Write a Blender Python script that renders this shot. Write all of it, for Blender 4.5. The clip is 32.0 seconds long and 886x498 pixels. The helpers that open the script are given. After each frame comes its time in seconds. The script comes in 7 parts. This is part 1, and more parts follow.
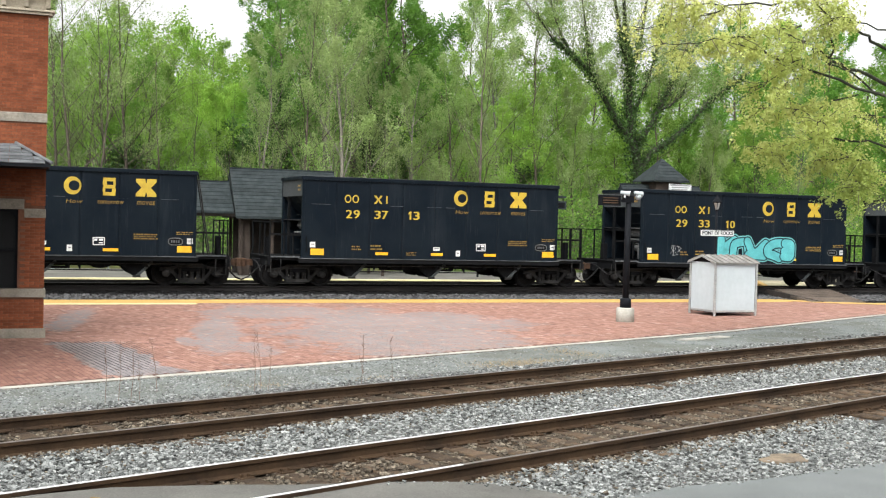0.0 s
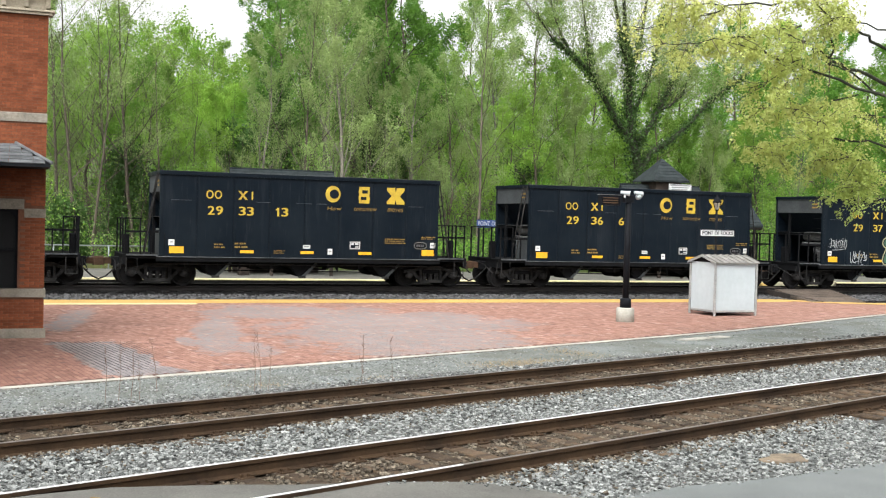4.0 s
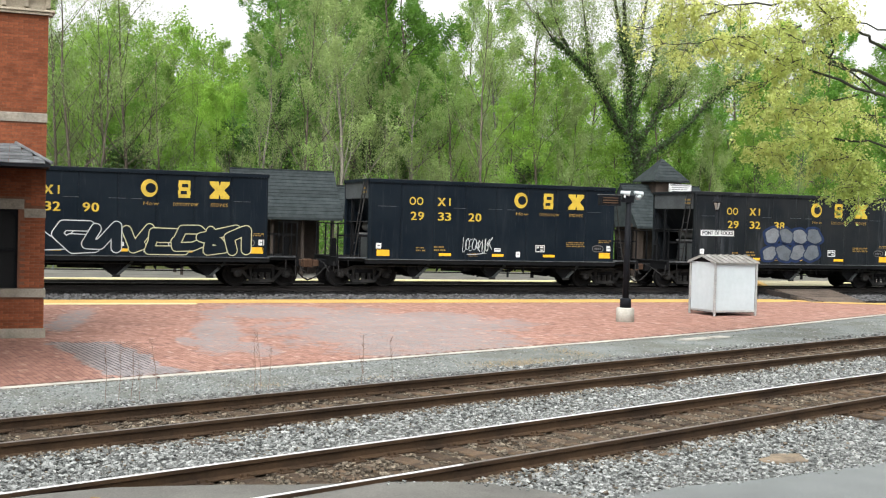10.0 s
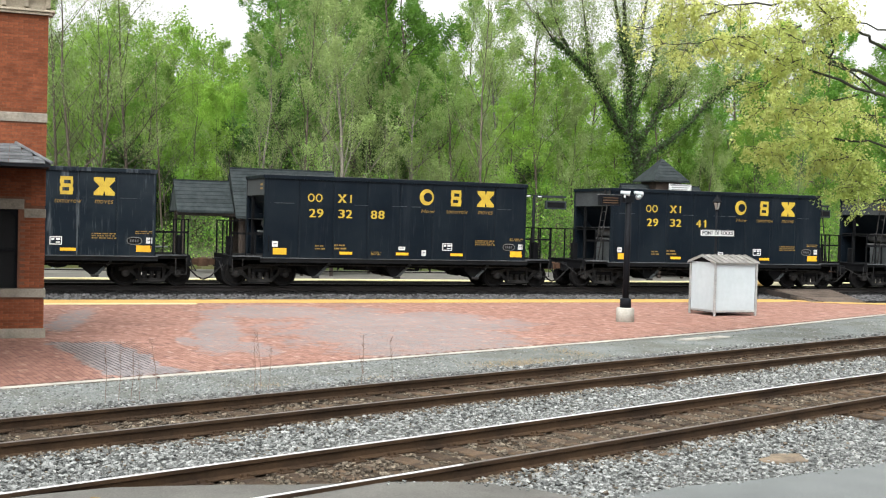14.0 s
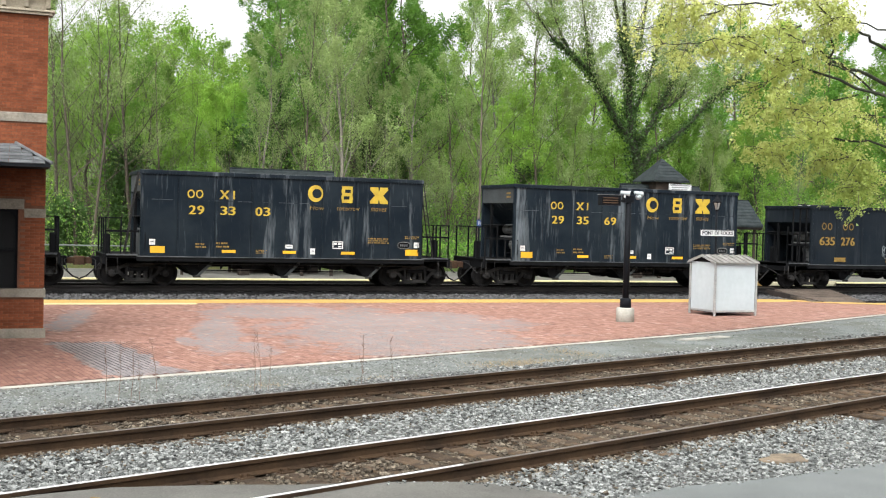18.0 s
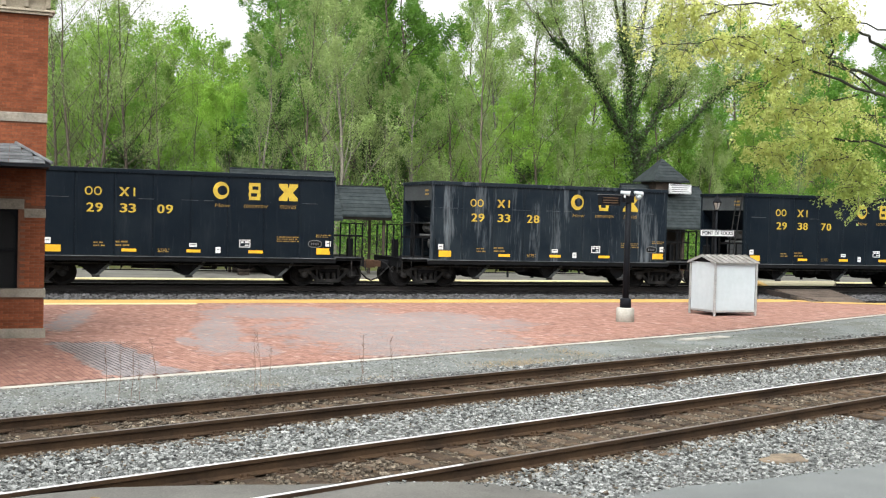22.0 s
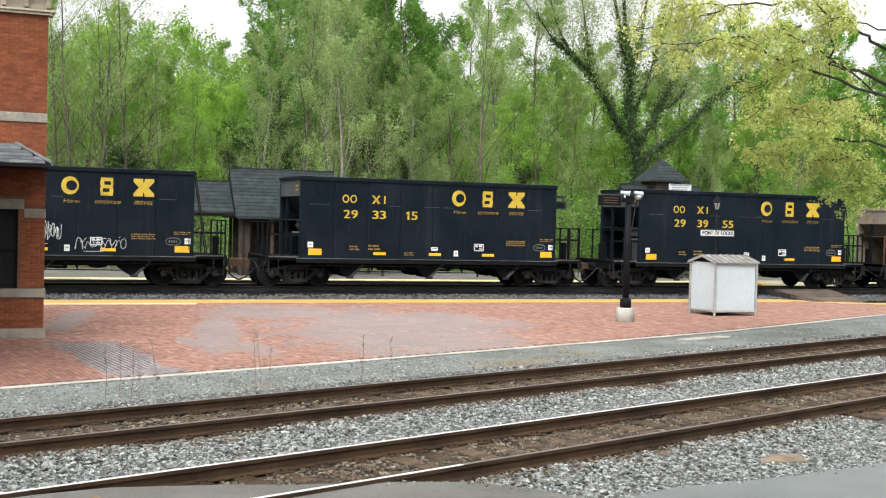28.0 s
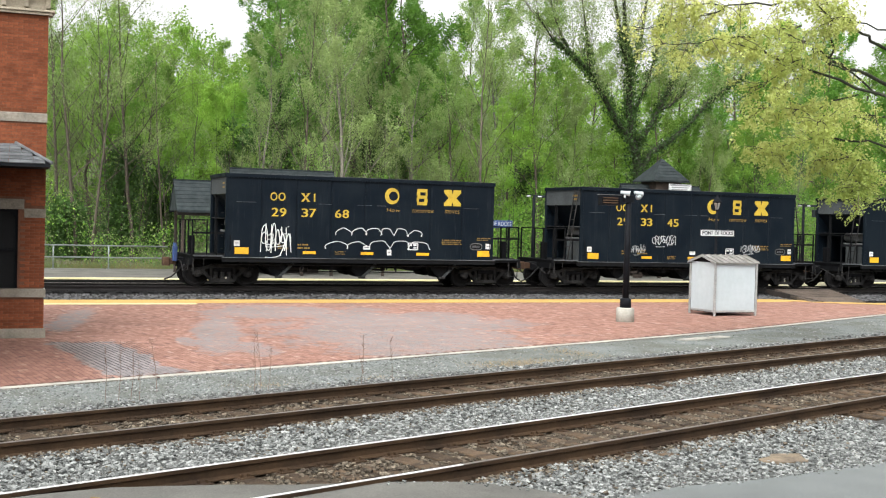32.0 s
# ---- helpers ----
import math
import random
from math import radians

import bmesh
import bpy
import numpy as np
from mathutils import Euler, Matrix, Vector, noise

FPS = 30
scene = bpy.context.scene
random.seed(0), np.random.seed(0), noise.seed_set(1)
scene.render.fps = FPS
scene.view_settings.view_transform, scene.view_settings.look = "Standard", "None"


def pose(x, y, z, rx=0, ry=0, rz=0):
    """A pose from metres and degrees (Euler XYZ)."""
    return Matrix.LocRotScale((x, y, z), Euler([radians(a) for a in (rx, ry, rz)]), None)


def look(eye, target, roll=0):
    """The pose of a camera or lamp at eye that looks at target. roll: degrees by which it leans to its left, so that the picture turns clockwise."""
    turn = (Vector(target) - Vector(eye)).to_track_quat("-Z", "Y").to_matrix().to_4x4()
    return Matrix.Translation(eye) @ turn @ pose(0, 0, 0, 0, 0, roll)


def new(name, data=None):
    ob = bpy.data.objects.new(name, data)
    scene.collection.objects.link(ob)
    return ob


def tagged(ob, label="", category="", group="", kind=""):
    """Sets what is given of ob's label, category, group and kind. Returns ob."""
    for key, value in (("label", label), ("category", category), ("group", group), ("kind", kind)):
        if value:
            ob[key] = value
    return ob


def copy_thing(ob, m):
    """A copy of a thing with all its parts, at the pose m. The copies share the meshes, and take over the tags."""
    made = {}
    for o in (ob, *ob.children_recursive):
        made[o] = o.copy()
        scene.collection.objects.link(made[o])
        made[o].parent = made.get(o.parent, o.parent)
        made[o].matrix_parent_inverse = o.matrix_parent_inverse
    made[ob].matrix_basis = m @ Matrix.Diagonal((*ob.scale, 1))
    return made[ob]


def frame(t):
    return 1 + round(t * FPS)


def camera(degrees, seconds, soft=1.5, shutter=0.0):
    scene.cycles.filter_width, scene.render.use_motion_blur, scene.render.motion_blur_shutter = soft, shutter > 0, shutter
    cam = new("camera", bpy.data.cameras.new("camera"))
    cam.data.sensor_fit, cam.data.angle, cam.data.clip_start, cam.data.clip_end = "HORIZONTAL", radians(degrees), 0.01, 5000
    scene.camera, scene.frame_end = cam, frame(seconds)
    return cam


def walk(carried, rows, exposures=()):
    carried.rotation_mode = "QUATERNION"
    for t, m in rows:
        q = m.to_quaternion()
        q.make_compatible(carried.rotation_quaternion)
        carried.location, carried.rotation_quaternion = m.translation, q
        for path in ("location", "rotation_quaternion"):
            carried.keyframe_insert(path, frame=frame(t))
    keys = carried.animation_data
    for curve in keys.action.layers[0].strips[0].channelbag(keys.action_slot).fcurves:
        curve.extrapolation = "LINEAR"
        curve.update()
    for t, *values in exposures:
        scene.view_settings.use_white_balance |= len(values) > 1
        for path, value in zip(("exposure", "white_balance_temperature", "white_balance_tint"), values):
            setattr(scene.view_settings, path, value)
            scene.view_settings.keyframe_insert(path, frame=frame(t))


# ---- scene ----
# Camera: on a stand beside the line, looking across two near tracks and a brick platform at a coal train.
# The x axis runs along the train's track, y away from the camera, z = 0 on the train's rail head.
EYE = Vector((0.0, 0.0, 2.598))
cam = camera(42.434, 32.0, soft=1.15)
SIGHT = look(EYE, EYE + Vector((0.3594962, 0.9327718, -0.0264441)), 1.523)
walk(cam, [(0.0, SIGHT), (32.0, SIGHT)], exposures=[(0.0, 1.31), (17.0, 1.33), (25.0, 1.33), (28.0, 1.27), (32.0, 1.28)])

# ---- light: a bright hazy overcast ----
world = bpy.data.worlds.new("overcast_sky")
scene.world = world
world.use_nodes = True
wn, wl = world.node_tree.nodes, world.node_tree.links
sky = wn.new("ShaderNodeTexSky")
sky.sky_type, sky.sun_disc = "NISHITA", False
sky.sun_elevation, sky.sun_rotation = radians(52), radians(215)
sky.air_density, sky.dust_density, sky.ozone_density = 1.0, 6.0, 1.0
veil = wn.new("ShaderNodeHueSaturation")
veil.inputs["Saturation"].default_value = 0.04
wl.new(sky.outputs[0], veil.inputs["Color"])
wl.new(veil.outputs[0], wn["Background"].inputs["Color"])
wn["Background"].inputs["Strength"].default_value = 0.15
sun = new("sun", bpy.data.lights.new("sun", "SUN"))
sun.data.energy, sun.data.angle, sun.data.color = 0.5, radians(40), (0.97, 0.985, 0.97)
sun.matrix_world = look((-30, -40, 60), (0, 0, 0))


# ---- materials ----
def tree_of(name):
    m = bpy.data.materials.new(name)
    m.use_nodes = True
    t = m.node_tree
    return m, t.nodes, t.links, t.nodes["Principled BSDF"]


def noise_node(n, l, vec, scale, detail=4.0, rough=0.6):
    k = n.new("ShaderNodeTexNoise")
    k.inputs["Scale"].default_value, k.inputs["Detail"].default_value, k.inputs["Roughness"].default_value = scale, detail, rough
    if vec:
        l.new(vec, k.inputs["Vector"])
    return k.outputs["Fac"]


def ramp_node(n, l, fac, a, b, lo=0.0, hi=1.0):
    k = n.new("ShaderNodeMapRange")
    k.inputs["From Min"].default_value, k.inputs["From Max"].default_value = a, b
    k.inputs["To Min"].default_value, k.inputs["To Max"].default_value = lo, hi
    l.new(fac, k.inputs["Value"])
    return k.outputs["Result"]


def mix_node(n, l, fac, a, b, how="MIX"):
    k = n.new("ShaderNodeMix")
    k.data_type, k.blend_type = "RGBA", how
    for value, slot in ((fac, 0), (a, 6), (b, 7)):
        if isinstance(value, (int, float)):
            k.inputs[slot].default_value = value
        elif isinstance(value, tuple):
            k.inputs[slot].default_value = (*value, 1)
        else:
            l.new(value, k.inputs[slot])
    return k.outputs[2]


def bump_node(n, l, height, strength, distance, bsdf):
    k = n.new("ShaderNodeBump")
    k.inputs["Strength"].default_value, k.inputs["Distance"].default_value = strength, distance
    l.new(height, k.inputs["Height"])
    l.new(k.outputs[0], bsdf.inputs["Normal"])


def coords(n, l, stretch=(1, 1, 1), local=True):
    if local:
        src = n.new("ShaderNodeTexCoord").outputs["Object"]
    else:
        src = n.new("ShaderNodeNewGeometry").outputs["Position"]
    k = n.new("ShaderNodeMapping")
    k.inputs["Scale"].default_value = stretch
    l.new(src, k.inputs["Vector"])
    return k.outputs[0]


def surf(name, c1, c2, big=1.5, fine=30.0, rough=0.8, metal=0.0, bump=0.2, depth=0.01, vary=0.15, local=True, stretch=(1, 1, 1), island=False, speck=0.55):
    """Two colours mixed by coarse noise, shaded by fine grain, with a light bump and a change from piece to piece."""
    m, n, l, b = tree_of(name)
    v = coords(n, l, stretch, local)
    coarse, grain = noise_node(n, l, v, big), noise_node(n, l, v, fine)
    col = mix_node(n, l, ramp_node(n, l, coarse, 0.35, 0.65), c1, c2)
    col = mix_node(n, l, speck, col, ramp_node(n, l, grain, 0.3, 0.7, 0.55, 1.3), "MULTIPLY")
    if vary:
        rnd = n.new("ShaderNodeNewGeometry").outputs["Random Per Island"] if island else n.new("ShaderNodeObjectInfo").outputs["Random"]
        col = mix_node(n, l, 1.0, col, ramp_node(n, l, rnd, 0, 1, 1 - vary, 1 + vary), "MULTIPLY")
    l.new(col, b.inputs["Base Color"])
    b.inputs["Roughness"].default_value, b.inputs["Metallic"].default_value = rough, metal
    l.new(ramp_node(n, l, coarse, 0.3, 0.7, max(0.05, rough - 0.12), min(1, rough + 0.1)), b.inputs["Roughness"])
    b.inputs["Specular IOR Level"].default_value = 0.2 if rough > 0.65 else 0.5
    if bump:
        bump_node(n, l, grain, bump, depth, b)
    return m


def car_paint(name, base, dust, streak, rust, wash=(0.22, 0.24, 0.27)):
    """Dull dark paint with coal dust, a weld line's scuffs and vertical streaks where rain has run."""
    m, n, l, b = tree_of(name)
    v = coords(n, l)
    info = n.new("ShaderNodeObjectInfo")
    shift = n.new("ShaderNodeVectorMath")
    shift.operation = "ADD"
    l.new(v, shift.inputs[0])
    off = n.new("ShaderNodeCombineXYZ")
    l.new(ramp_node(n, l, info.outputs["Random"], 0, 1, 0, 90), off.inputs[0])
    l.new(off.outputs[0], shift.inputs[1])
    p = shift.outputs[0]
    k = n.new("ShaderNodeMapping")
    k.inputs["Scale"].default_value = (1.25, 1.25, 0.13)
    l.new(p, k.inputs["Vector"])
    runs = noise_node(n, l, k.outputs[0], 1.6, 5.0, 0.7)
    k2 = n.new("ShaderNodeMapping")
    k2.inputs["Scale"].default_value = (9, 9, 0.7)
    l.new(p, k2.inputs["Vector"])
    thin = noise_node(n, l, k2.outputs[0], 1.5, 4.0, 0.6)
    cloud = noise_node(n, l, p, 0.8, 5.0, 0.6)
    grain = noise_node(n, l, p, 24, 4.0, 0.7)
    col = mix_node(n, l, ramp_node(n, l, cloud, 0.4, 0.75), base, dust)
    lift = ramp_node(n, l, runs, 0.56 - 0.015 * streak, 0.78, 0, 0.035 + 0.55 * streak)
    col = mix_node(n, l, lift, col, wash)
    col = mix_node(n, l, ramp_node(n, l, thin, 0.60, 0.85, 0, 0.06 + 0.08 * streak), col, wash)
    col = mix_node(n, l, ramp_node(n, l, grain, 0.66, 0.8, 0, rust), col, (0.09, 0.045, 0.025))
    l.new(col, b.inputs["Base Color"])
    l.new(ramp_node(n, l, cloud, 0.3, 0.7, 0.42, 0.68), b.inputs["Roughness"])
    b.inputs["Specular IOR Level"].default_value = 0.06
    soft = noise_node(n, l, p, 1.1, 2.0, 0.4)
    bump_node(n, l, soft, 0.35, 0.06, b)
    return m


def blotched_paint(name):
    """Old tan paint, chalked grey in places and broken by blotches of rust."""
    m, n, l, b = tree_of(name)
    v = coords(n, l)
    tall = coords(n, l, (1.4, 1.4, 0.35))
    cloud, blot, fleck, run = noise_node(n, l, v, 0.9, 5), noise_node(n, l, v, 2.3, 6, 0.7), noise_node(n, l, v, 14, 5, 0.7), noise_node(n, l, tall, 1.7, 5, 0.65)
    col = mix_node(n, l, ramp_node(n, l, cloud, 0.35, 0.65), (0.190, 0.158, 0.112), (0.158, 0.143, 0.118))
    col = mix_node(n, l, ramp_node(n, l, run, 0.5, 0.75, 0, 0.65), col, (0.085, 0.056, 0.034))
    col = mix_node(n, l, ramp_node(n, l, blot, 0.56, 0.66, 0, 0.8), col, (0.075, 0.043, 0.025))
    col = mix_node(n, l, ramp_node(n, l, fleck, 0.58, 0.7, 0, 0.8), col, (0.07, 0.038, 0.024))
    l.new(col, b.inputs["Base Color"])
    b.inputs["Roughness"].default_value, b.inputs["Specular IOR Level"].default_value = 0.85, 0.2
    bump_node(n, l, fleck, 0.3, 0.008, b)
    return m


def leaf_mat(name, c1, c2, c3):
    m, n, l, b = tree_of(name)
    geo = n.new("ShaderNodeNewGeometry")
    info = n.new("ShaderNodeObjectInfo")
    patch = noise_node(n, l, geo.outputs["Position"], 0.22, 3.0, 0.6)
    col = mix_node(n, l, ramp_node(n, l, geo.outputs["Random Per Island"], 0, 1), c1, c2)
    col = mix_node(n, l, ramp_node(n, l, patch, 0.42, 0.66), col, c3)
    col = mix_node(n, l, 1.0, col, ramp_node(n, l, info.outputs["Random"], 0, 1, 0.75, 1.25), "MULTIPLY")
    l.new(col, b.inputs["Base Color"])
    b.inputs["Roughness"].default_value = 0.6
    thru = n.new("ShaderNodeBsdfTranslucent")
    l.new(col, thru.inputs["Color"])
    both = n.new("ShaderNodeMixShader")
    both.inputs[0].default_value = 0.55
    l.new(b.outputs[0], both.inputs[1])
    l.new(thru.outputs[0], both.inputs[2])
    l.new(both.outputs[0], n["Material Output"].inputs["Surface"])
    return m


M_PAINT = car_paint("dark_blue_paint", (0.0036, 0.0066, 0.0104), (0.0074, 0.0114, 0.0156), 0.0, 0.10)
M_PAINT_STREAK = car_paint("streaked_dark_paint", (0.006, 0.0098, 0.0145), (0.015, 0.021, 0.026), 0.92, 0.12, (0.25, 0.285, 0.31))
M_PAINT_BROWN = car_paint("dusty_brown_paint", (0.0075, 0.0095, 0.0115), (0.016, 0.0175, 0.0185), 0.25, 0.25)
M_PAINT_FADED = car_paint("faded_black_paint", (0.0065, 0.0095, 0.0135), (0.014, 0.018, 0.022), 0.12, 0.3)
M_ENDDUST = surf("dust_grey_end_sheet", (0.032, 0.037, 0.039), (0.055, 0.061, 0.063), 1.2, 20, 0.85, 0, 0.1, 0.005)
M_UNDER = surf("sooty_steel", (0.0036, 0.0041, 0.0048), (0.0080, 0.0084, 0.0092), 2.5, 30, 0.92, 0.0, 0.3, 0.01)
M_TRUCK = surf("dusty_cast_steel", (0.0090, 0.0091, 0.0094), (0.033, 0.0322, 0.0315), 3, 30, 0.92, 0.0, 0.3, 0.01)
M_WHEEL = surf("rusty_wheel_steel", (0.0062, 0.0064, 0.0070), (0.014, 0.0132, 0.013), 4, 30, 0.85, 0.1, 0.2, 0.005)
M_EDGE = surf("coal_dusted_edge", (0.040, 0.043, 0.046), (0.105, 0.107, 0.106), 3, 40, 0.85, 0.0, 0.2, 0.005)
M_LIP = surf("pale_steel_ledge", (0.024, 0.028, 0.032), (0.085, 0.090, 0.094), 1.6, 40, 0.85, 0.0, 0.2, 0.005)
M_COAL = surf("coal_dusted_liner", (0.015, 0.015, 0.015), (0.03, 0.03, 0.03), 3, 40, 0.9)
M_YELLOW = surf("chrome_yellow_paint", (0.43, 0.305, 0.020), (0.32, 0.215, 0.018), 4, 40, 0.6, 0, 0.05, 0.002, 0.05)
M_ORANGE = surf("faded_amber_stencil", (0.235, 0.155, 0.036), (0.15, 0.095, 0.03), 8, 60, 0.7)
M_REFLECT = surf("yellow_reflector", (0.66, 0.37, 0.010), (0.55, 0.30, 0.010), 6, 40, 0.4, 0, 0.05, 0.002, 0.05)
M_WHITE = surf("white_stencil", (0.62, 0.63, 0.63), (0.46, 0.47, 0.47), 6, 60, 0.6)
M_GREYMARK = surf("worn_grey_marking", (0.095, 0.095, 0.105), (0.045, 0.047, 0.052), 9, 60, 0.7)
M_SPRAY = surf("white_spray_paint", (0.46, 0.48, 0.48), (0.24, 0.26, 0.27), 5, 50, 0.8)
M_TAN = blotched_paint("weathered_tan_paint")
M_RIB_TAN = surf("rust_rimmed_tan", (0.125, 0.088, 0.056), (0.055, 0.033, 0.021), 2.2, 24, 0.9, 0, 0.3, 0.006, 0.1)
M_RUST = surf("brown_rust", (0.050, 0.026, 0.016), (0.085, 0.050, 0.030), 3, 30, 0.9, 0.1, 0.4, 0.01)
M_OXIDE = surf("dark_oxide_post", (0.022, 0.0125, 0.0085), (0.040, 0.023, 0.015), 3, 30, 0.92, 0.0, 0.3, 0.006)
M_PALE = surf("bare_scraped_patch", (0.185, 0.170, 0.148), (0.10, 0.092, 0.080), 1.2, 14, 0.85, 0, 0.2, 0.005, 0.1, True, (4, 4, 0.5))
M_RAIL = surf("rusty_rail", (0.044, 0.0255, 0.0125), (0.021, 0.0125, 0.0070), 1.2, 26, 0.9, 0.0, 0.3, 0.006, 0.0, False)
# polished steel; part of its sky reflection is painted as a whitish base
M_RAILTOP = surf("polished_rail_head", (0.80, 0.80, 0.80), (0.66, 0.66, 0.65), 0.7, 30, 0.42, 0.45, 0.05, 0.002, 0.0, False)
M_RAILTOP_DULL = surf("dull_rail_head", (0.24, 0.215, 0.195), (0.17, 0.15, 0.135), 0.7, 30, 0.5, 0.6, 0.05, 0.002, 0.0, False)
M_DARKRAIL = surf("dark_oiled_rail", (0.0105, 0.0096, 0.0094), (0.017, 0.0145, 0.0135), 1, 25, 0.8, 0.1, 0.2, 0.005, 0.0, False)
M_TIE = surf("weathered_tie_timber", (0.088, 0.060, 0.037), (0.044, 0.031, 0.021), 2.5, 18, 0.95, 0, 0.6, 0.02, 0.35, True, (0.5, 3, 3))
M_STONE = surf("ballast_stone", (0.238, 0.247, 0.236), (0.078, 0.083, 0.081), 11, 60, 0.9, 0, 0.3, 0.01, 0.62, False, (1, 1, 1), True)
M_PEBBLE = surf("pale_grey_pebble", (0.27, 0.282, 0.270), (0.095, 0.10, 0.096), 10, 60, 0.9, 0, 0.2, 0.006, 0.65, False, (1, 1, 1), True)
M_CREAM = surf("weathered_cream_timber", (0.40, 0.35, 0.27), (0.29, 0.25, 0.19), 2, 26, 0.85, 0, 0.2, 0.005, 0.06)
M_RAMP = surf("dusty_yellow_concrete", (0.40, 0.37, 0.25), (0.30, 0.27, 0.18), 1.2, 24, 0.9, 0, 0.3, 0.006, 0.05, False)
M_SCUFF = surf("faint_scuff", (0.075, 0.085, 0.095), (0.03, 0.035, 0.04), 9, 60, 0.7)
M_TANK = surf("grey_dusty_equipment", (0.115, 0.118, 0.118), (0.065, 0.067, 0.067), 3, 30, 0.8)
M_STONE_DARK = surf("sooty_ballast_stone", (0.105, 0.105, 0.106), (0.048, 0.048, 0.051), 9, 60, 0.9, 0, 0.3, 0.01, 0.5, False, (1, 1, 1), True)
M_STONE_BROWN = surf("rust_stained_ballast_stone", (0.150, 0.128, 0.096), (0.050, 0.039, 0.029), 6, 60, 0.9, 0, 0.3, 0.01, 0.7, False, (1, 1, 1), True)
M_BED = surf("ballast_bed", (0.095, 0.095, 0.090), (0.050, 0.050, 0.048), 1.3, 26, 0.95, 0, 1.0, 0.05, 0.0, False, speck=0.95)
# near-black: the shade beneath the train is put into this colour
M_BED_SHADED = surf("shaded_ballast_bed", (0.0165, 0.0164, 0.0163), (0.0098, 0.0097, 0.0096), 1.3, 26, 0.97, 0, 1.0, 0.05, 0.0, False)
M_BED_BROWN = surf("rust_stained_ballast_bed", (0.050, 0.037, 0.024), (0.078, 0.059, 0.040), 1.1, 22, 0.95, 0, 1.0, 0.05, 0.0, False)
M_BED_FINE = surf("blue_grey_fine_gravel", (0.180, 0.198, 0.190), (0.125, 0.128, 0.110), 0.9, 34, 0.95, 0, 1.0, 0.03, 0.0, False, speck=0.85)
M_ASPHALT = surf("worn_grey_asphalt", (0.152, 0.164, 0.160), (0.114, 0.123, 0.120), 0.5, 60, 0.9, 0, 0.5, 0.008, 0.0, False)
M_ASPHALT_DARK = surf("dark_crossing_asphalt", (0.125, 0.122, 0.110), (0.092, 0.090, 0.082), 0.9, 50, 0.9, 0, 0.5, 0.008, 0.0, False)
M_CONC = surf("pale_concrete", (0.42, 0.41, 0.36), (0.31, 0.30, 0.265), 1.4, 30, 0.9, 0, 0.3, 0.006, 0.06, False)
M_LINE = surf("yellow_edge_paint", (0.50, 0.32, 0.090), (0.42, 0.27, 0.085), 1.5, 20, 0.75, 0, 0.1, 0.003, 0.05, False)
M_PALELINE = surf("cream_edge_paint", (0.60, 0.54, 0.31), (0.52, 0.46, 0.26), 1.5, 20, 0.8, 0, 0.1, 0.003, 0.05, False)
M_WALLBRICK = surf("dark_red_brick", (0.19, 0.060, 0.027), (0.14, 0.045, 0.021), 1.5, 18, 0.9, 0, 0.4, 0.008, 0.2, True)
M_MORTAR = surf("brown_mortar", (0.15, 0.07, 0.042), (0.11, 0.052, 0.032), 2, 40, 0.95, 0, 0.4, 0.008, 0.0, False)
M_SANDSTONE = surf("grey_stone_trim", (0.24, 0.215, 0.175), (0.16, 0.145, 0.12), 2.2, 26, 0.9, 0, 0.3, 0.008, 0.08, True)
M_SLATE = surf("grey_roof_slate", (0.11, 0.12, 0.125), (0.06, 0.065, 0.07), 3, 26, 0.6, 0, 0.3, 0.006, 0.3)
M_SHINGLE = surf("dark_shelter_shingle", (0.025, 0.0325, 0.0335), (0.0165, 0.0218, 0.0228), 3, 26, 0.8, 0, 0.4, 0.01, 0.22)
M_DARKWOOD = surf("dark_brown_timber", (0.034, 0.027, 0.023), (0.022, 0.018, 0.016), 2, 26, 0.8)
M_REDWOOD = surf("brown_red_timber", (0.046, 0.035, 0.028), (0.030, 0.0235, 0.020), 2, 26, 0.8)
M_BLACK = surf("black_enamel", (0.006, 0.007, 0.009), (0.010, 0.011, 0.013), 3, 30, 0.66, 0.0, 0.05, 0.003)
M_GLASSDARK = surf("dark_window_glass", (0.003, 0.0035, 0.0045), (0.005, 0.0055, 0.006), 2, 30, 0.7, 0, 0.02, 0.002)
M_CABINET = surf("off_white_painted_sheet", (0.415, 0.465, 0.480), (0.385, 0.435, 0.450), 1.1, 6, 0.55, 0, 0.0, 0.002, 0.04, speck=0.12)
M_GALV = surf("galvanised_steel", (0.42, 0.43, 0.42), (0.33, 0.34, 0.335), 3, 40, 0.5, 0.6, 0.1, 0.003)
M_CABROOF = surf("weathered_pale_roof_sheet", (0.22, 0.215, 0.20), (0.14, 0.135, 0.125), 2, 30, 0.75, 0.1, 0.2, 0.004)
M_RAILING = surf("pale_grey_railing", (0.27, 0.30, 0.29), (0.21, 0.235, 0.225), 3, 40, 0.5, 0.3, 0.05, 0.003)
M_BLUE = surf("blue_housing", (0.018, 0.045, 0.14), (0.012, 0.03, 0.10), 5, 40, 0.5)
M_PLANK = surf("grey_brown_crossing_plank", (0.12, 0.095, 0.075), (0.075, 0.06, 0.05), 2, 22, 0.9, 0, 0.5, 0.01, 0.25)
M_BARK = surf("grey_brown_bark", (0.11, 0.092, 0.07), (0.06, 0.05, 0.04), 2.0, 14, 0.95, 0, 0.7, 0.03, 0.3, True, (2, 2, 0.4))
M_BARK_PALE = surf("pale_grey_bark", (0.19, 0.175, 0.145), (0.12, 0.11, 0.09), 2.0, 14, 0.95, 0, 0.5, 0.03, 0.25, True, (2, 2, 0.4))
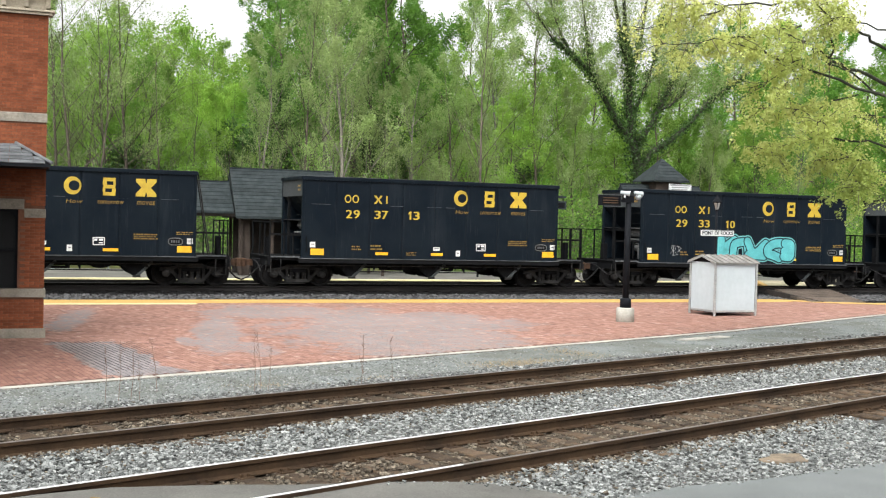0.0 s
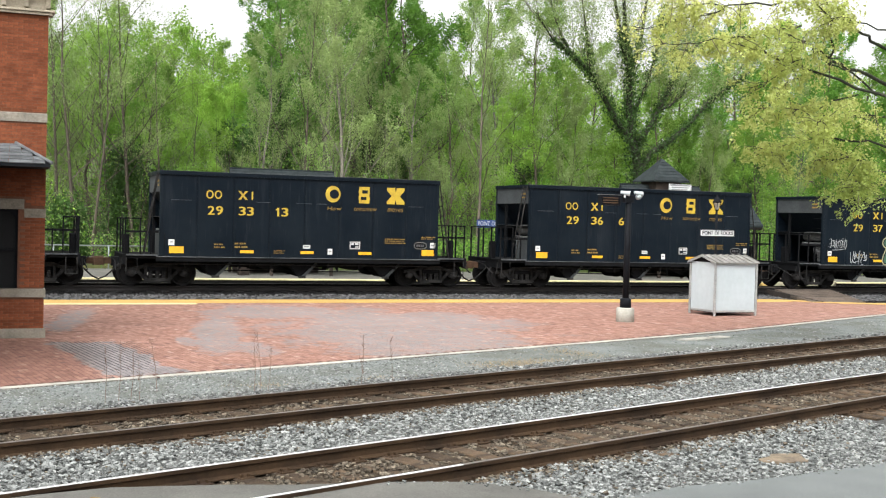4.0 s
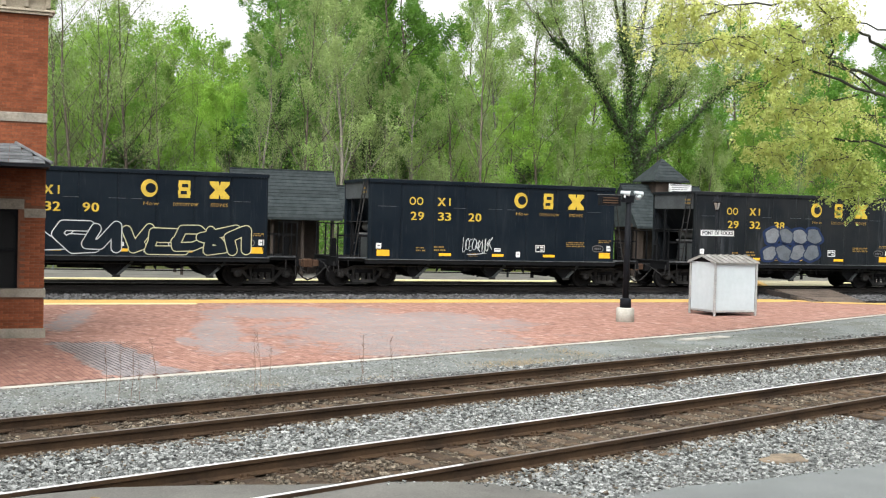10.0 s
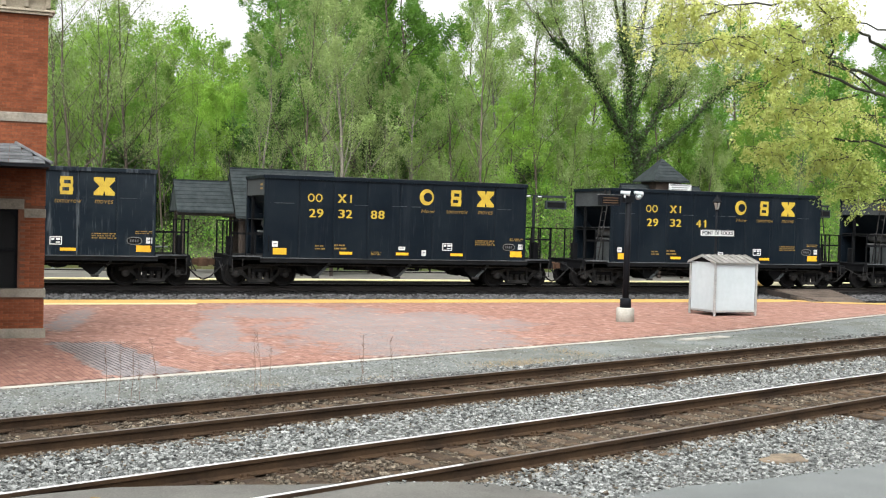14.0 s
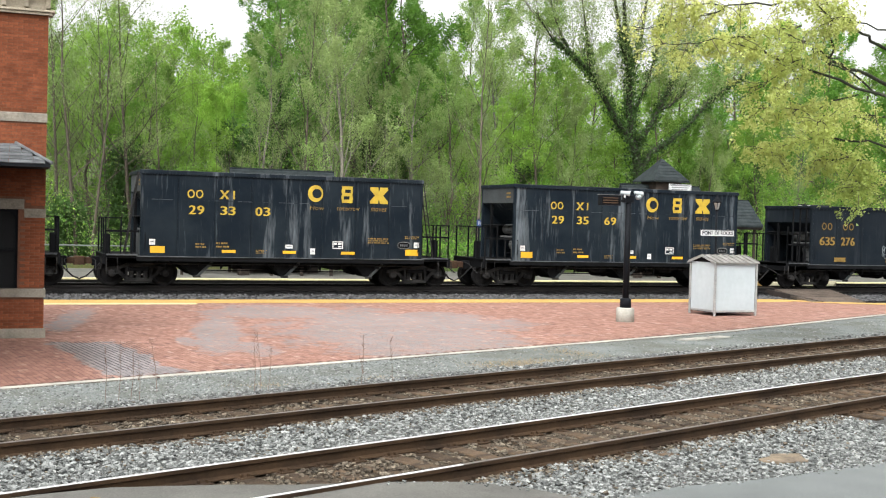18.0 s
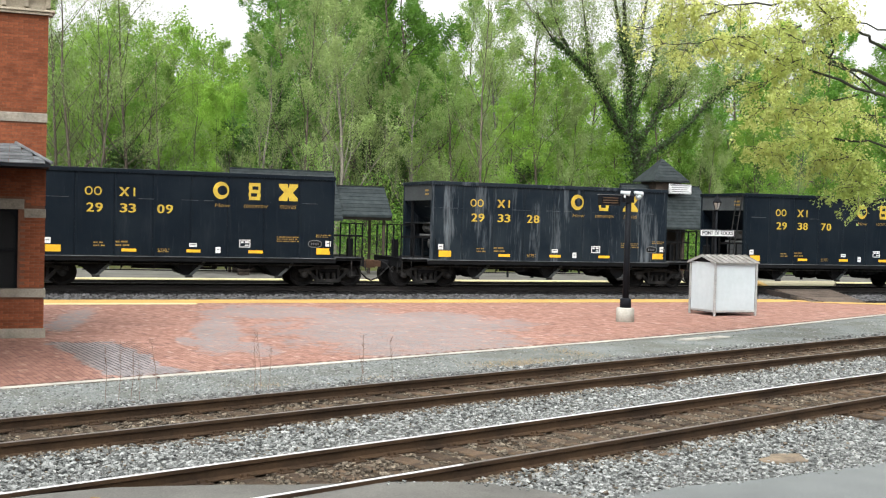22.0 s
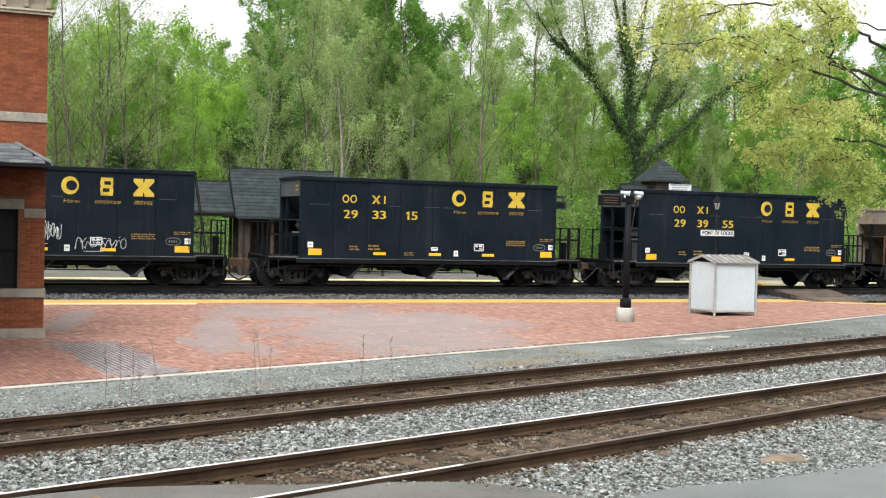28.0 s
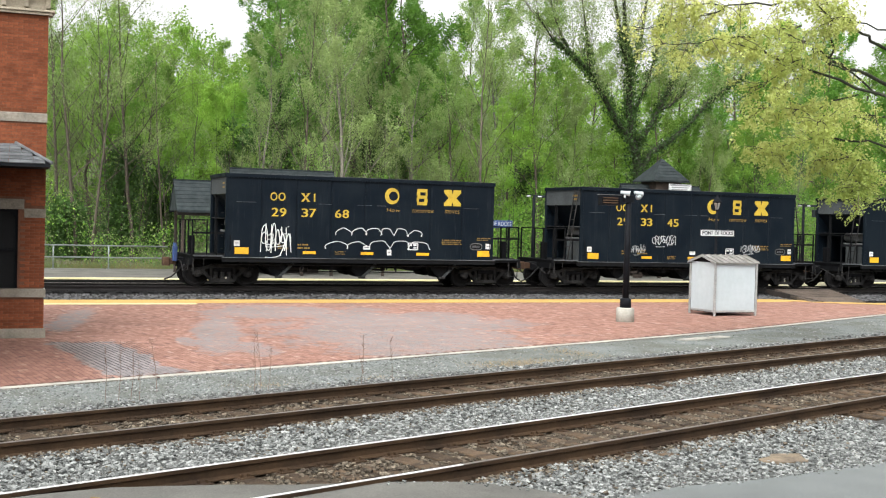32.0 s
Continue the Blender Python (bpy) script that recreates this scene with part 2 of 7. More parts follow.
M_BARK_DARK = surf("ivy_dark_bark", (0.040, 0.042, 0.028), (0.024, 0.027, 0.018), 2.0, 14, 0.95, 0, 0.7, 0.03, 0.2)
M_WEED = surf("dry_weed_stem", (0.16, 0.10, 0.075), (0.11, 0.075, 0.06), 5, 30, 0.9)
M_STRAW = surf("dead_grass", (0.33, 0.265, 0.165), (0.22, 0.17, 0.105), 5, 30, 0.95, 0, 0.1, 0.01, 0.3, False, (1, 1, 1), True)
L_SPRING = leaf_mat("fresh_spring_leaves", (0.205, 0.36, 0.050), (0.270, 0.42, 0.070), (0.150, 0.32, 0.036))
L_BUD = leaf_mat("pale_opening_buds", (0.265, 0.355, 0.122), (0.325, 0.405, 0.165), (0.212, 0.325, 0.092))
L_DEEP = leaf_mat("deep_green_leaves", (0.112, 0.255, 0.030), (0.150, 0.31, 0.043), (0.092, 0.222, 0.026))
L_GRASS = leaf_mat("half_dry_grass", (0.16, 0.17, 0.06), (0.24, 0.21, 0.10), (0.10, 0.15, 0.04))
L_IVY = leaf_mat("dark_ivy_leaves", (0.046, 0.108, 0.020), (0.085, 0.172, 0.034), (0.040, 0.085, 0.017))
L_MAPLE = leaf_mat("yellow_green_maple_flowers", (0.54, 0.60, 0.165), (0.68, 0.70, 0.26), (0.40, 0.49, 0.13))


def terrain_mat():
    m, n, l, b = tree_of("wooded_ground")
    pos = n.new("ShaderNodeNewGeometry").outputs["Position"]
    a, f = noise_node(n, l, pos, 0.35, 6), noise_node(n, l, pos, 5.0, 6)
    col = mix_node(n, l, ramp_node(n, l, a, 0.38, 0.62), (0.075, 0.130, 0.030), (0.095, 0.085, 0.048))
    col = mix_node(n, l, 0.7, col, ramp_node(n, l, f, 0.3, 0.7, 0.4, 1.5), "MULTIPLY")
    l.new(col, b.inputs["Base Color"])
    b.inputs["Roughness"].default_value = 1.0
    bump_node(n, l, f, 1.0, 0.2, b)
    return m


def paver_mat(name, c_red, c_pale, c_grey, local_rand):
    """Red paving brick, with worn grey swathes lying where the frost and salt have bleached it."""
    m, n, l, b = tree_of(name)
    geo = n.new("ShaderNodeNewGeometry")
    pos = geo.outputs["Position"]
    rnd = n.new("ShaderNodeObjectInfo").outputs["Random"] if local_rand else geo.outputs["Random Per Island"]
    big, mid, fine = noise_node(n, l, pos, 0.16, 4), noise_node(n, l, pos, 0.9, 5, 0.7), noise_node(n, l, pos, 40, 4)
    col = mix_node(n, l, ramp_node(n, l, rnd, 0, 1), c_red, c_pale)
    col = mix_node(n, l, ramp_node(n, l, rnd, 0.965, 0.985), col, (0.35, 0.235, 0.19))
    col = mix_node(n, l, ramp_node(n, l, rnd, 0.05, 0.03), col, (0.15, 0.07, 0.055))
    worn = None
    # bleached swathes: centre x, y, half length, half width, turn in degrees
    for cx, cy, a, w, turn in ((1.75, 31.6, 0.50, 3.4, -11), (4.85, 27.6, 0.62, 5.0, -9), (5.15, 24.3, 0.42, 1.5, 0), (9.5, 27.4, 3.1, 6.4, -8), (7.7, 33.4, 2.2, 2.3, 10), (11.6, 30.2, 2.3, 3.0, 0), (3.9, 26.0, 0.25, 1.2, 0)):
        k = n.new("ShaderNodeMapping")
        k.vector_type = "TEXTURE"
        k.inputs["Location"].default_value = (cx, cy, 0)
        k.inputs["Rotation"].default_value = (0, 0, radians(turn))
        k.inputs["Scale"].default_value = (a, w, 50)
        l.new(pos, k.inputs["Vector"])
        d = n.new("ShaderNodeVectorMath")
        d.operation = "LENGTH"
        l.new(k.outputs[0], d.inputs[0])
        s = n.new("ShaderNodeMath")
        s.operation = "MULTIPLY_ADD"
        s.inputs[1].default_value, s.inputs[2].default_value = 2.6, -0.55
        l.new(mid, s.inputs[0])
        t = n.new("ShaderNodeMath")
        t.operation = "ADD"
        l.new(d.outputs["Value"], t.inputs[0])
        l.new(s.outputs[0], t.inputs[1])
        f = ramp_node(n, l, t.outputs[0], 1.55, 1.85, 1, 0)
        if worn is None:
            worn = f
        else:
            x = n.new("ShaderNodeMath")
            x.operation = "MAXIMUM"
            l.new(worn, x.inputs[0])
            l.new(f, x.inputs[1])
            worn = x.outputs[0]
    fade = n.new("ShaderNodeMath")
    fade.operation = "MULTIPLY"
    l.new(worn, fade.inputs[0])
    l.new(ramp_node(n, l, rnd, 0.0, 0.9, 0.95, 0.4), fade.inputs[1])
    col = mix_node(n, l, fade.outputs[0], col, c_grey)
    # relaid patch of darker engineering bricks near the station house
    k = n.new("ShaderNodeMapping")
    k.vector_type = "TEXTURE"
    k.inputs["Location"].default_value, k.inputs["Rotation"].default_value, k.inputs["Scale"].default_value = (2.02, 23.4, 0), (0, 0, radians(9)), (0.74, 2.75, 50)
    l.new(pos, k.inputs["Vector"])
    ab = n.new("ShaderNodeVectorMath")
    ab.operation = "ABSOLUTE"
    l.new(k.outputs[0], ab.inputs[0])
    ax = n.new("ShaderNodeSeparateXYZ")
    l.new(ab.outputs[0], ax.inputs[0])
    d = n.new("ShaderNodeMath")
    d.operation = "MAXIMUM"
    l.new(ax.outputs[0], d.inputs[0])
    l.new(ax.outputs[1], d.inputs[1])
    t = n.new("ShaderNodeMath")
    t.operation = "MULTIPLY_ADD"
    t.inputs[1].default_value = 1.5
    l.new(mid, t.inputs[0])
    l.new(d.outputs["Value"], t.inputs[2])
    dark = mix_node(n, l, ramp_node(n, l, rnd, 0.15, 0.85), (0.15, 0.145, 0.15), (0.215, 0.20, 0.20))
    col = mix_node(n, l, ramp_node(n, l, t.outputs[0], 1.66, 1.76, 0.92, 0), col, dark)
    k = n.new("ShaderNodeMapping")
    k.vector_type = "TEXTURE"
    k.inputs["Location"].default_value, k.inputs["Rotation"].default_value, k.inputs["Scale"].default_value = (0.1, 21.6, 0), (0, 0, radians(-12)), (1.5, 5.0, 50)
    l.new(pos, k.inputs["Vector"])
    d = n.new("ShaderNodeVectorMath")
    d.operation = "LENGTH"
    l.new(k.outputs[0], d.inputs[0])
    col = mix_node(n, l, ramp_node(n, l, d.outputs["Value"], 0.75, 1.15, 1, 0), col, mix_node(n, l, 1.0, col, (0.62, 0.55, 0.52), "MULTIPLY"))
    col = mix_node(n, l, 0.6, col, ramp_node(n, l, mid, 0.3, 0.7, 0.75, 1.2), "MULTIPLY")
    col = mix_node(n, l, 0.6, col, ramp_node(n, l, fine, 0.3, 0.7, 0.75, 1.2), "MULTIPLY")
    l.new(col, b.inputs["Base Color"])
    l.new(ramp_node(n, l, big, 0.3, 0.7, 0.75, 0.95), b.inputs["Roughness"])
    bump_node(n, l, fine, 0.3, 0.006, b)
    return m


M_FARPAVE = surf("grey_far_paving", (0.13, 0.126, 0.112), (0.09, 0.087, 0.078), 0.8, 20, 0.95, 0, 0.3, 0.01, 0.0, False)
for m in (M_UNDER, M_TRUCK, M_WHEEL, M_BED_SHADED, M_BLACK):          # soot and grease hardly shine, nor does the shade-dark bed
    m.node_tree.nodes["Principled BSDF"].inputs["Specular IOR Level"].default_value = 0.07
M_EARTH = surf("tan_earth", (0.21, 0.165, 0.115), (0.13, 0.105, 0.078), 4, 30, 0.95, 0, 0.5, 0.02, 0.0, False)
M_GROUND = terrain_mat()
M_PAVER = paver_mat("red_paving_brick", (0.185, 0.083, 0.057), (0.312, 0.172, 0.131), (0.204, 0.192, 0.190), False)
M_PAVER_PIECE = paver_mat("red_paving_brick_piece", (0.185, 0.083, 0.057), (0.312, 0.172, 0.131), (0.204, 0.192, 0.190), True)
M_JOINT = surf("sandy_joint", (0.120, 0.066, 0.050), (0.090, 0.050, 0.040), 2, 40, 1.0, 0, 0.2, 0.004, 0.0, False)


# ---- mesh building ----
class Shape:
    """Vertices and faces gathered before they become one mesh."""

    def __init__(self):
        self.v, self.f = [], []

    def add(self, verts, faces):
        o = len(self.v)
        self.v += [tuple(p) for p in verts]
        self.f += [tuple(i + o for i in f) for f in faces]
        return self

    def box(self, x0, x1, y0, y1, z0, z1, c=0.0):
        """A box; c chamfers its upright and top edges."""
        if c <= 0:
            v = [(x, y, z) for z in (z0, z1) for x, y in ((x0, y0), (x1, y0), (x1, y1), (x0, y1))]
            return self.add(v, [(3, 2, 1, 0), (4, 5, 6, 7), (0, 1, 5, 4), (1, 2, 6, 5), (2, 3, 7, 6), (3, 0, 4, 7)])
        ring = [(x0 + c, y0), (x1 - c, y0), (x1, y0 + c), (x1, y1 - c), (x1 - c, y1), (x0 + c, y1), (x0, y1 - c), (x0, y0 + c)]
        top = [(min(max(x, x0 + c), x1 - c), min(max(y, y0 + c), y1 - c)) for x, y in ring]
        v = [(x, y, z0) for x, y in ring] + [(x, y, z1 - c) for x, y in ring] + [(x, y, z1) for x, y in top]
        f = [tuple(range(7, -1, -1))]
        for a in (0, 8):
            f += [(a + i, a + (i + 1) % 8, a + 8 + (i + 1) % 8, a + 8 + i) for i in range(8)]
        f.append((16, 18, 20, 22))
        f += [(16, 17, 18), (18, 19, 20), (20, 21, 22), (22, 23, 16)]
        return self.add(v, f)

    def prism(self, outline, axis, a, b):
        """An outline in the plane across an axis, drawn out from a to b."""
        def at(p, d):
            return (d, p[0], p[1]) if axis == "x" else (p[0], d, p[1]) if axis == "y" else (p[0], p[1], d)
        n = len(outline)
        v = [at(p, a) for p in outline] + [at(p, b) for p in outline]
        f = [tuple(range(n)), tuple(range(2 * n - 1, n - 1, -1))]
        f += [(i, i + n, (i + 1) % n + n, (i + 1) % n) for i in range(n)]
        return self.add(v, f)

    def tube(self, pts, r, sides=6, r2=None):
        """A round bar through points, tapering to r2."""
        pts = [Vector(p) for p in pts]
        n, o = len(pts), len(self.v)
        for i, p in enumerate(pts):
            d = (pts[min(i + 1, n - 1)] - pts[max(i - 1, 0)]).normalized()
            a = d.cross(Vector((0, 0, 1)) if abs(d.z) < 0.9 else Vector((1, 0, 0))).normalized()
            b = d.cross(a)
            q = r if r2 is None else r + (r2 - r) * i / (n - 1)
            for k in range(sides):
                t = 2 * math.pi * k / sides
                self.v.append(tuple(p + q * (math.cos(t) * a + math.sin(t) * b)))
        for i in range(n - 1):
            for k in range(sides):
                j = (k + 1) % sides
                self.f.append((o + i * sides + k, o + i * sides + j, o + (i + 1) * sides + j, o + (i + 1) * sides + k))
        self.f.append(tuple(o + k for k in range(sides - 1, -1, -1)))
        self.f.append(tuple(o + (n - 1) * sides + k for k in range(sides)))
        return self

    def lathe(self, profile, axis, centre, sides=24):
        """A profile of (along, radius) turned about an axis through centre."""
        o, n = len(self.v), len(profile)
        for k in range(sides):
            t = 2 * math.pi * k / sides
            for a, r in profile:
                c, s = r * math.cos(t), r * math.sin(t)
                p = (a, c, s) if axis == "x" else (c, a, s) if axis == "y" else (c, s, a)
                self.v.append(tuple(p[i] + centre[i] for i in range(3)))
        for k in range(sides):
            j = (k + 1) % sides
            for i in range(n - 1):
                self.f.append((o + k * n + i, o + j * n + i, o + j * n + i + 1, o + k * n + i + 1))
        return self

    def mesh(self, name, material, smooth=False):
        me = bpy.data.meshes.new(name)
        me.from_pydata(self.v, [], self.f)
        bm = bmesh.new()
        bm.from_mesh(me)
        bmesh.ops.recalc_face_normals(bm, faces=bm.faces)
        bm.to_mesh(me)
        bm.free()
        me.materials.append(material)
        if smooth:
            me.shade_smooth()
        return me


def part(name, shape, material, parent, label="", smooth=False):
    me = shape if isinstance(shape, bpy.types.Mesh) else shape.mesh(name, material, smooth)
    ob = new(name, me)
    ob.parent = parent
    if label:
        ob["label"] = label
    return ob


def thing(name, label, category, m=None, group="", kind="", data=None):
    ob = new(name, data)
    if m is not None:
        ob.matrix_world = m
    return tagged(ob, label, category, group, kind)


def setting(name, shape, material, label, category, smooth=False):
    me = shape if isinstance(shape, bpy.types.Mesh) else shape.mesh(name, material, smooth)
    return tagged(new(name, me), label, category, kind="structure")


def raw_mesh(name, verts, faces, material):
    """A mesh from arrays of vertices and equal-sided faces, quickly."""
    verts, faces = np.asarray(verts, np.float32), np.asarray(faces, np.int32)
    me = bpy.data.meshes.new(name)
    me.vertices.add(len(verts))
    me.vertices.foreach_set("co", verts.ravel())
    me.loops.add(faces.size)
    me.loops.foreach_set("vertex_index", faces.ravel())
    me.polygons.add(len(faces))
    me.polygons.foreach_set("loop_start", np.arange(0, faces.size, faces.shape[1], dtype=np.int32))
    me.polygons.foreach_set("use_smooth", np.zeros(len(faces), bool))
    me.update(calc_edges=True)
    me.materials.append(material)
    return me


def leaves(name, pts, size, material, rng, flat=0.3):
    """Small pointed leaves, one at each point, turned at random."""
    n = len(pts)
    a = rng.normal(size=(n, 3))
    a /= np.linalg.norm(a, axis=1)[:, None]
    b = np.cross(a, rng.normal(size=(n, 3)))
    b /= np.linalg.norm(b, axis=1)[:, None]
    s = (size * rng.uniform(0.6, 1.35, n))[:, None]
    v = np.empty((n, 3, 3))
    v[:, 0], v[:, 1], v[:, 2] = pts - a * s * 0.42 - b * s * flat, pts - a * s * 0.42 + b * s * flat, pts + a * s * 0.6
    return raw_mesh(name, v.reshape(-1, 3), np.arange(3 * n).reshape(n, 3), material)


def rocks(name, xs, ys, zs, size, material, rng):
    """Angular stones: cubes with every corner pushed about."""
    n = len(xs)
    corner = np.array([(x, y, z) for z in (-1, 1) for x, y in ((-1, -1), (1, -1), (1, 1), (-1, 1))], float) * 0.5
    v = corner[None] * (1 + rng.uniform(-0.45, 0.25, (n, 8, 3)))
    v *= (np.asarray(size) * rng.uniform(0.6, 1.4, n))[:, None, None] * rng.uniform(0.65, 1.2, (n, 1, 3))
    q = rng.normal(size=(n, 4))
    q /= np.linalg.norm(q, axis=1)[:, None]
    w, x, y, z = q.T
    rot = np.stack([1 - 2 * (y * y + z * z), 2 * (x * y - z * w), 2 * (x * z + y * w), 2 * (x * y + z * w), 1 - 2 * (x * x + z * z), 2 * (y * z - x * w), 2 * (x * z - y * w), 2 * (y * z + x * w), 1 - 2 * (x * x + y * y)], 1).reshape(n, 3, 3)
    v = np.einsum("nij,nkj->nki", rot, v) * np.array([1.15, 1.15, 0.7]) + np.stack([xs, ys, zs], 1)[:, None]
    f = np.array([(3, 2, 1, 0), (4, 5, 6, 7), (0, 1, 5, 4), (1, 2, 6, 5), (2, 3, 7, 6), (3, 0, 4, 7)])
    return raw_mesh(name, v.reshape(-1, 3), (f[None] + 8 * np.arange(n)[:, None, None]).reshape(-1, 4), material)


GLYPHS = {}


def glyph(ch):
    """One character of the built-in font as flat vertices and faces, about one unit high."""
    if ch not in GLYPHS:
        cu = bpy.data.curves.new("glyph", "FONT")
        cu.body, cu.resolution_u = ch, 3
        ob = bpy.data.objects.new("glyph", cu)
        me = ob.to_mesh()
        GLYPHS[ch] = ([tuple(v.co) for v in me.vertices], [tuple(p.vertices) for p in me.polygons])
        ob.to_mesh_clear()
        bpy.data.objects.remove(ob)
        bpy.data.curves.remove(cu)
    return GLYPHS[ch]


def lettering(shape, text, x0, x1, z0, z1, y, slant=0.0, bold=0.0):
    """Words fitted into a rectangle on an upright face that looks towards -y."""
    pen, got = 0.0, []
    for ch in text:
        if ch == " ":
            pen += 0.35
            continue
        v, f = glyph(ch)
        if not v:
            continue
        lo, hi = min(p[0] for p in v), max(p[0] for p in v)
        got.append(([(p[0] - lo + pen, p[1]) for p in v], f))
        pen += hi - lo + 0.1
    wide = pen - 0.1
    top = max(p[1] for v, _ in got for p in v)
    low = min(0.0, min(p[1] for v, _ in got for p in v))
    sx, sz = (x1 - x0) / wide, (z1 - z0) / (top - low)
    for k in ((0.0,) if not bold else (-bold, 0.0, bold)):
        for v, f in got:
            shape.add([(x0 + p[0] * sx + slant * (p[1] - low) * sz + k, y - (0.0, 0.0015, 0.003)[(k > 0) + 2 * (k < 0)], z0 + (p[1] - low) * sz) for p in v], f)
    return shape


def plate(shape, x0, x1, z0, z1, y, t=0.004):
    """A thin marking on a face that looks towards -y."""
    return shape.box(x0, x1, y - t, y, z0, z1)


# ---- the lie of the land ----
TURN = radians(20.0)            # the near tracks run at this angle to the train's track
ALONG, ACROSS = Vector((math.cos(TURN), math.sin(TURN))), Vector((-math.sin(TURN), math.cos(TURN)))
NEAR_RAILS = (14.539, 13.034, 10.717, 9.212)
HEAD = -0.09                    # rail head of the near tracks
PAVE = -0.30                    # top of the brick platform
TRACK_Y, TRACK2_Y = 41.42, 45.6  # centre lines of the train's track and of the empty one behind it


def uv(u, n, z=0.0):
    """A place u metres along the near tracks and n metres across, from the camera's foot."""
    p = ALONG * u + ACROSS * n
    return (p.x, p.y, z)


def hill(x, y):
    """Height of the ground: level at the station, a wooded slope behind it."""
    z = -0.45
    if y > 55:
        k = min(1.0, (y - 55) / 60)
        z += 9.0 * k * k * (3 - 2 * k) * (0.75 + 0.25 * math.sin(x * 0.05 + 1.0)) + 0.4 * math.sin(x * 0.31) * k
    if y > 112:
        k = min(1.0, (y - 112) / 30)
        z += 9.5 * k * k * (3 - 2 * k)
    return z


def build_ground():
    xs = [-1500, -700, -300, -150, -80] + list(range(-50, 131, 6)) + [160, 220, 350, 800, 1800]
    ys = [-600, -200, -80, -30, 0, 20, 40, 52] + list(range(56, 146, 5)) + [150, 220, 400, 900, 2500]
    v = [(x, y, hill(x, y)) for y in ys for x in xs]
    w = len(xs)
    f = [(j * w + i, j * w + i + 1, (j + 1) * w + i + 1, (j + 1) * w + i) for j in range(len(ys) - 1) for i in range(w - 1)]
    setting("ground", Shape().add(v, f), M_GROUND, "grassy and earthy ground rising to a wooded slope", "ground", True)


def strip(name, u0, u1, n0, n1, z0, z1, material, label, category):
    corner = [uv(u, n) for u, n in ((u0, n0), (u1, n0), (u1, n1), (u0, n1))]
    return setting(name, Shape().prism([(p[0], p[1]) for p in corner], "z", z0, z1), material, label, category)


build_ground()
strip("ballast_bed", -14, 75, 6.2, 16.0, -0.46, -0.300, M_BED, "grey crushed stone bed under two railway tracks", "ballast")
strip("gravel_strip", -14, 75, 16.0, 21.0, -0.46, -0.318, M_BED_FINE, "blue-grey fine gravel beside the brick platform", "gravel")
for k, (n0, n1) in enumerate(((12.9, 14.68), (9.08, 10.86))):
    strip("track_bed_%d" % (k + 1), -14, 75, n0, n1, -0.31, -0.292, M_BED_BROWN, "rust-brown dirty ballast between the rails", "ballast")

# asphalt drive and level crossing in the foreground
DRIVE = [uv(-9, 10.6)[:2], (0.3, 11.46), (1.02, 11.58), (2.11, 11.42), (2.79, 11.24), (3.84, 11.10), (4.51, 10.92), (4.91, 10.66), (5.15, 10.35), (5.5, 9.85), (6.0, 9.98),
         (6.63, 10.16), (7.75, 10.23), (9.79, 10.61), (14, 11.6), (30, 15.6), (60, -20), (-30, -20), (-30, 0)]
CROSSING = DRIVE[:10] + [(5.2, 4.0), (-12.0, 4.0)]
APRON = DRIVE[9:16] + [(60, -20), (-30, -20), (-30, 3.99), (5.2, 3.99)]
setting("road", Shape().prism(APRON, "z", -0.44, -0.135), M_ASPHALT, "worn grey asphalt drive", "road")
setting("level_crossing", Shape().prism(CROSSING, "z", -0.44, -0.133), M_ASPHALT_DARK, "darker patched asphalt of a level crossing", "road")
strip("flangeway", -9, 3.6 / math.cos(TURN) + 3.6, 9.262, 9.33, -0.2, -0.127, M_BLACK, "black rubber flangeway along the rail in the crossing", "flangeway")
dash = Shape()
for k in range(5):
    gx = 0.80 + 0.055 * k
    dash.prism([(gx, 11.22 - 0.10 * k), (gx + 0.05, 11.22 - 0.10 * k), (gx + 0.10, 11.16 - 0.10 * k), (gx + 0.05, 11.16 - 0.10 * k)], "z", -0.136, -0.129)
setting("road_marking", dash, M_ORANGE, "worn faded yellow paint dashes on asphalt", "road marking")


# ---- near tracks ----
def rail_shape(length):
    """A rail of flat-bottomed section, its head's top at z = 0."""
    half = [(0.070, -0.17), (0.070, -0.158), (0.012, -0.135), (0.009, -0.055), (0.036, -0.042), (0.036, -0.006)]
    out = half + [(-a, b) for a, b in reversed(half)]
    return Shape().prism(out, "x", 0, length)


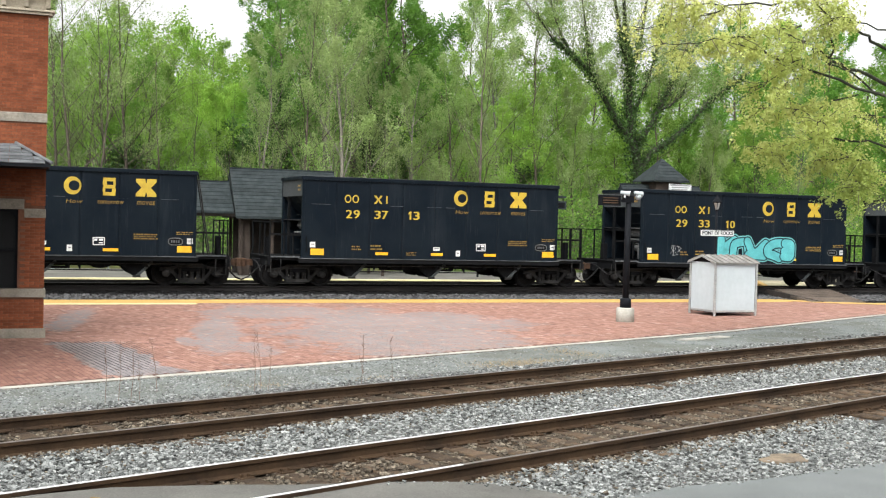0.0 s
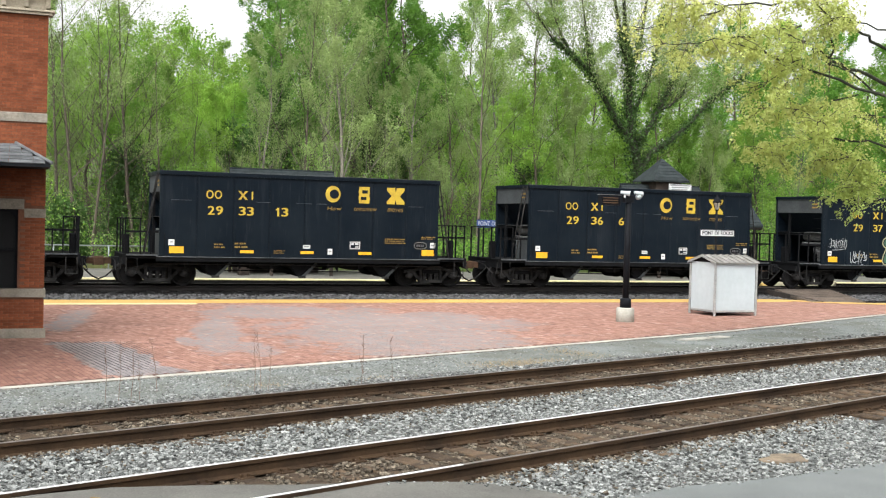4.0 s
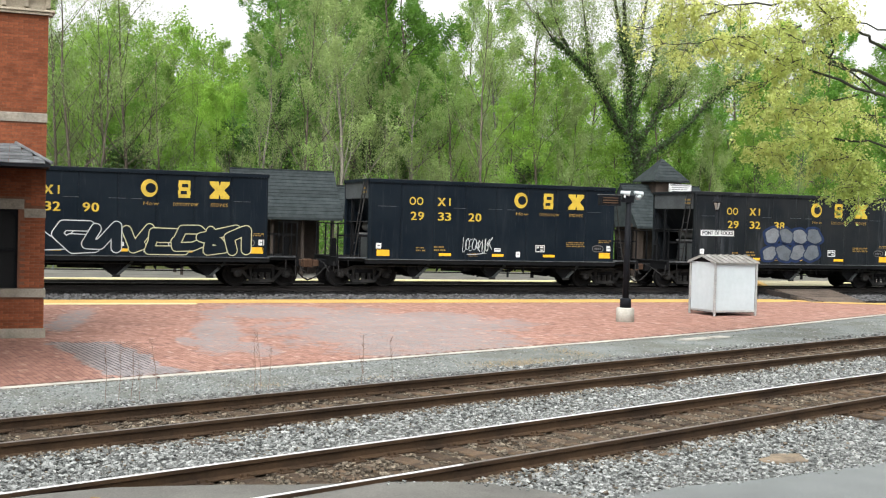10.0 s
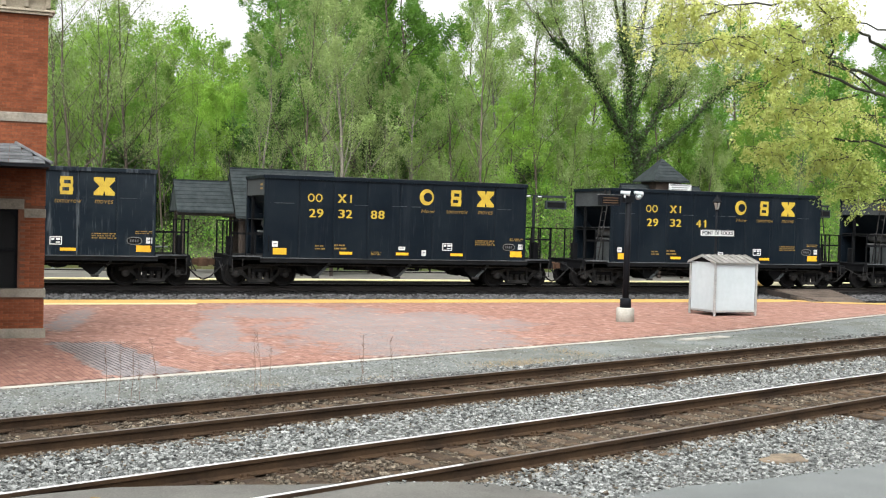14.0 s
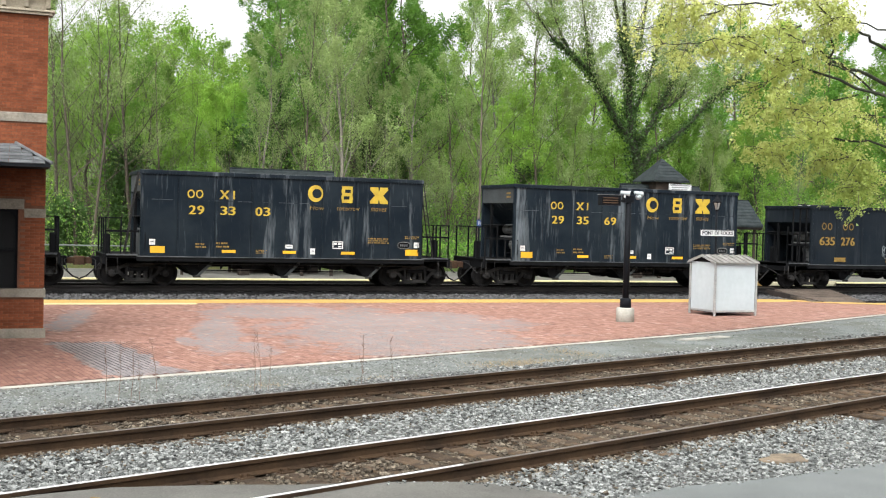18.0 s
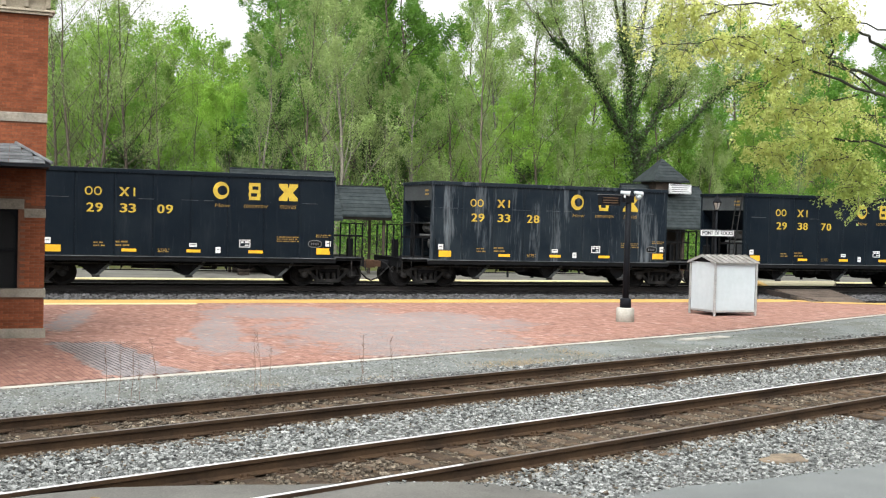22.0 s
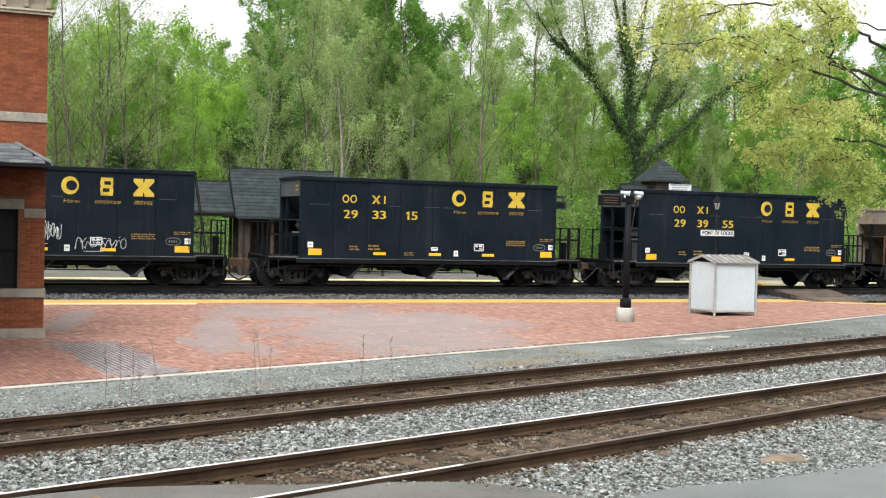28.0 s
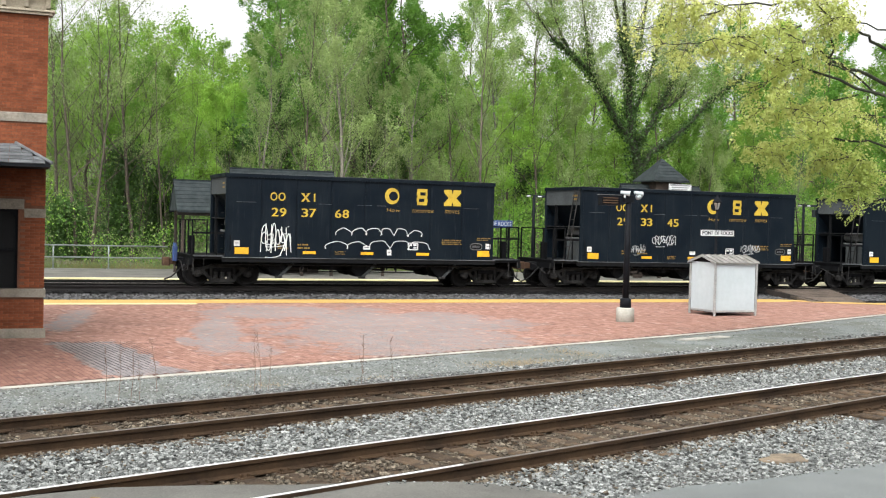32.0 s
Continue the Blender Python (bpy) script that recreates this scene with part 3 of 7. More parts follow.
def near_track(k, far, near, top):
    m = Matrix.Translation(uv(-14, (far + near) / 2, HEAD)) @ Matrix.Rotation(TURN, 4, "Z")
    track = thing("railway_track", "rusty railway track on timber ties in %s ballast" % ("brown-stained" if k else "grey"), "track", m, "near railway tracks", "structure")
    gauge = (far - near) / 2
    for y in (gauge, -gauge):
        ob = part("rail", rail_shape(88).mesh("rail", M_RAIL), M_RAIL, track, "rusty brown steel rail")
        ob.location = (0, y, 0)
        for a, b, head in ((0, 22.4, top), (22.41, 88, top if k and y > 0 else M_RAILTOP_DULL)):
            cap = part("rail_head", Shape().box(a, b, -0.022, 0.022, -0.006, 0.0, 0.002), head, ob, "worn running surface")
            cap.location = (0, 0, 0.002)
    tie = Shape().box(-0.115, 0.115, -1.29, 1.29, -0.34, -0.172, 0.012).mesh("tie", M_TIE)
    plate_me = Shape().box(-0.09, 0.09, -0.17, 0.17, -0.172, -0.160, 0.004).mesh("tie_plate", M_RAIL)
    spike = Shape()
    for y in (-0.09, 0.09):
        for x in (-0.05, 0.05):
            spike.box(x - 0.014, x + 0.014, y - 0.02, y + 0.02, -0.163, -0.128, 0.006)
    spike_me = spike.mesh("spike", M_RAIL)
    rng = random.Random(11 + k)
    for i in range(120):
        ob = part("tie", tie, M_TIE, track)
        ob.location = (4 + i * 0.50 + rng.uniform(-0.04, 0.04), rng.uniform(-0.06, 0.06), rng.uniform(-0.012, 0.006))
        ob.rotation_euler = (0, 0, rng.uniform(-0.02, 0.02))
        if 18 < 4 + i * 0.5 < 42:
            for y in (gauge, -gauge):
                p = part("tie_plate", plate_me, M_RAIL, track)
                p.location = (ob.location.x, y, 0)
                p = part("spikes", spike_me, M_RAIL, track)
                p.location = (ob.location.x, y, 0)
    return track


near_track(0, NEAR_RAILS[0], NEAR_RAILS[1], M_RAILTOP_DULL)
near_track(1, NEAR_RAILS[2], NEAR_RAILS[3], M_RAILTOP)


def inside(px, py, outline):
    """Which of the points lie inside an outline."""
    hit = np.zeros(len(px), bool)
    for (x0, y0), (x1, y1) in zip(outline, outline[1:] + outline[:1]):
        if y0 != y1:
            hit ^= ((y0 > py) != (y1 > py)) & (px < (x1 - x0) * (py - y0) / (y1 - y0) + x0)
    return hit


def scatter(n, u0, u1, n0, n1, rng):
    u, w = rng.uniform(u0, u1, n), rng.uniform(n0, n1, n)
    return u * ALONG.x + w * ACROSS.x, u * ALONG.y + w * ACROSS.y, w


def build_ballast():
    rng = np.random.default_rng(5)
    grey, brown, fine = [], [], []
    for u0, u1, n0, n1, per, size in ((2.5, 16, 6.4, 9.15, 820, 0.032), (2.5, 18, 10.80, 12.97, 860, 0.032), (18, 44, 10.80, 12.97, 420, 0.040), (3.5, 22, 14.6, 16.1, 420, 0.032), (22, 46, 14.6, 16.1, 170, 0.042)):
        x, y, w = scatter(int(per * (u1 - u0) * (n1 - n0)), u0, u1, n0, n1, rng)
        spilt = inside(x, y, DRIVE) & ~inside(x + rng.normal(size=len(x)) * 0.05, y + rng.normal(size=len(x)) * 0.07, DRIVE)
        grey.append((x[spilt], y[spilt], np.full(spilt.sum(), -0.128), np.full(spilt.sum(), size * 0.6)))
        ok = ~inside(x, y, DRIVE)
        for a in NEAR_RAILS:
            ok &= np.abs(w - a) > 0.08
        x, y, w = x[ok], y[ok], w[ok]
        # stone lies over most of the tie ends and thins out in patches
        off = np.min([np.abs(w - a) for a in NEAR_RAILS], 0)
        bank = np.clip((1.05 - off) / 0.6, 0, 1) * (0.045 * np.clip(0.5 + 0.9 * np.sin(x * 0.9 + 0.6 * y) * np.sin(x * 0.37 + 1.0) + 0.6, 0, 1))
        heap = 0.006 * np.sin(x * 1.7 + y) + rng.uniform(-0.02, 0.022, len(x))
        z, s = -0.296 + heap * 0.7 + bank, size * rng.choice([0.62, 1.0, 1.25], len(x), p=[0.35, 0.5, 0.15])
        rusty = rng.random(len(x)) < np.clip(1.0 - 1.8 * off, 0.04, 0.85)
        grey.append((x[~rusty], y[~rusty], z[~rusty], s[~rusty]))
        brown.append((x[rusty], y[rusty], z[rusty], s[rusty] * 0.85))
    for u0, u1, n0, n1, per, size in ((3, 18, 9.25, 10.68, 330, 0.030), (18, 40, 9.25, 10.68, 150, 0.036), (3, 22, 13.07, 14.5, 300, 0.030), (22, 44, 13.07, 14.5, 130, 0.036)):
        x, y, w = scatter(int(per * (u1 - u0) * (n1 - n0)), u0, u1, n0, n1, rng)
        ok = ~inside(x, y, DRIVE)
        x, y = x[ok], y[ok]
        lift = 0.024 * np.clip(np.sin(x * 1.3 + y * 0.5) * np.sin(y * 1.9 + 0.4), 0, 1)
        brown.append((x, y, -0.284 + lift + rng.uniform(-0.015, 0.012, len(x)), size * rng.choice([0.55, 1.0, 1.2], len(x))))
    x, y, w = (np.concatenate(q) for q in zip(scatter(15000, 3.5, 16, 15.9, 18.3, rng), scatter(6000, 16, 40, 15.9, 18.9, rng)))
    fine.append((x, y, np.full(len(x), -0.314) + rng.uniform(-0.012, 0.006, len(x)), rng.choice([0.012, 0.019, 0.030], len(x), p=[0.55, 0.38, 0.07])))
    for name, sets, mat, label in (("ballast_stones", grey, M_STONE, "loose grey and white crushed ballast stones"), ("dirty_ballast_stones", brown, M_STONE_BROWN, "rust-stained stones between the rails"),
                                   ("gravel_stones", fine, M_PEBBLE, "scattered pale pebbles on fine gravel")):
        x, y, z, s = (np.concatenate([q[i] for q in sets]) for i in range(4))
        tagged(new(name, rocks(name, x, y, z, s, mat, rng)), label, "ballast", kind="stuff")


build_ballast()

# ---- brick platform ----
CURB = [uv(-14, 18.25)[:2], (5.29, 21.33), (13.6, 24.42), (19.09, 26.6), (22.21, 28.1), (25.72, 29.8), (28.48, 31.1), (36.0, 34.0)]
EDGE = [(36.0, 34.4), (30.5, 36.2), (28.0, 38.15), (-16.0, 38.15)]
PLATFORM = CURB + EDGE
setting("platform_bed", Shape().prism(PLATFORM, "z", -0.47, PAVE - 0.0025), M_JOINT, "sandy bed and joints of a brick platform", "platform")
curb = thing("platform_kerb", "pale concrete kerb along the brick platform", "kerb", kind="structure")
for k, (a, b) in enumerate(zip(CURB, CURB[1:])):
    a, b = Vector(a), Vector(b)
    count = max(1, round((b - a).length / 3.0))
    side = Vector((-(b - a).y, (b - a).x)).normalized()
    for i in range(count):
        p, q = a.lerp(b, i / count + 0.002), a.lerp(b, (i + 1) / count)
        part("kerb_stone", Shape().prism([tuple(p), tuple(q), tuple(q + side * 0.2), tuple(p + side * 0.2)], "z", -0.46, PAVE + 0.006), M_CONC, curb)
band = thing("yellow_line", "yellow painted warning band along the platform edge", "safety line", kind="structure")
for i in range(15):
    part("painted_slab", Shape().box(-16 + i * 3.0 + 0.012, -13 + i * 3.0, 36.8, 38.15, -0.42, PAVE + 0.008), M_LINE, band)
for p, q in (((28.9, 37.45), (30.45, 36.0)), ((30.5, 35.95), (35.4, 34.25))):
    part("painted_slab", Shape().prism([p, q, (q[0] + 0.3, q[1] + 0.7), (p[0] + 0.3, p[1] + 0.7)], "z", -0.42, PAVE + 0.008), M_LINE, band)
setting("pale_line", Shape().box(-16, 5.75, 36.28, 36.8, -0.42, PAVE + 0.006), M_PALELINE, "pale cream worn strip inside the yellow band", "safety line")
slab = thing("concrete_slab", "thin pale concrete slabs lying on gravel", "slab")
for x, y, a in ((16.25, 24.75, 0.35), (16.85, 25.0, 0.38), (17.55, 25.25, 0.36)):
    c, s = math.cos(a), math.sin(a)
    q = [(x + c * u - s * v, y + s * u + c * v) for u, v in ((-0.27, -0.15), (0.27, -0.15), (0.27, 0.15), (-0.27, 0.15))]
    part("slab_piece", Shape().prism(q, "z", -0.34, -0.292), M_CONC, slab)


RELAID = [(0.95, 26.3), (2.70, 25.9), (2.90, 23.5), (2.35, 20.7), (1.80, 20.3)]
setting("open_joints", Shape().prism(RELAID, "z", -0.4, PAVE - 0.0019), surf("dirt_in_open_joints", (0.05, 0.048, 0.05), (0.03, 0.03, 0.032), 2, 40, 1.0, 0, 0.2, 0.004, 0.0, False), "dark earth in the open joints of relaid bricks", "paving")


def build_pavers():
    """Bricks in running bond; the courses run away from the near tracks."""
    rng = np.random.default_rng(3)
    turn = radians(100.0)
    c, s = math.cos(turn), math.sin(turn)
    L, W = 0.205, 0.103
    i, j = np.meshgrid(np.arange(-30, 260), np.arange(-420, 60))
    i, j = i.ravel(), j.ravel()
    lx, ly = (i + 0.5 * (j % 2)) * L, j * W
    ox, oy = 6.0, 19.0
    x, y = ox + c * lx - s * ly, oy + s * lx + c * ly
    clear = [(CURB[0][0] - 0.1, CURB[0][1] + 0.35)] + [(a[0] - 0.1, a[1] + 0.33) for a in CURB[1:-1]] + [(34.6, 33.9), (30.3, 35.85), (28.7, 37.3), (28.0, 36.72), (-16, 36.72)]
    ok = inside(x, y, clear) & (x > -4) & ~((x < 5.8) & (y > 36.2)) & ~((x < 0.9) & (y > 26.95))
    x, y = x[ok], y[ok]
    n = len(x)
    z = PAVE + rng.uniform(-0.0010, 0.0010, n)
    near = (x > 0.2) & (x < 2.6) & (y < 19.3 + 0.364 * x + 1.4) & (y < 21.3)
    pick = np.flatnonzero(near)[:300]
    piece = Shape().box(-L / 2 + 0.0035, L / 2 - 0.0035, -W / 2 + 0.0062, W / 2 - 0.0062, -0.03, 0.0, 0.0015).mesh("paving_brick", M_PAVER_PIECE)
    floor = thing("brick_paving", "red brick paving, worn and bleached grey in swathes", "paving", kind="structure")
    for k in pick:
        ob = part("brick", piece, M_PAVER_PIECE, floor)
        ob.location, ob.rotation_euler = (x[k], y[k], z[k]), (0, 0, turn)
    rest = np.ones(n, bool)
    rest[pick] = False
    x, y, z = x[rest], y[rest], z[rest]
    a, b = L / 2 - 0.0035, W / 2 - 0.0062
    q = np.array([(-a, -b, -0.02), (a, -b, -0.02), (a, b, -0.02), (-a, b, -0.02), (-a, -b, 0), (a, -b, 0), (a, b, 0), (-a, b, 0)])
    v = np.stack([c * q[:, 0] - s * q[:, 1], s * q[:, 0] + c * q[:, 1], q[:, 2]], 1)[None] + np.stack([x, y, z], 1)[:, None]
    far = y > 29.0
    tight = q * np.array([(L / 2 - 0.0008) / a, (W / 2 - 0.0012) / b, 1.0])
    v[far] = np.stack([c * tight[:, 0] - s * tight[:, 1], s * tight[:, 0] + c * tight[:, 1], tight[:, 2]], 1)[None] + np.stack([x, y, np.full(len(x), PAVE)], 1)[far][:, None]
    mid = (y > 25.0) & ~far
    snug = q * np.array([(L / 2 - 0.0022) / a, (W / 2 - 0.0036) / b, 1.0])
    v[mid] = np.stack([c * snug[:, 0] - s * snug[:, 1], s * snug[:, 0] + c * snug[:, 1], snug[:, 2]], 1)[None] + np.stack([x, y, z], 1)[mid][:, None]
    open_joint = inside(x + rng.normal(size=len(x)) * 0.10, y + rng.normal(size=len(x)) * 0.35, RELAID)
    slim = q * np.array([0.98, 0.80, 1.0])
    v[open_joint] = np.stack([c * slim[:, 0] - s * slim[:, 1], s * slim[:, 0] + c * slim[:, 1], slim[:, 2]], 1)[None] + np.stack([x, y, z], 1)[open_joint][:, None]
    v[:, 4:, 2] += rng.uniform(-0.0006, 0.0006, (len(x), 4)) * np.where(y > 29.0, 0.3, 1.0)[:, None]
    f = np.array([(4, 5, 6, 7), (0, 1, 5, 4), (1, 2, 6, 5), (2, 3, 7, 6), (3, 0, 4, 7)])
    me = raw_mesh("paving_bricks", v.reshape(-1, 3), (f[None] + 8 * np.arange(len(x))[:, None, None]).reshape(-1, 4), M_PAVER)
    ob = part("paving_bricks", me, M_PAVER, floor)
    ob["kind"] = "stuff"


# ---- the train's track, the one behind it and the far platform ----
def far_track(y, stones):
    low = 0.0 if stones else -0.25
    bed = Shape().prism([(y - 3.3, -0.478), (y - 3.2, -0.38), (y - 1.5, -0.30), (y - 1.2, -0.20 + low), (y + 1.75, -0.20 + low), (y + 2.3, -0.40), (y + 2.4, -0.478)], "x", -60, 130) if stones else Shape().box(-60, 130, y - 1.8, y + 2.5, -0.478, -0.44)
    # bed colour carries painted shade as well as grime
    setting("far_ballast_bed_%d" % (1 if y < 43 else 2), bed, M_BED_SHADED, "ballast under the train's track, the train's shade painted in" if stones else "dark ballast of the empty second track", "ballast")
    track = thing("railway_track", "dark oily railway track on timber ties", "track", pose(-60, y, low), "far railway tracks", "structure")
    for k in (-0.7525, 0.7525):
        ob = part("rail", rail_shape(190).mesh("rail", M_DARKRAIL), M_DARKRAIL, track, "dark steel rail")
        ob.location = (0, k, 0)
        cap = part("rail_head", Shape().box(0, 190, -0.033, 0.033, -0.006, 0.0, 0.003), M_RAILTOP_DULL if stones and k > 0 else M_DARKRAIL, ob, "worn running surface")
        cap.location = (0, 0, 0.002)
    # ties share the bed's colour, shade painted in
    tie = Shape().box(-0.115, 0.115, -1.3, 1.3, -0.34, -0.168, 0.012).mesh("tie", M_BED_SHADED)
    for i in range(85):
        ob = part("tie", tie, M_BED_SHADED, track)
        ob.location = (58 + i * 0.52, 0, 0)
    if stones:
        rng = np.random.default_rng(8)
        x, t = rng.uniform(-2, 40, 8000), rng.uniform(0, 1, 8000)
        yy = y - 3.2 + t * 1.9
        zz = np.where(t < 0.9, -0.375 + 0.09 * t, -0.27)
        tagged(new("sooty_ballast_stones", rocks("sooty_ballast_stones", x, yy, zz, np.full(len(x), 0.07), M_STONE_DARK, rng)), "sooty grey ballast stones on the shoulder", "ballast", kind="stuff")


far_track(TRACK_Y, True)
far_track(TRACK2_Y, False)

setting("far_platform", Shape().box(-40, 90, 48.95, 56.6, -0.47, -0.2), M_FARPAVE, "worn grey platform beyond the tracks", "platform")
# platform side wall; its shade is painted as a near-black colour
setting("far_platform_face", Shape().box(-40, 90, 48.20, 48.945, -0.47, -0.237), M_BED_SHADED, "face under the far platform edge, its shade painted near-black", "platform")
edge = thing("far_platform_edge", "cream yellow painted edge of the far platform", "safety line", kind="structure")
for i in range(26):
    part("painted_slab", Shape().box(-12 + i * 3.0 + 0.01, -9 + i * 3.0, 48.17, 48.95, -0.235, -0.192), M_PALELINE, edge)

FAR = Matrix.Translation((0, 0, -0.0857)) @ Matrix.Scale(1.033, 4)      # the far side's plan is drawn at 1 : 1.033
crossing = thing("track_crossing", "worn timber plank crossing ramping up to the rails", "crossing", kind="structure")
for i in range(11):
    y0 = 36.75 + i * 0.325
    z = -0.285 + i * 0.026
    part("plank", Shape().box(30.25 + 0.28 * (y0 - 38.2), 32.5 + 0.33 * (y0 - 36.75), y0, y0 + 0.31, z - 0.12, z, 0.01), M_PLANK, crossing)
for i in range(4):
    y0 = 40.80 + i * 0.31
    part("plank", Shape().box(30.9, 34.0, y0, y0 + 0.29, -0.15, -0.02, 0.01), M_PLANK, crossing)
ramp = Shape().prism([(32.2, 42.5), (35.6, 42.5), (40.6, 48.15), (35.6, 48.15)], "z", -0.46, -0.10)
setting("far_ramp", ramp, M_RAMP, "pale dusty concrete crossing between the tracks and far platform", "crossing")
setting("ramp_line", Shape().prism([(32.0, 42.5), (32.3, 42.5), (35.7, 48.15), (35.4, 48.15)], "z", -0.46, -0.092), M_LINE, "worn yellow line along the crossing", "safety line")
part("edge_timber", Shape().prism([(36.7, -0.36), (40.3, -0.36), (40.3, -0.02), (36.7, -0.28)], "x", 30.30, 30.39), M_DARKWOOD, crossing, "dark edge timber of the ramp")


# ---- brick station house at the corner of the platform ----
def build_house():
    X1, Y0 = 0.862, 26.97
    house = thing("station_house", "red brick station building with grey stone bands", "building")
    core = Shape().box(-9, X1 - 0.012, Y0 + 0.30, 29.2, PAVE - 0.1, 0.7)
    core.box(-9, X1 - 0.012, Y0 + 0.30, 29.2, 0.7, 7.6)
    part("wall_core", core, M_MORTAR, house)
    for x0, x1, z0, z1 in ((-9, 0.30, -0.3, 0.8), (-9, 0.30, 2.56, 6.9), (-9, -2.2, 0.8, 2.56)):
        part("front_wall", Shape().box(x0, x1, Y0 + 0.012, Y0 + 0.30, z0, z1), M_MORTAR, house, "mortar bed of the brick front")
    wall = part("corner_pier", Shape().box(0.30, X1 - 0.012, Y0 + 0.012, Y0 + 0.30, -0.3, 6.9), M_MORTAR, house, "mortar bed of the brick pier")
    for nm, x0, x1, z0, z1, d in (("plinth", -9, X1 + 0.045, -0.32, -0.09, 0.05), ("sill_band", -9, X1 + 0.03, 0.61, 0.80, 0.045), ("band_course", 0.42, X1 + 0.012, 2.38, 2.58, 0.02),
                                  ("lintel", -2.4, 0.42, 2.56, 2.79, 0.025), ("upper_band", -9, X1 + 0.012, 4.50, 4.70, 0.025), ):
        part(nm, Shape().box(x0, x1, Y0 - d, Y0 + 0.3, z0, z1, 0.012), M_SANDSTONE, house, "grey stone trim")
    frieze = part("frieze", Shape().box(-9, X1 + 0.03, Y0 - 0.03, Y0 + 0.3, 6.98, 7.6, 0.01), M_CREAM, house, "cream timber frieze under the eave")
    part("moulding", Shape().box(-9, X1 + 0.09, Y0 - 0.09, Y0 + 0.3, 6.87, 6.93, 0.015).box(-9, X1 + 0.13, Y0 - 0.13, Y0 + 0.3, 6.932, 6.98, 0.012), M_CREAM, frieze)
    for k in range(6):
        x = X1 + 0.03 - k * 0.46
        part("bracket", Shape().prism([(Y0 - 0.03, 6.99), (Y0 - 0.12, 7.02), (Y0 - 0.16, 7.2), (Y0 - 0.34, 7.36), (Y0 - 0.34, 7.6), (Y0 - 0.03, 7.6)], "x", x - 0.09, x), M_CREAM, frieze)
    part("eave", Shape().box(-9, X1 + 0.5, Y0 - 0.5, Y0 + 0.3, 7.6, 7.75, 0.02), M_CREAM, house, "projecting cream eave")
    pane = part("window", Shape().box(-2.2, 0.30, Y0 + 0.16, Y0 + 0.19, 0.8, 2.56), M_GLASSDARK, house, "dark window in a deep brick opening")
    fr = Shape().box(0.24, 0.298, Y0 + 0.10, Y0 + 0.16, 0.8, 2.56, 0.008).box(-2.2, 0.24, Y0 + 0.10, Y0 + 0.16, 2.50, 2.558, 0.008).box(-2.2, 0.24, Y0 + 0.10, Y0 + 0.16, 1.62, 1.67, 0.008)
    fr.prism([(0.11, 2.50), (0.24, 2.50), (0.24, 2.37)], "y", Y0 + 0.10, Y0 + 0.16)
    part("window_frame", fr, M_BLACK, pane, "black painted frame")
    # porch roof
    ze, zr = 3.46, 3.94
    roof = part("porch_roof", Shape().prism([(-9, ze), (0.9, ze), (0.9, ze + 0.07), (-9, ze + 0.07)], "y", 25.42, Y0), M_BLACK, house, "dark boarded eave of a slate porch roof")
    # roof and posts out of view, added only to shade wall and platform
    part("porch_wing", Shape().box(-9, -0.45, 21.0, 25.41, ze + 0.01, ze + 0.3), M_DARKWOOD, house, "unseen dark roof added to shade the wall and platform")
    for x in (-0.75, -4.5):
        part("porch_post", Shape().box(x - 0.1, x + 0.1, 21.2, 21.4, PAVE - 0.02, ze + 0.01, 0.01), M_DARKWOOD, house)
    rows = 6
    for i in range(rows):
        t0, t1 = i / rows, (i + 1.25) / rows
        right0, right1 = 0.92 - 0.70 * t0, 0.92 - 0.70 * min(1, t1)
        y0, y1 = 25.40 + 1.55 * t0, 25.40 + 1.55 * min(1, t1)
        z0, z1 = ze + 0.085 + (zr - ze) * t0, ze + 0.065 + (zr - ze) * min(1, t1)
        x, k = right0, 0
        while x > -1.2:
            w = 0.24 if (k or i % 2) else 0.13
            xa, xb = x - w + 0.006, x
            xt = min(xb, right1) if k == 0 else xb
            if xt > xa:
                sh = Shape().add([(xa, y0, z0), (xb, y0, z0), (xt, y1, z1), (xa, y1, z1), (xa, y0, z0 - 0.014), (xb, y0, z0 - 0.014), (xt, y1, z1 - 0.014), (xa, y1, z1 - 0.014)],
                                 [(0, 1, 2, 3), (7, 6, 5, 4), (0, 4, 5, 1), (1, 5, 6, 2), (2, 6, 7, 3), (3, 7, 4, 0)])
                part("slate", sh, M_SLATE, roof)
            x -= w
            k += 1
    part("hip_cap", Shape().tube([(0.93, 25.40, ze + 0.09), (0.22, 26.95, zr + 0.09)], 0.035), M_SLATE, roof)
    part("hip_slope", Shape().add([(0.92, 25.41, ze + 0.07), (0.92, 26.97, ze + 0.07), (0.22, 26.97, zr + 0.07)], [(0, 1, 2)]).prism([(0.2, ze), (0.9, ze), (0.2, zr)], "y", 26.9, 26.965), M_SLATE, roof)
    part("bracket", Shape().prism([(25.7, 3.45), (26.95, 3.45), (26.95, 2.95), (26.85, 2.95), (25.8, 3.36)], "x", -0.35, -0.22), M_DARKWOOD, roof)
    # bricks of the corner pier and wall
    rng = random.Random(4)
    full = Shape().box(-0.101, 0.101, 0.0, 0.06, -0.028, 0.028, 0.004).mesh("brick", M_WALLBRICK)
    half = Shape().box(-0.047, 0.047, 0.0, 0.06, -0.028, 0.028, 0.004).mesh("half_brick", M_WALLBRICK)
    loose = Shape()
    course, z = 0, -0.055
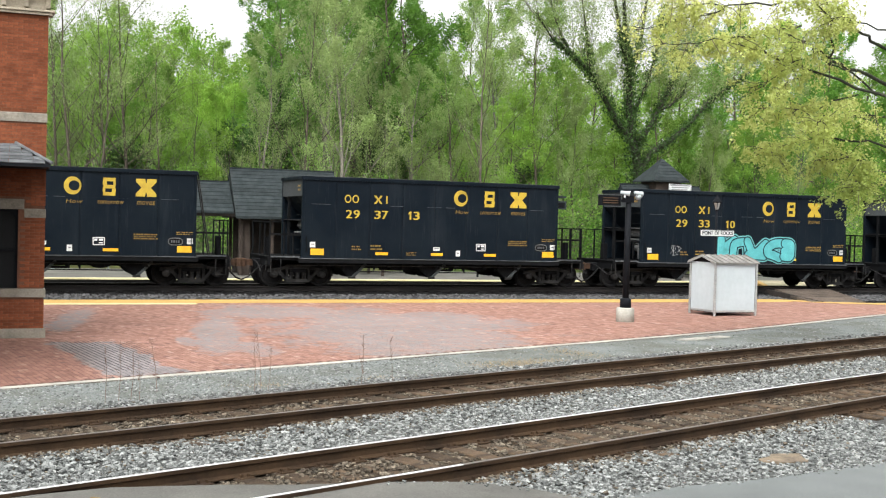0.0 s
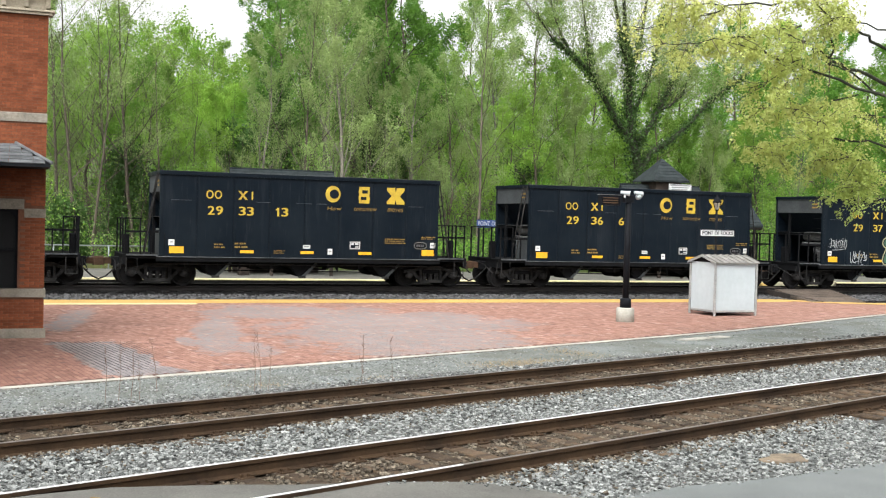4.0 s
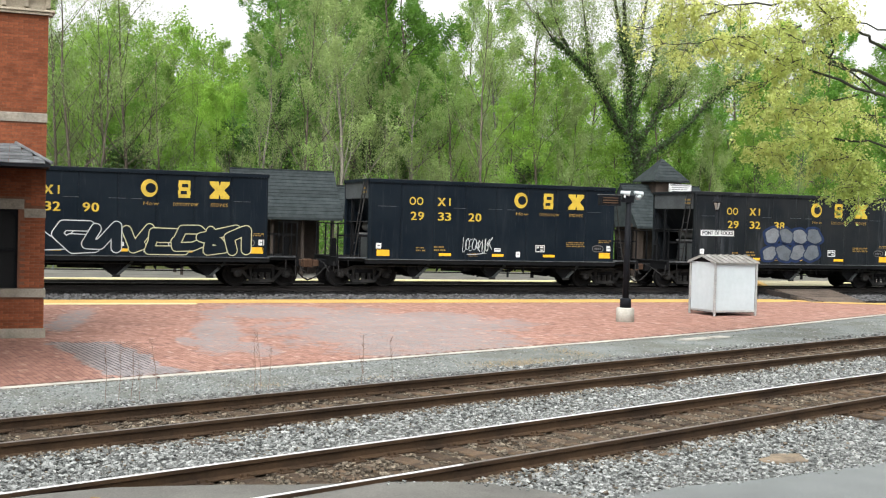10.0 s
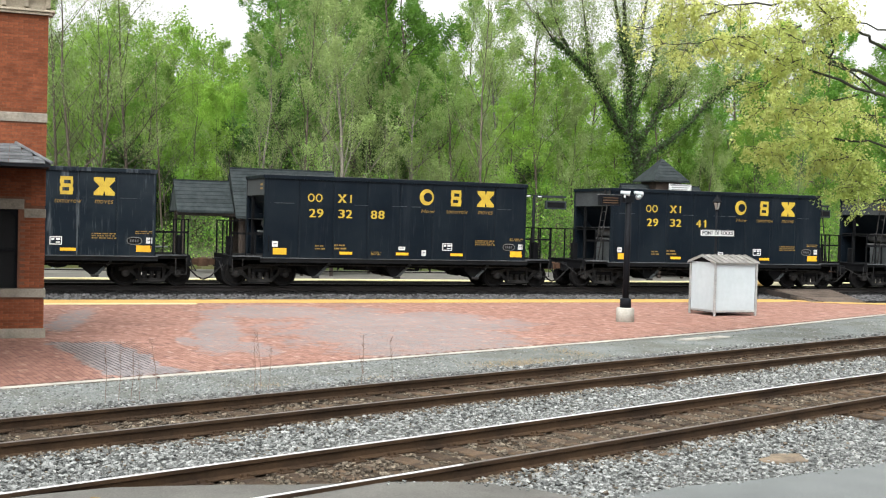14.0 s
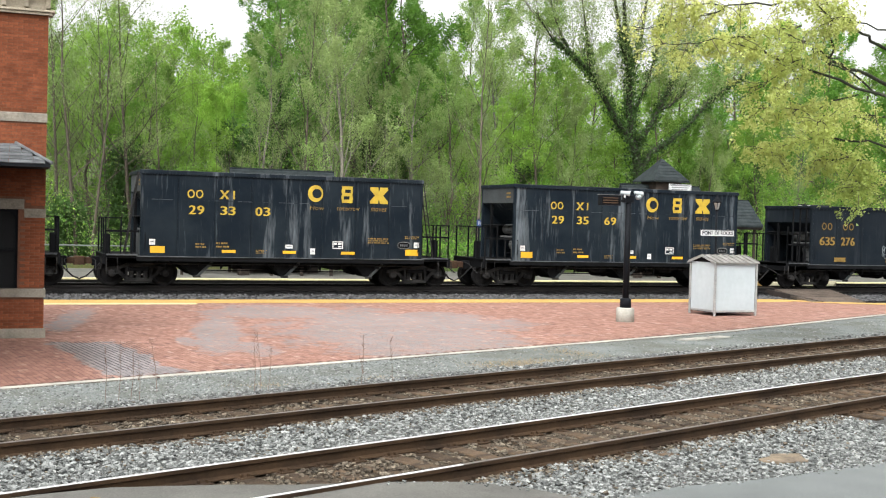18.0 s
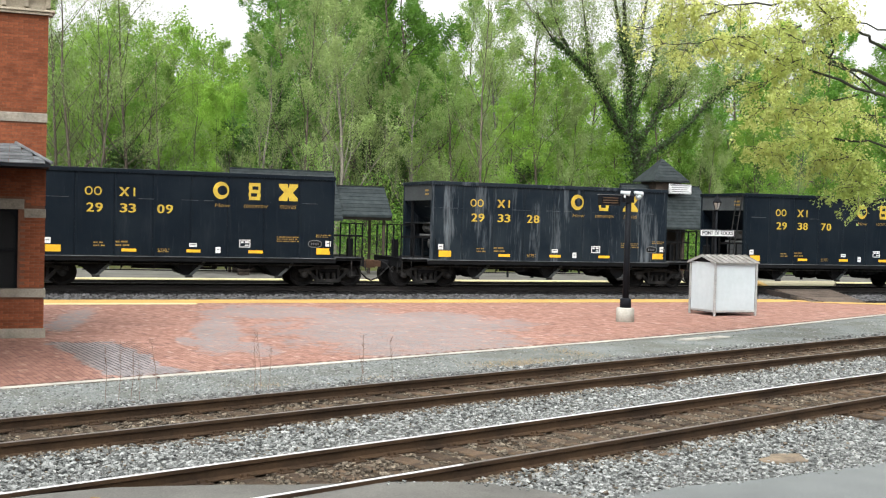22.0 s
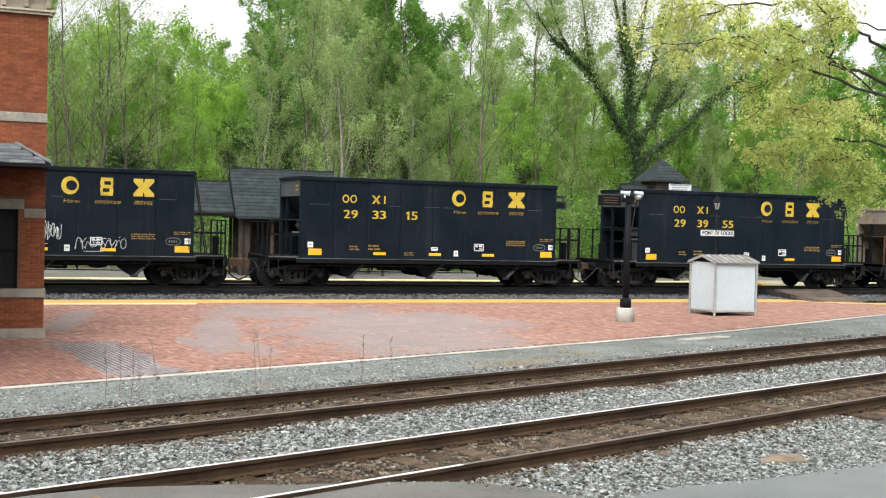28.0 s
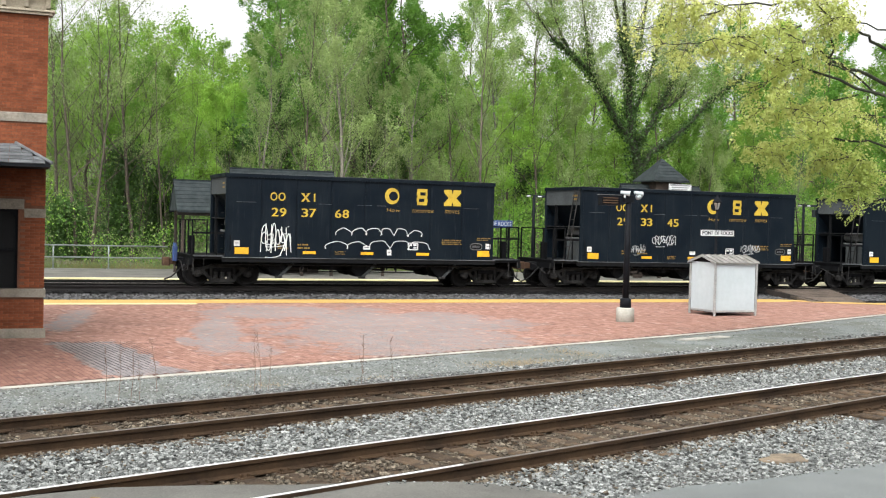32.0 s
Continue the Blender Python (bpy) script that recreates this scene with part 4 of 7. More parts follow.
    while z < 6.85:
        if not (0.58 < z < 0.83 or 4.47 < z < 4.73):
            x = X1 - (0.101 if course % 2 else 0.047)
            step = 0
            while x > -0.8:
                short = step == 0 and course % 2 == 0
                hw = 0.047 if short else 0.101
                hole = (x - hw < 0.305 and 0.78 < z < 2.58) or (z > 2.53 and z < 2.82 and x - hw < 0.43) or (2.35 < z < 2.61 and x > 0.40)
                if not hole:
                    if z < 2.4 or z > 6.1:
                        ob = part("brick", half if short else full, M_WALLBRICK, wall)
                        ob.location = (x, Y0 + rng.uniform(-0.003, 0.003), z)
                    else:
                        loose.box(x - hw, x + hw, Y0 + rng.uniform(-0.003, 0.003), Y0 + 0.06, z - 0.028, z + 0.028)
                nxt = 0.101
                x -= hw + nxt + 0.010
                step += 1
        z += 0.065
        course += 1
    m = surf("dark_red_brick_joined", (0.19, 0.060, 0.027), (0.14, 0.045, 0.021), 1.5, 18, 0.9, 0, 0.4, 0.008, 0.2, True, (1, 1, 1), True)
    ob = part("upper_bricks", loose, m, wall)
    ob["kind"] = "stuff"


build_house()


# ---- platform furniture ----
def build_lamp():
    lamp = thing("lamp_post", "black post on concrete base with white floodlights and dark display", "lamp post", pose(17.2, 29.5, PAVE))
    part("base", Shape().lathe([(-0.12, 0.0), (-0.12, 0.27), (0.38, 0.265), (0.42, 0.24), (0.42, 0.0)], "z", (0, 0, 0), 20), M_CONC, lamp, "round pale concrete footing", True)
    part("collar", Shape().lathe([(0.42, 0.0), (0.42, 0.17), (0.66, 0.165), (0.70, 0.12), (0.70, 0.0)], "z", (0, 0, 0), 16), M_BLACK, lamp, "black cast collar", True)
    part("pole", Shape().tube([(0, 0, 0.68), (0.0, 0, 3.72)], 0.098, 12, 0.085), M_BLACK, lamp, "", True)
    part("cap", Shape().box(-0.17, 0.14, -0.1, 0.1, 3.52, 3.74, 0.02), M_BLACK, lamp)
    board = part("display", Shape().box(-0.98, -0.30, -0.09, 0.09, 3.42, 3.72, 0.015), M_BLACK, lamp, "dark passenger display panel")
    part("display_face", Shape().box(-0.93, -0.35, -0.096, -0.09, 3.47, 3.62), M_UNDER, board)
    part("display_top", Shape().box(-1.00, -0.28, -0.10, 0.10, 3.725, 3.74, 0.005), M_TANK, board)
    for z in (3.50, 3.57, 3.64):
        part("display_row", Shape().box(-0.90, -0.40, -0.100, -0.096, z - 0.015, z + 0.015), M_RUST, board, "dull red text row")
    part("bracket", Shape().box(-0.32, 0.0, -0.025, 0.025, 3.54, 3.6), M_BLACK, lamp)
    for x, y, turn in ((-0.16, -0.08, -0.5), (0.30, -0.05, 0.25)):
        c, s = math.cos(turn), math.sin(turn)
        f = part("floodlight", Shape().lathe([(-0.15, 0.0), (-0.15, 0.05), (0.04, 0.06), (0.12, 0.085), (0.135, 0.08), (0.135, 0.0)], "x", (0, 0, 0), 14), M_CABINET, lamp, "white round floodlight", True)
        f.location, f.rotation_euler = (x, y, 3.80), (0, 0.15, turn)
        part("mount", Shape().box(-0.03, 0.03, -0.03, 0.03, -0.14, -0.05), M_GALV, f)
    part("floodlight", Shape().lathe([(-0.08, 0.0), (-0.08, 0.065), (0.05, 0.075), (0.06, 0.0)], "y", (0.31, -0.02, 3.69), 14), M_CABINET, lamp, "white round floodlight", True)


build_lamp()


def build_cabinet():
    box = thing("equipment_cabinet", "white sheet-metal equipment cabinet with a low gabled roof", "cabinet", pose(21.35, 31.01, PAVE, 0, 0, 4))
    W, D, H = 1.66, 1.28, 1.72
    part("front_panel", Shape().box(0.05, W - 0.05, 0.0, 0.04, 0.14, H), M_CABINET, box)
    part("side_panel", Shape().box(0.0, 0.04, 0.05, D - 0.05, 0.14, H), M_CABINET, box)
    part("side_panel", Shape().box(W - 0.04, W, 0.05, D - 0.05, 0.14, H), M_CABINET, box)
    part("rear_panel", Shape().box(0.05, W - 0.05, D - 0.04, D, 0.14, H), M_CABINET, box)
    for x in (0.0, W):
        for y in (0.0, D):
            part("leg", Shape().box(x - 0.035, x + 0.035, y - 0.035, y + 0.035, -0.01, H, 0.008), M_GALV, box, "galvanised corner post")
    part("skirt", Shape().box(0.03, W - 0.03, -0.012, 0.02, 0.12, 0.18), M_GALV, box)
    part("skirt", Shape().box(-0.012, 0.02, 0.03, D - 0.03, 0.12, 0.18), M_GALV, box)
    part("floor_pan", Shape().box(0.03, W - 0.03, 0.03, D - 0.03, 0.10, 0.14), M_BLACK, box)
    # gabled roof, its ridge along the front
    for y0, z0, y1, z1 in ((-0.09, H - 0.02, D / 2, H + 0.21), (D + 0.09, H - 0.02, D / 2, H + 0.21)):
        sh = Shape().prism([(y0, z0), (y1, z1), (y1, z1 + 0.03), (y0, z0 + 0.035)], "x", -0.06, W + 0.06)
        ob = part("roof", sh, M_CABROOF, box, "weathered pale sheet roof")
        for i in range(8):
            x = -0.05 + i * (W + 0.08) / 7
            part("seam", Shape().prism([(y0, z0 + 0.03), (y1, z1 + 0.028), (y1, z1 + 0.055), (y0, z0 + 0.06)], "x", x, x + 0.025), M_CABROOF, ob)
        part("gable_trim", Shape().prism([(y0, z0 - 0.04), (y1, z1 - 0.04), (y1, z1 + 0.03), (y0, z0 + 0.03)], "x", -0.075, -0.06), M_GALV, ob)
    for x in (0.02, W - 0.05):
        part("gable", Shape().prism([(0.04, H), (D - 0.04, H), (D / 2, H + 0.24)], "x", x, x + 0.03), M_CABINET if x > 1 else M_BLACK, box)
    part("door_handle", Shape().box(W + 0.002, W + 0.03, 0.25, 0.29, 0.85, 1.05), M_GALV, box)


build_cabinet()


def build_sign():
    post = thing("lantern_post", "black platform lantern post carrying a white station sign", "lantern", pose(24.75, 36.0, PAVE))
    part("pole", Shape().tube([(0, 0, -0.02), (0, 0, 3.45)], 0.05, 10, 0.035), M_BLACK, post, "", True)
    part("foot", Shape().lathe([(-0.01, 0.0), (-0.01, 0.15), (0.3, 0.1), (0.6, 0.055), (0.6, 0)], "z", (0, 0, 0), 12), M_BLACK, post, "", True)
    part("lantern_glass", Shape().lathe([(3.50, 0.06), (3.78, 0.15)], "z", (0, 0, 0), 6), M_GALV, post, "clouded lantern panes")
    part("lantern_cage", Shape().lathe([(3.44, 0.03), (3.50, 0.09), (3.52, 0.05)], "z", (0, 0, 0), 6).lathe([(3.76, 0.17), (3.80, 0.19), (3.98, 0.05), (4.06, 0.02), (4.12, 0.0)], "z", (0, 0, 0), 6), M_BLACK, post, "black lantern cage and roof")
    for k in range(6):
        t = 2 * math.pi * k / 6
        part("glazing_bar", Shape().tube([(0.065 * math.cos(t), 0.065 * math.sin(t), 3.5), (0.156 * math.cos(t), 0.156 * math.sin(t), 3.78)], 0.012, 4), M_BLACK, post)
    board = part("sign_board", Shape().box(-0.72, 0.72, -0.10, -0.065, 2.52, 2.76, 0.01), M_WHITE, post, "white name board with black lettering")
    part("lettering", lettering(Shape(), "POINT OF ROCKS", -0.66, 0.66, 2.57, 2.71, -0.104, 0, 0.008), M_BLACK, board, "black capitals")
    trim = Shape()
    for z in (2.52, 2.745):
        trim.box(-0.73, 0.73, -0.108, -0.10, z - 0.012, z + 0.012)
    part("border", trim, M_BLACK, board)


build_sign()


def build_shelter(name, x0, x1, wing, cupola, label):
    """A timber waiting shelter with a shingled gable roof between two lower wings."""
    shed = thing(name, label, "shelter", FAR @ pose(0, 0, -0.10))
    def gable(xa, xb, ye, ze, yr, zr, title):
        back = 2 * yr - ye
        body = Shape()
        for y0, y1 in ((ye, yr), (back, yr)):
            body.prism([(y0, ze), (yr, zr), (yr, zr - 0.09), (y0, ze - 0.07)], "x", xa + 0.02, xb - 0.02)
        roof = part(title, body, M_SHINGLE, shed, "dark grey shingle roof")
        rows = round((zr - ze) / 0.16)
        for i in range(rows):
            t0, t1 = i / rows, min(1, (i + 1.15) / rows)
            ya, za, yb, zb = ye + (yr - ye) * t0, ze + (zr - ze) * t0 + 0.028, ye + (yr - ye) * t1, ze + (zr - ze) * t1 + 0.006
            part("shingle_course", Shape().prism([(ya - 0.01, za - 0.012), (yb, zb), (yb, zb + 0.012), (ya - 0.01, za + 0.012)], "x", xa, xb), M_SHINGLE, roof)
        part("ridge_cap", Shape().box(xa - 0.01, xb + 0.01, yr - 0.08, yr + 0.08, zr - 0.02, zr + 0.03), M_SHINGLE, roof)
        for x in (xa + 0.05, xb - 0.11):
            part("gable_board", Shape().prism([(ye + 0.15, ze), (back - 0.15, ze), (yr, zr - 0.1)], "x", x, x + 0.06), M_SHINGLE, roof, "dark shingled gable")
        return roof
    gable(x0, x1, 49.2, 2.55, 51.0, 4.72, "roof")
    for a, b in ((x0 - wing, x0 - 0.02), (x1 + 0.02, x1 + wing))[1 if cupola else 0:]:
        gable(a, b, 49.6, 2.75, 51.0, 4.10, "wing_roof")
    n = 4
    for i in range(n):
        x = x0 + 0.35 + (x1 - x0 - 0.7) * i / (n - 1)
        for y in (49.75, 52.3):
            part("post", Shape().box(x - 0.07, x + 0.07, y - 0.07, y + 0.07, -0.01, 2.9, 0.01), M_REDWOOD, shed, "dark timber post")
    for x in (x0 - wing + 0.3, x1 + wing - 0.3)[1 if cupola else 0:]:
        for y in (49.95, 52.1):
            part("post", Shape().box(x - 0.06, x + 0.06, y - 0.06, y + 0.06, -0.01, 2.9, 0.01), M_REDWOOD, shed, "dark timber post")
    part("rear_wall", Shape().box(x0 + 0.4, x1 - 0.4, 51.9, 52.0, 0.0, 2.6), M_DARKWOOD, shed, "dark boarded rear wall")
    part("side_panel", Shape().box(x0 + 0.25, x0 + 0.75, 49.8, 49.9, 0.0, 2.6), M_REDWOOD, shed, "brown timber panel")
    part("beam", Shape().box(x0 if cupola else x0 - wing, x1 + wing, 49.7, 49.84, 2.55, 2.72), M_DARKWOOD, shed)
    part("bench", Shape().box(x0 + 1.0, x1 - 0.8, 51.3, 51.7, 0.4, 0.46, 0.01).box(x0 + 1.1, x0 + 1.2, 51.4, 51.6, 0, 0.4).box(x1 - 1.0, x1 - 0.9, 51.4, 51.6, 0, 0.4), M_DARKWOOD, shed)
    if cupola:
        xc = cupola
        part("cupola_base", Shape().box(xc - 0.75, xc + 0.75, 50.25, 51.75, 4.3, 4.95, 0.01), M_REDWOOD, shed, "brown timber cupola drum")
        top = part("cupola_roof", Shape().add([(xc - 1.05, 49.95, 4.93), (xc + 1.05, 49.95, 4.93), (xc + 1.05, 52.05, 4.93), (xc - 1.05, 52.05, 4.93), (xc, 51, 6.12), (xc - 1.05, 49.95, 4.87), (xc + 1.05, 49.95, 4.87), (xc + 1.05, 52.05, 4.87), (xc - 1.05, 52.05, 4.87)],
                                      [(0, 1, 4), (1, 2, 4), (2, 3, 4), (3, 0, 4), (0, 5, 6, 1), (1, 6, 7, 2), (2, 7, 8, 3), (3, 8, 5, 0), (8, 7, 6, 5)]), M_SHINGLE, shed, "dark pyramid roof")
        for i in range(7):
            a, b = 1.05 * (1 - i / 7.5), 1.05 * (1 - (i + 1) / 7.5)
            za, zb = 4.935 + 1.19 * i / 7.5, 4.935 + 1.19 * (i + 1) / 7.5
            part("shingle_course", Shape().add([(xc - a, 51 - a - 0.01, za + 0.02), (xc + a, 51 - a - 0.01, za + 0.02), (xc + b, 51 - b, zb + 0.008), (xc - b, 51 - b, zb + 0.008), (xc - a, 51 - a - 0.01, za), (xc + a, 51 - a - 0.01, za)],
                                                  [(0, 1, 2, 3), (4, 5, 1, 0)]), M_SHINGLE, top)
        sign = part("notice_board", Shape().box(xc - 0.40, xc + 0.92, 49.55, 49.6, 4.27, 4.76, 0.008), M_WHITE, shed, "white board with illegible dark lines")
        lines = Shape()
        for k in range(4):
            lines.box(xc - 0.30 + 0.05 * (k % 2), xc + 0.82 - 0.08 * (k % 3), 49.545, 49.55, 4.675 - 0.10 * k, 4.70 - 0.10 * k)
        for a, b, c, d in ((-0.38, 0.90, 4.285, 4.305), (-0.38, 0.90, 4.725, 4.745), (-0.38, -0.36, 4.285, 4.745), (0.88, 0.90, 4.285, 4.745)):
            lines.box(xc + a, xc + b, 49.545, 49.55, c, d)
        part("text_line", lines, M_BLACK, sign)


build_shelter("waiting_shelter", 9.35, 14.15, 2.45, 0, "long timber platform shelter with a dark shingle roof")
build_shelter("waiting_shelter", 29.2, 33.9, 3.1, 31.6, "timber platform shelter with a pyramid cupola and shingle roof")


def build_railing():
    fence = thing("platform_railing", "pale grey two-rail steel railing behind the far platform", "railing", FAR @ pose(0, 54.2, -0.10))
    for z in (1.06, 0.52):
        part("rail", Shape().tube([(-30, 0, z), (7.15, 0, z)], 0.032, 8), M_RAILING, fence, "", True)
    post = Shape().tube([(0, 0, -0.05), (0, 0, 1.08)], 0.032, 8).mesh("post", M_RAILING, True)
    foot = Shape().box(-0.09, 0.09, -0.09, 0.09, -0.01, 0.02).mesh("foot", M_RAILING)
    for i in range(8):
        ob = part("post", post, M_RAILING, fence)
        ob.location = (-12.3 + i * 2.4, 0, 0)
        part("foot", foot, M_RAILING, ob)


build_railing()
far_sign = thing("station_sign", "dark blue station name board with white lettering", "sign", pose(22.4, 51.2, -0.20))
board = part("board", Shape().box(-0.95, 0.95, -0.03, 0.03, 2.42, 2.80, 0.01), M_BLUE, far_sign)
part("lettering", lettering(Shape(), "POINT OF ROCKS", -0.88, 0.88, 2.53, 2.73, -0.035), M_WHITE, board, "white capitals")
for x in (-0.8, 0.8):
    part("post", Shape().box(x - 0.04, x + 0.04, 0.03, 0.11, -0.01, 2.85), M_BLACK, far_sign)
for x, y in ((24.5, 51.2), (40.8, 51.2)):
    pl = thing("platform_lamp", "dark lamp post with arm, hanging display and white floodlights", "lamp post", pose(x, y, -0.20), "far platform lamps")
    part("pole", Shape().tube([(0, 0, -0.02), (0, 0, 4.12)], 0.085, 10, 0.07), M_BLACK, pl, "", True)
    part("arm", Shape().box(0.0, 1.75, -0.06, 0.06, 3.98, 4.10, 0.01), M_SHINGLE, pl)
    panel = part("display", Shape().box(0.62, 1.75, -0.09, 0.09, 3.42, 3.84, 0.015), M_SHINGLE, pl, "dark hanging display panel")
    part("display_face", Shape().box(0.70, 1.66, -0.096, -0.09, 3.50, 3.76), M_UNDER, panel)
    for q in (0.75, 1.6):
        part("hanger", Shape().box(q - 0.02, q + 0.02, -0.02, 0.02, 3.83, 3.99), M_BLACK, panel)
    for q in (-0.32, 0.28):
        part("floodlight", Shape().lathe([(-0.11, 0.0), (-0.11, 0.035), (0.06, 0.05), (0.10, 0.048), (0.10, 0.0)], "x", (q, -0.05, 4.02), 12), M_GALV, pl, "white round floodlight", True)
    part("crosspiece", Shape().box(-0.36, 0.3, -0.03, 0.03, 4.06, 4.12), M_BLACK, pl)


# ---- trees and undergrowth ----
def limb(points, shape, start, heading, length, r, rng, depth, spread, droop=0.0, leafy=1.0):
    """One tapering branch with its side branches; leaf places are gathered along the thinner ones."""
    steps = 5 if depth > 1 else 4
    p, d, path = Vector(start), Vector(heading).normalized(), [Vector(start)]
    for i in range(steps):
        d = (d + Vector((rng.uniform(-1, 1), rng.uniform(-1, 1), rng.uniform(-0.6, 0.8) - droop)) * 0.16).normalized()
        p = p + d * (length / steps)
        path.append(p.copy())
    if r > 0.011:
        shape.tube(path, r, 6 if r > 0.1 else 4 if r > 0.06 else 3, max(0.004, r * (0.3 if depth else 0.2)))
    if depth <= 1:
        for i, q in enumerate(path[1:]):
            points.append((q, length * 0.22))
    if depth > 0:
        kids = {3: 9, 2: 7, 1: 5}[depth]
        for k in range(kids):
            t = 0.25 + 0.75 * (k + rng.random()) / kids
            i = min(steps - 1, int(t * steps))
            base = path[i].lerp(path[i + 1], t * steps - i)
            a = rng.uniform(0, 2 * math.pi)
            side = d.cross(Vector((math.cos(a), math.sin(a), 0.3))).normalized()
            go = (d * (1 - spread) + side * spread + Vector((0, 0, 0.25))).normalized()
            limb(points, shape, base, go, length * (0.62 - 0.28 * t) * rng.uniform(0.8, 1.2), r * (0.5 - 0.2 * t), rng, depth - 1, spread, droop, leafy)


def make_tree(seed, height, girth, bark, leaf, count, size, crown=0.3, spread=0.55, label="", lean=0.0, rise=0.0, tuft=0.42):
    rng, nr = random.Random(seed), np.random.default_rng(seed)
    tree = thing("tree", label, "tree", group="woodland trees")
    wood, pts = Shape(), []
    path, p = [], Vector((0, 0, -0.6))
    for i in range(9):
        path.append(p.copy())
        p = p + Vector((rng.uniform(-0.25, 0.25) + lean, rng.uniform(-0.2, 0.2), height / 8))
    wood.tube(path, girth, 8, girth * 0.12)
    n = 16
    for k in range(n):
        t = crown + (0.98 - crown) * (k + rng.random() * 0.8) / n
        i = min(7, int(t * 8))
        base = path[i].lerp(path[i + 1], t * 8 - i)
        a = k * 2.4 + rng.uniform(-0.4, 0.4)
        up = 0.45 + 0.6 * t + rise
        limb(pts, wood, base, (math.cos(a), math.sin(a), up), height * (0.34 - 0.20 * t) * rng.uniform(0.8, 1.25), girth * (0.42 - 0.3 * t), rng, 2, spread)
    part("trunk", wood, bark, tree)
    c = np.array([tuple(q) for q, _ in pts])
    w = np.array([s for _, s in pts])
    i = nr.integers(0, len(c), count)
    places = c[i] + nr.normal(size=(count, 3)) * (w[i] * tuft + 0.07)[:, None]
    part("crown", leaves("crown", places, size, leaf, nr), leaf, tree)
    return tree


def ground_x(px, y):
    """Where a bearing, given as a fraction of the picture's width, meets the depth y."""
    a = math.atan((px - 0.5) * 2 * math.tan(radians(21.217))) + radians(21.077)
    return y * math.tan(a)


SPRING = "tree in fresh light green spring leaf on the slope"
BUDS = "slender tree with pale opening buds on the slope"
GREEN = "tree in full deeper green leaf on the slope"
BARE = "thin grey tree with few opening leaves"
KINDS = [make_tree(21, 16, 0.18, M_BARK, L_SPRING, 24000, 0.145, 0.12, 0.55, SPRING),
         make_tree(22, 15, 0.14, M_BARK_PALE, L_BUD, 22000, 0.092, 0.12, 0.34, BUDS, 0.0, 0.75, 0.20),
         make_tree(23, 18, 0.26, M_BARK, L_DEEP, 24000, 0.175, 0.2, 0.6, GREEN),
         make_tree(24, 17, 0.11, M_BARK, L_BUD, 6500, 0.09, 0.25, 0.42, BARE, 0.0, 0.55, 0.25),
         make_tree(25, 12, 0.12, M_BARK, L_SPRING, 22000, 0.135, 0.05, 0.6, SPRING),
         make_tree(26, 13, 0.12, M_BARK, L_BUD, 21000, 0.092, 0.05, 0.38, BUDS, 0.0, 0.75, 0.22)]
HIGH = [16, 15, 18, 17, 12, 13]
# bearing (fraction of the picture's width), depth, kind, height
WOODS = [(0.045, 66, 1, 13), (0.07, 64, 3, 16), (0.085, 62, 3, 17), (0.105, 61.5, 3, 13), (0.125, 65, 3, 15), (0.10, 70, 4, 11), (0.125, 75, 0, 13), (0.15, 63, 3, 17.5), (0.165, 72, 4, 10), (0.185, 64, 3, 12), (0.19, 82, 0, 14), (0.215, 68, 4, 9.5), (0.235, 88, 0, 14),
         (0.255, 70, 4, 9), (0.275, 80, 0, 12), (0.295, 66, 1, 12), (0.31, 74, 2, 15), (0.335, 63, 3, 15.5), (0.345, 78, 2, 19), (0.365, 69, 1, 17), (0.382, 62, 1, 16.5), (0.40, 84, 2, 20), (0.415, 66, 5, 12), (0.43, 72, 2, 18),
         (0.45, 78, 2, 17.5), (0.465, 64, 1, 11), (0.49, 74, 0, 13), (0.505, 66, 5, 11.5), (0.535, 62, 3, 17), (0.53, 80, 0, 16), (0.555, 72, 1, 17), (0.575, 66, 4, 10), (0.60, 84, 0, 18), (0.605, 64, 3, 15), (0.63, 72, 4, 12),
         (0.645, 63, 5, 10), (0.665, 78, 0, 14), (0.69, 68, 4, 9.5), (0.74, 70, 0, 12), (0.76, 80, 0, 17), (0.785, 66, 4, 9), (0.80, 62, 5, 9), (0.82, 74, 2, 16), (0.85, 68, 4, 10), (0.875, 80, 0, 18), (0.90, 66, 1, 12),
         (0.925, 72, 2, 16), (0.95, 65, 4, 11), (0.975, 76, 0, 16), (1.01, 68, 2, 15), (1.05, 74, 0, 17), (-0.02, 72, 0, 15), (0.02, 80, 2, 17)]
rng_w = random.Random(77)
used = set()
for bearing, depth, kind, tall in WOODS:
    x = ground_x(bearing, depth)
    if 0.11 < bearing < 0.295 and kind != 3:      # the skyline dips here
        tall = min(tall, 2.6 + (0.163 - 0.16 * (bearing - 0.11)) * depth - hill(x, depth))
    s = tall / HIGH[kind]
    m = Matrix.LocRotScale((x, depth, hill(x, depth)), Euler((0, 0, rng_w.uniform(0, 6.28))), (s * rng_w.uniform(0.9, 1.1),) * 2 + (s,))
    if kind in used:
        ob = copy_thing(KINDS[kind], Matrix())
        ob.matrix_basis = m
    else:
        KINDS[kind].matrix_basis = m
        used.add(kind)


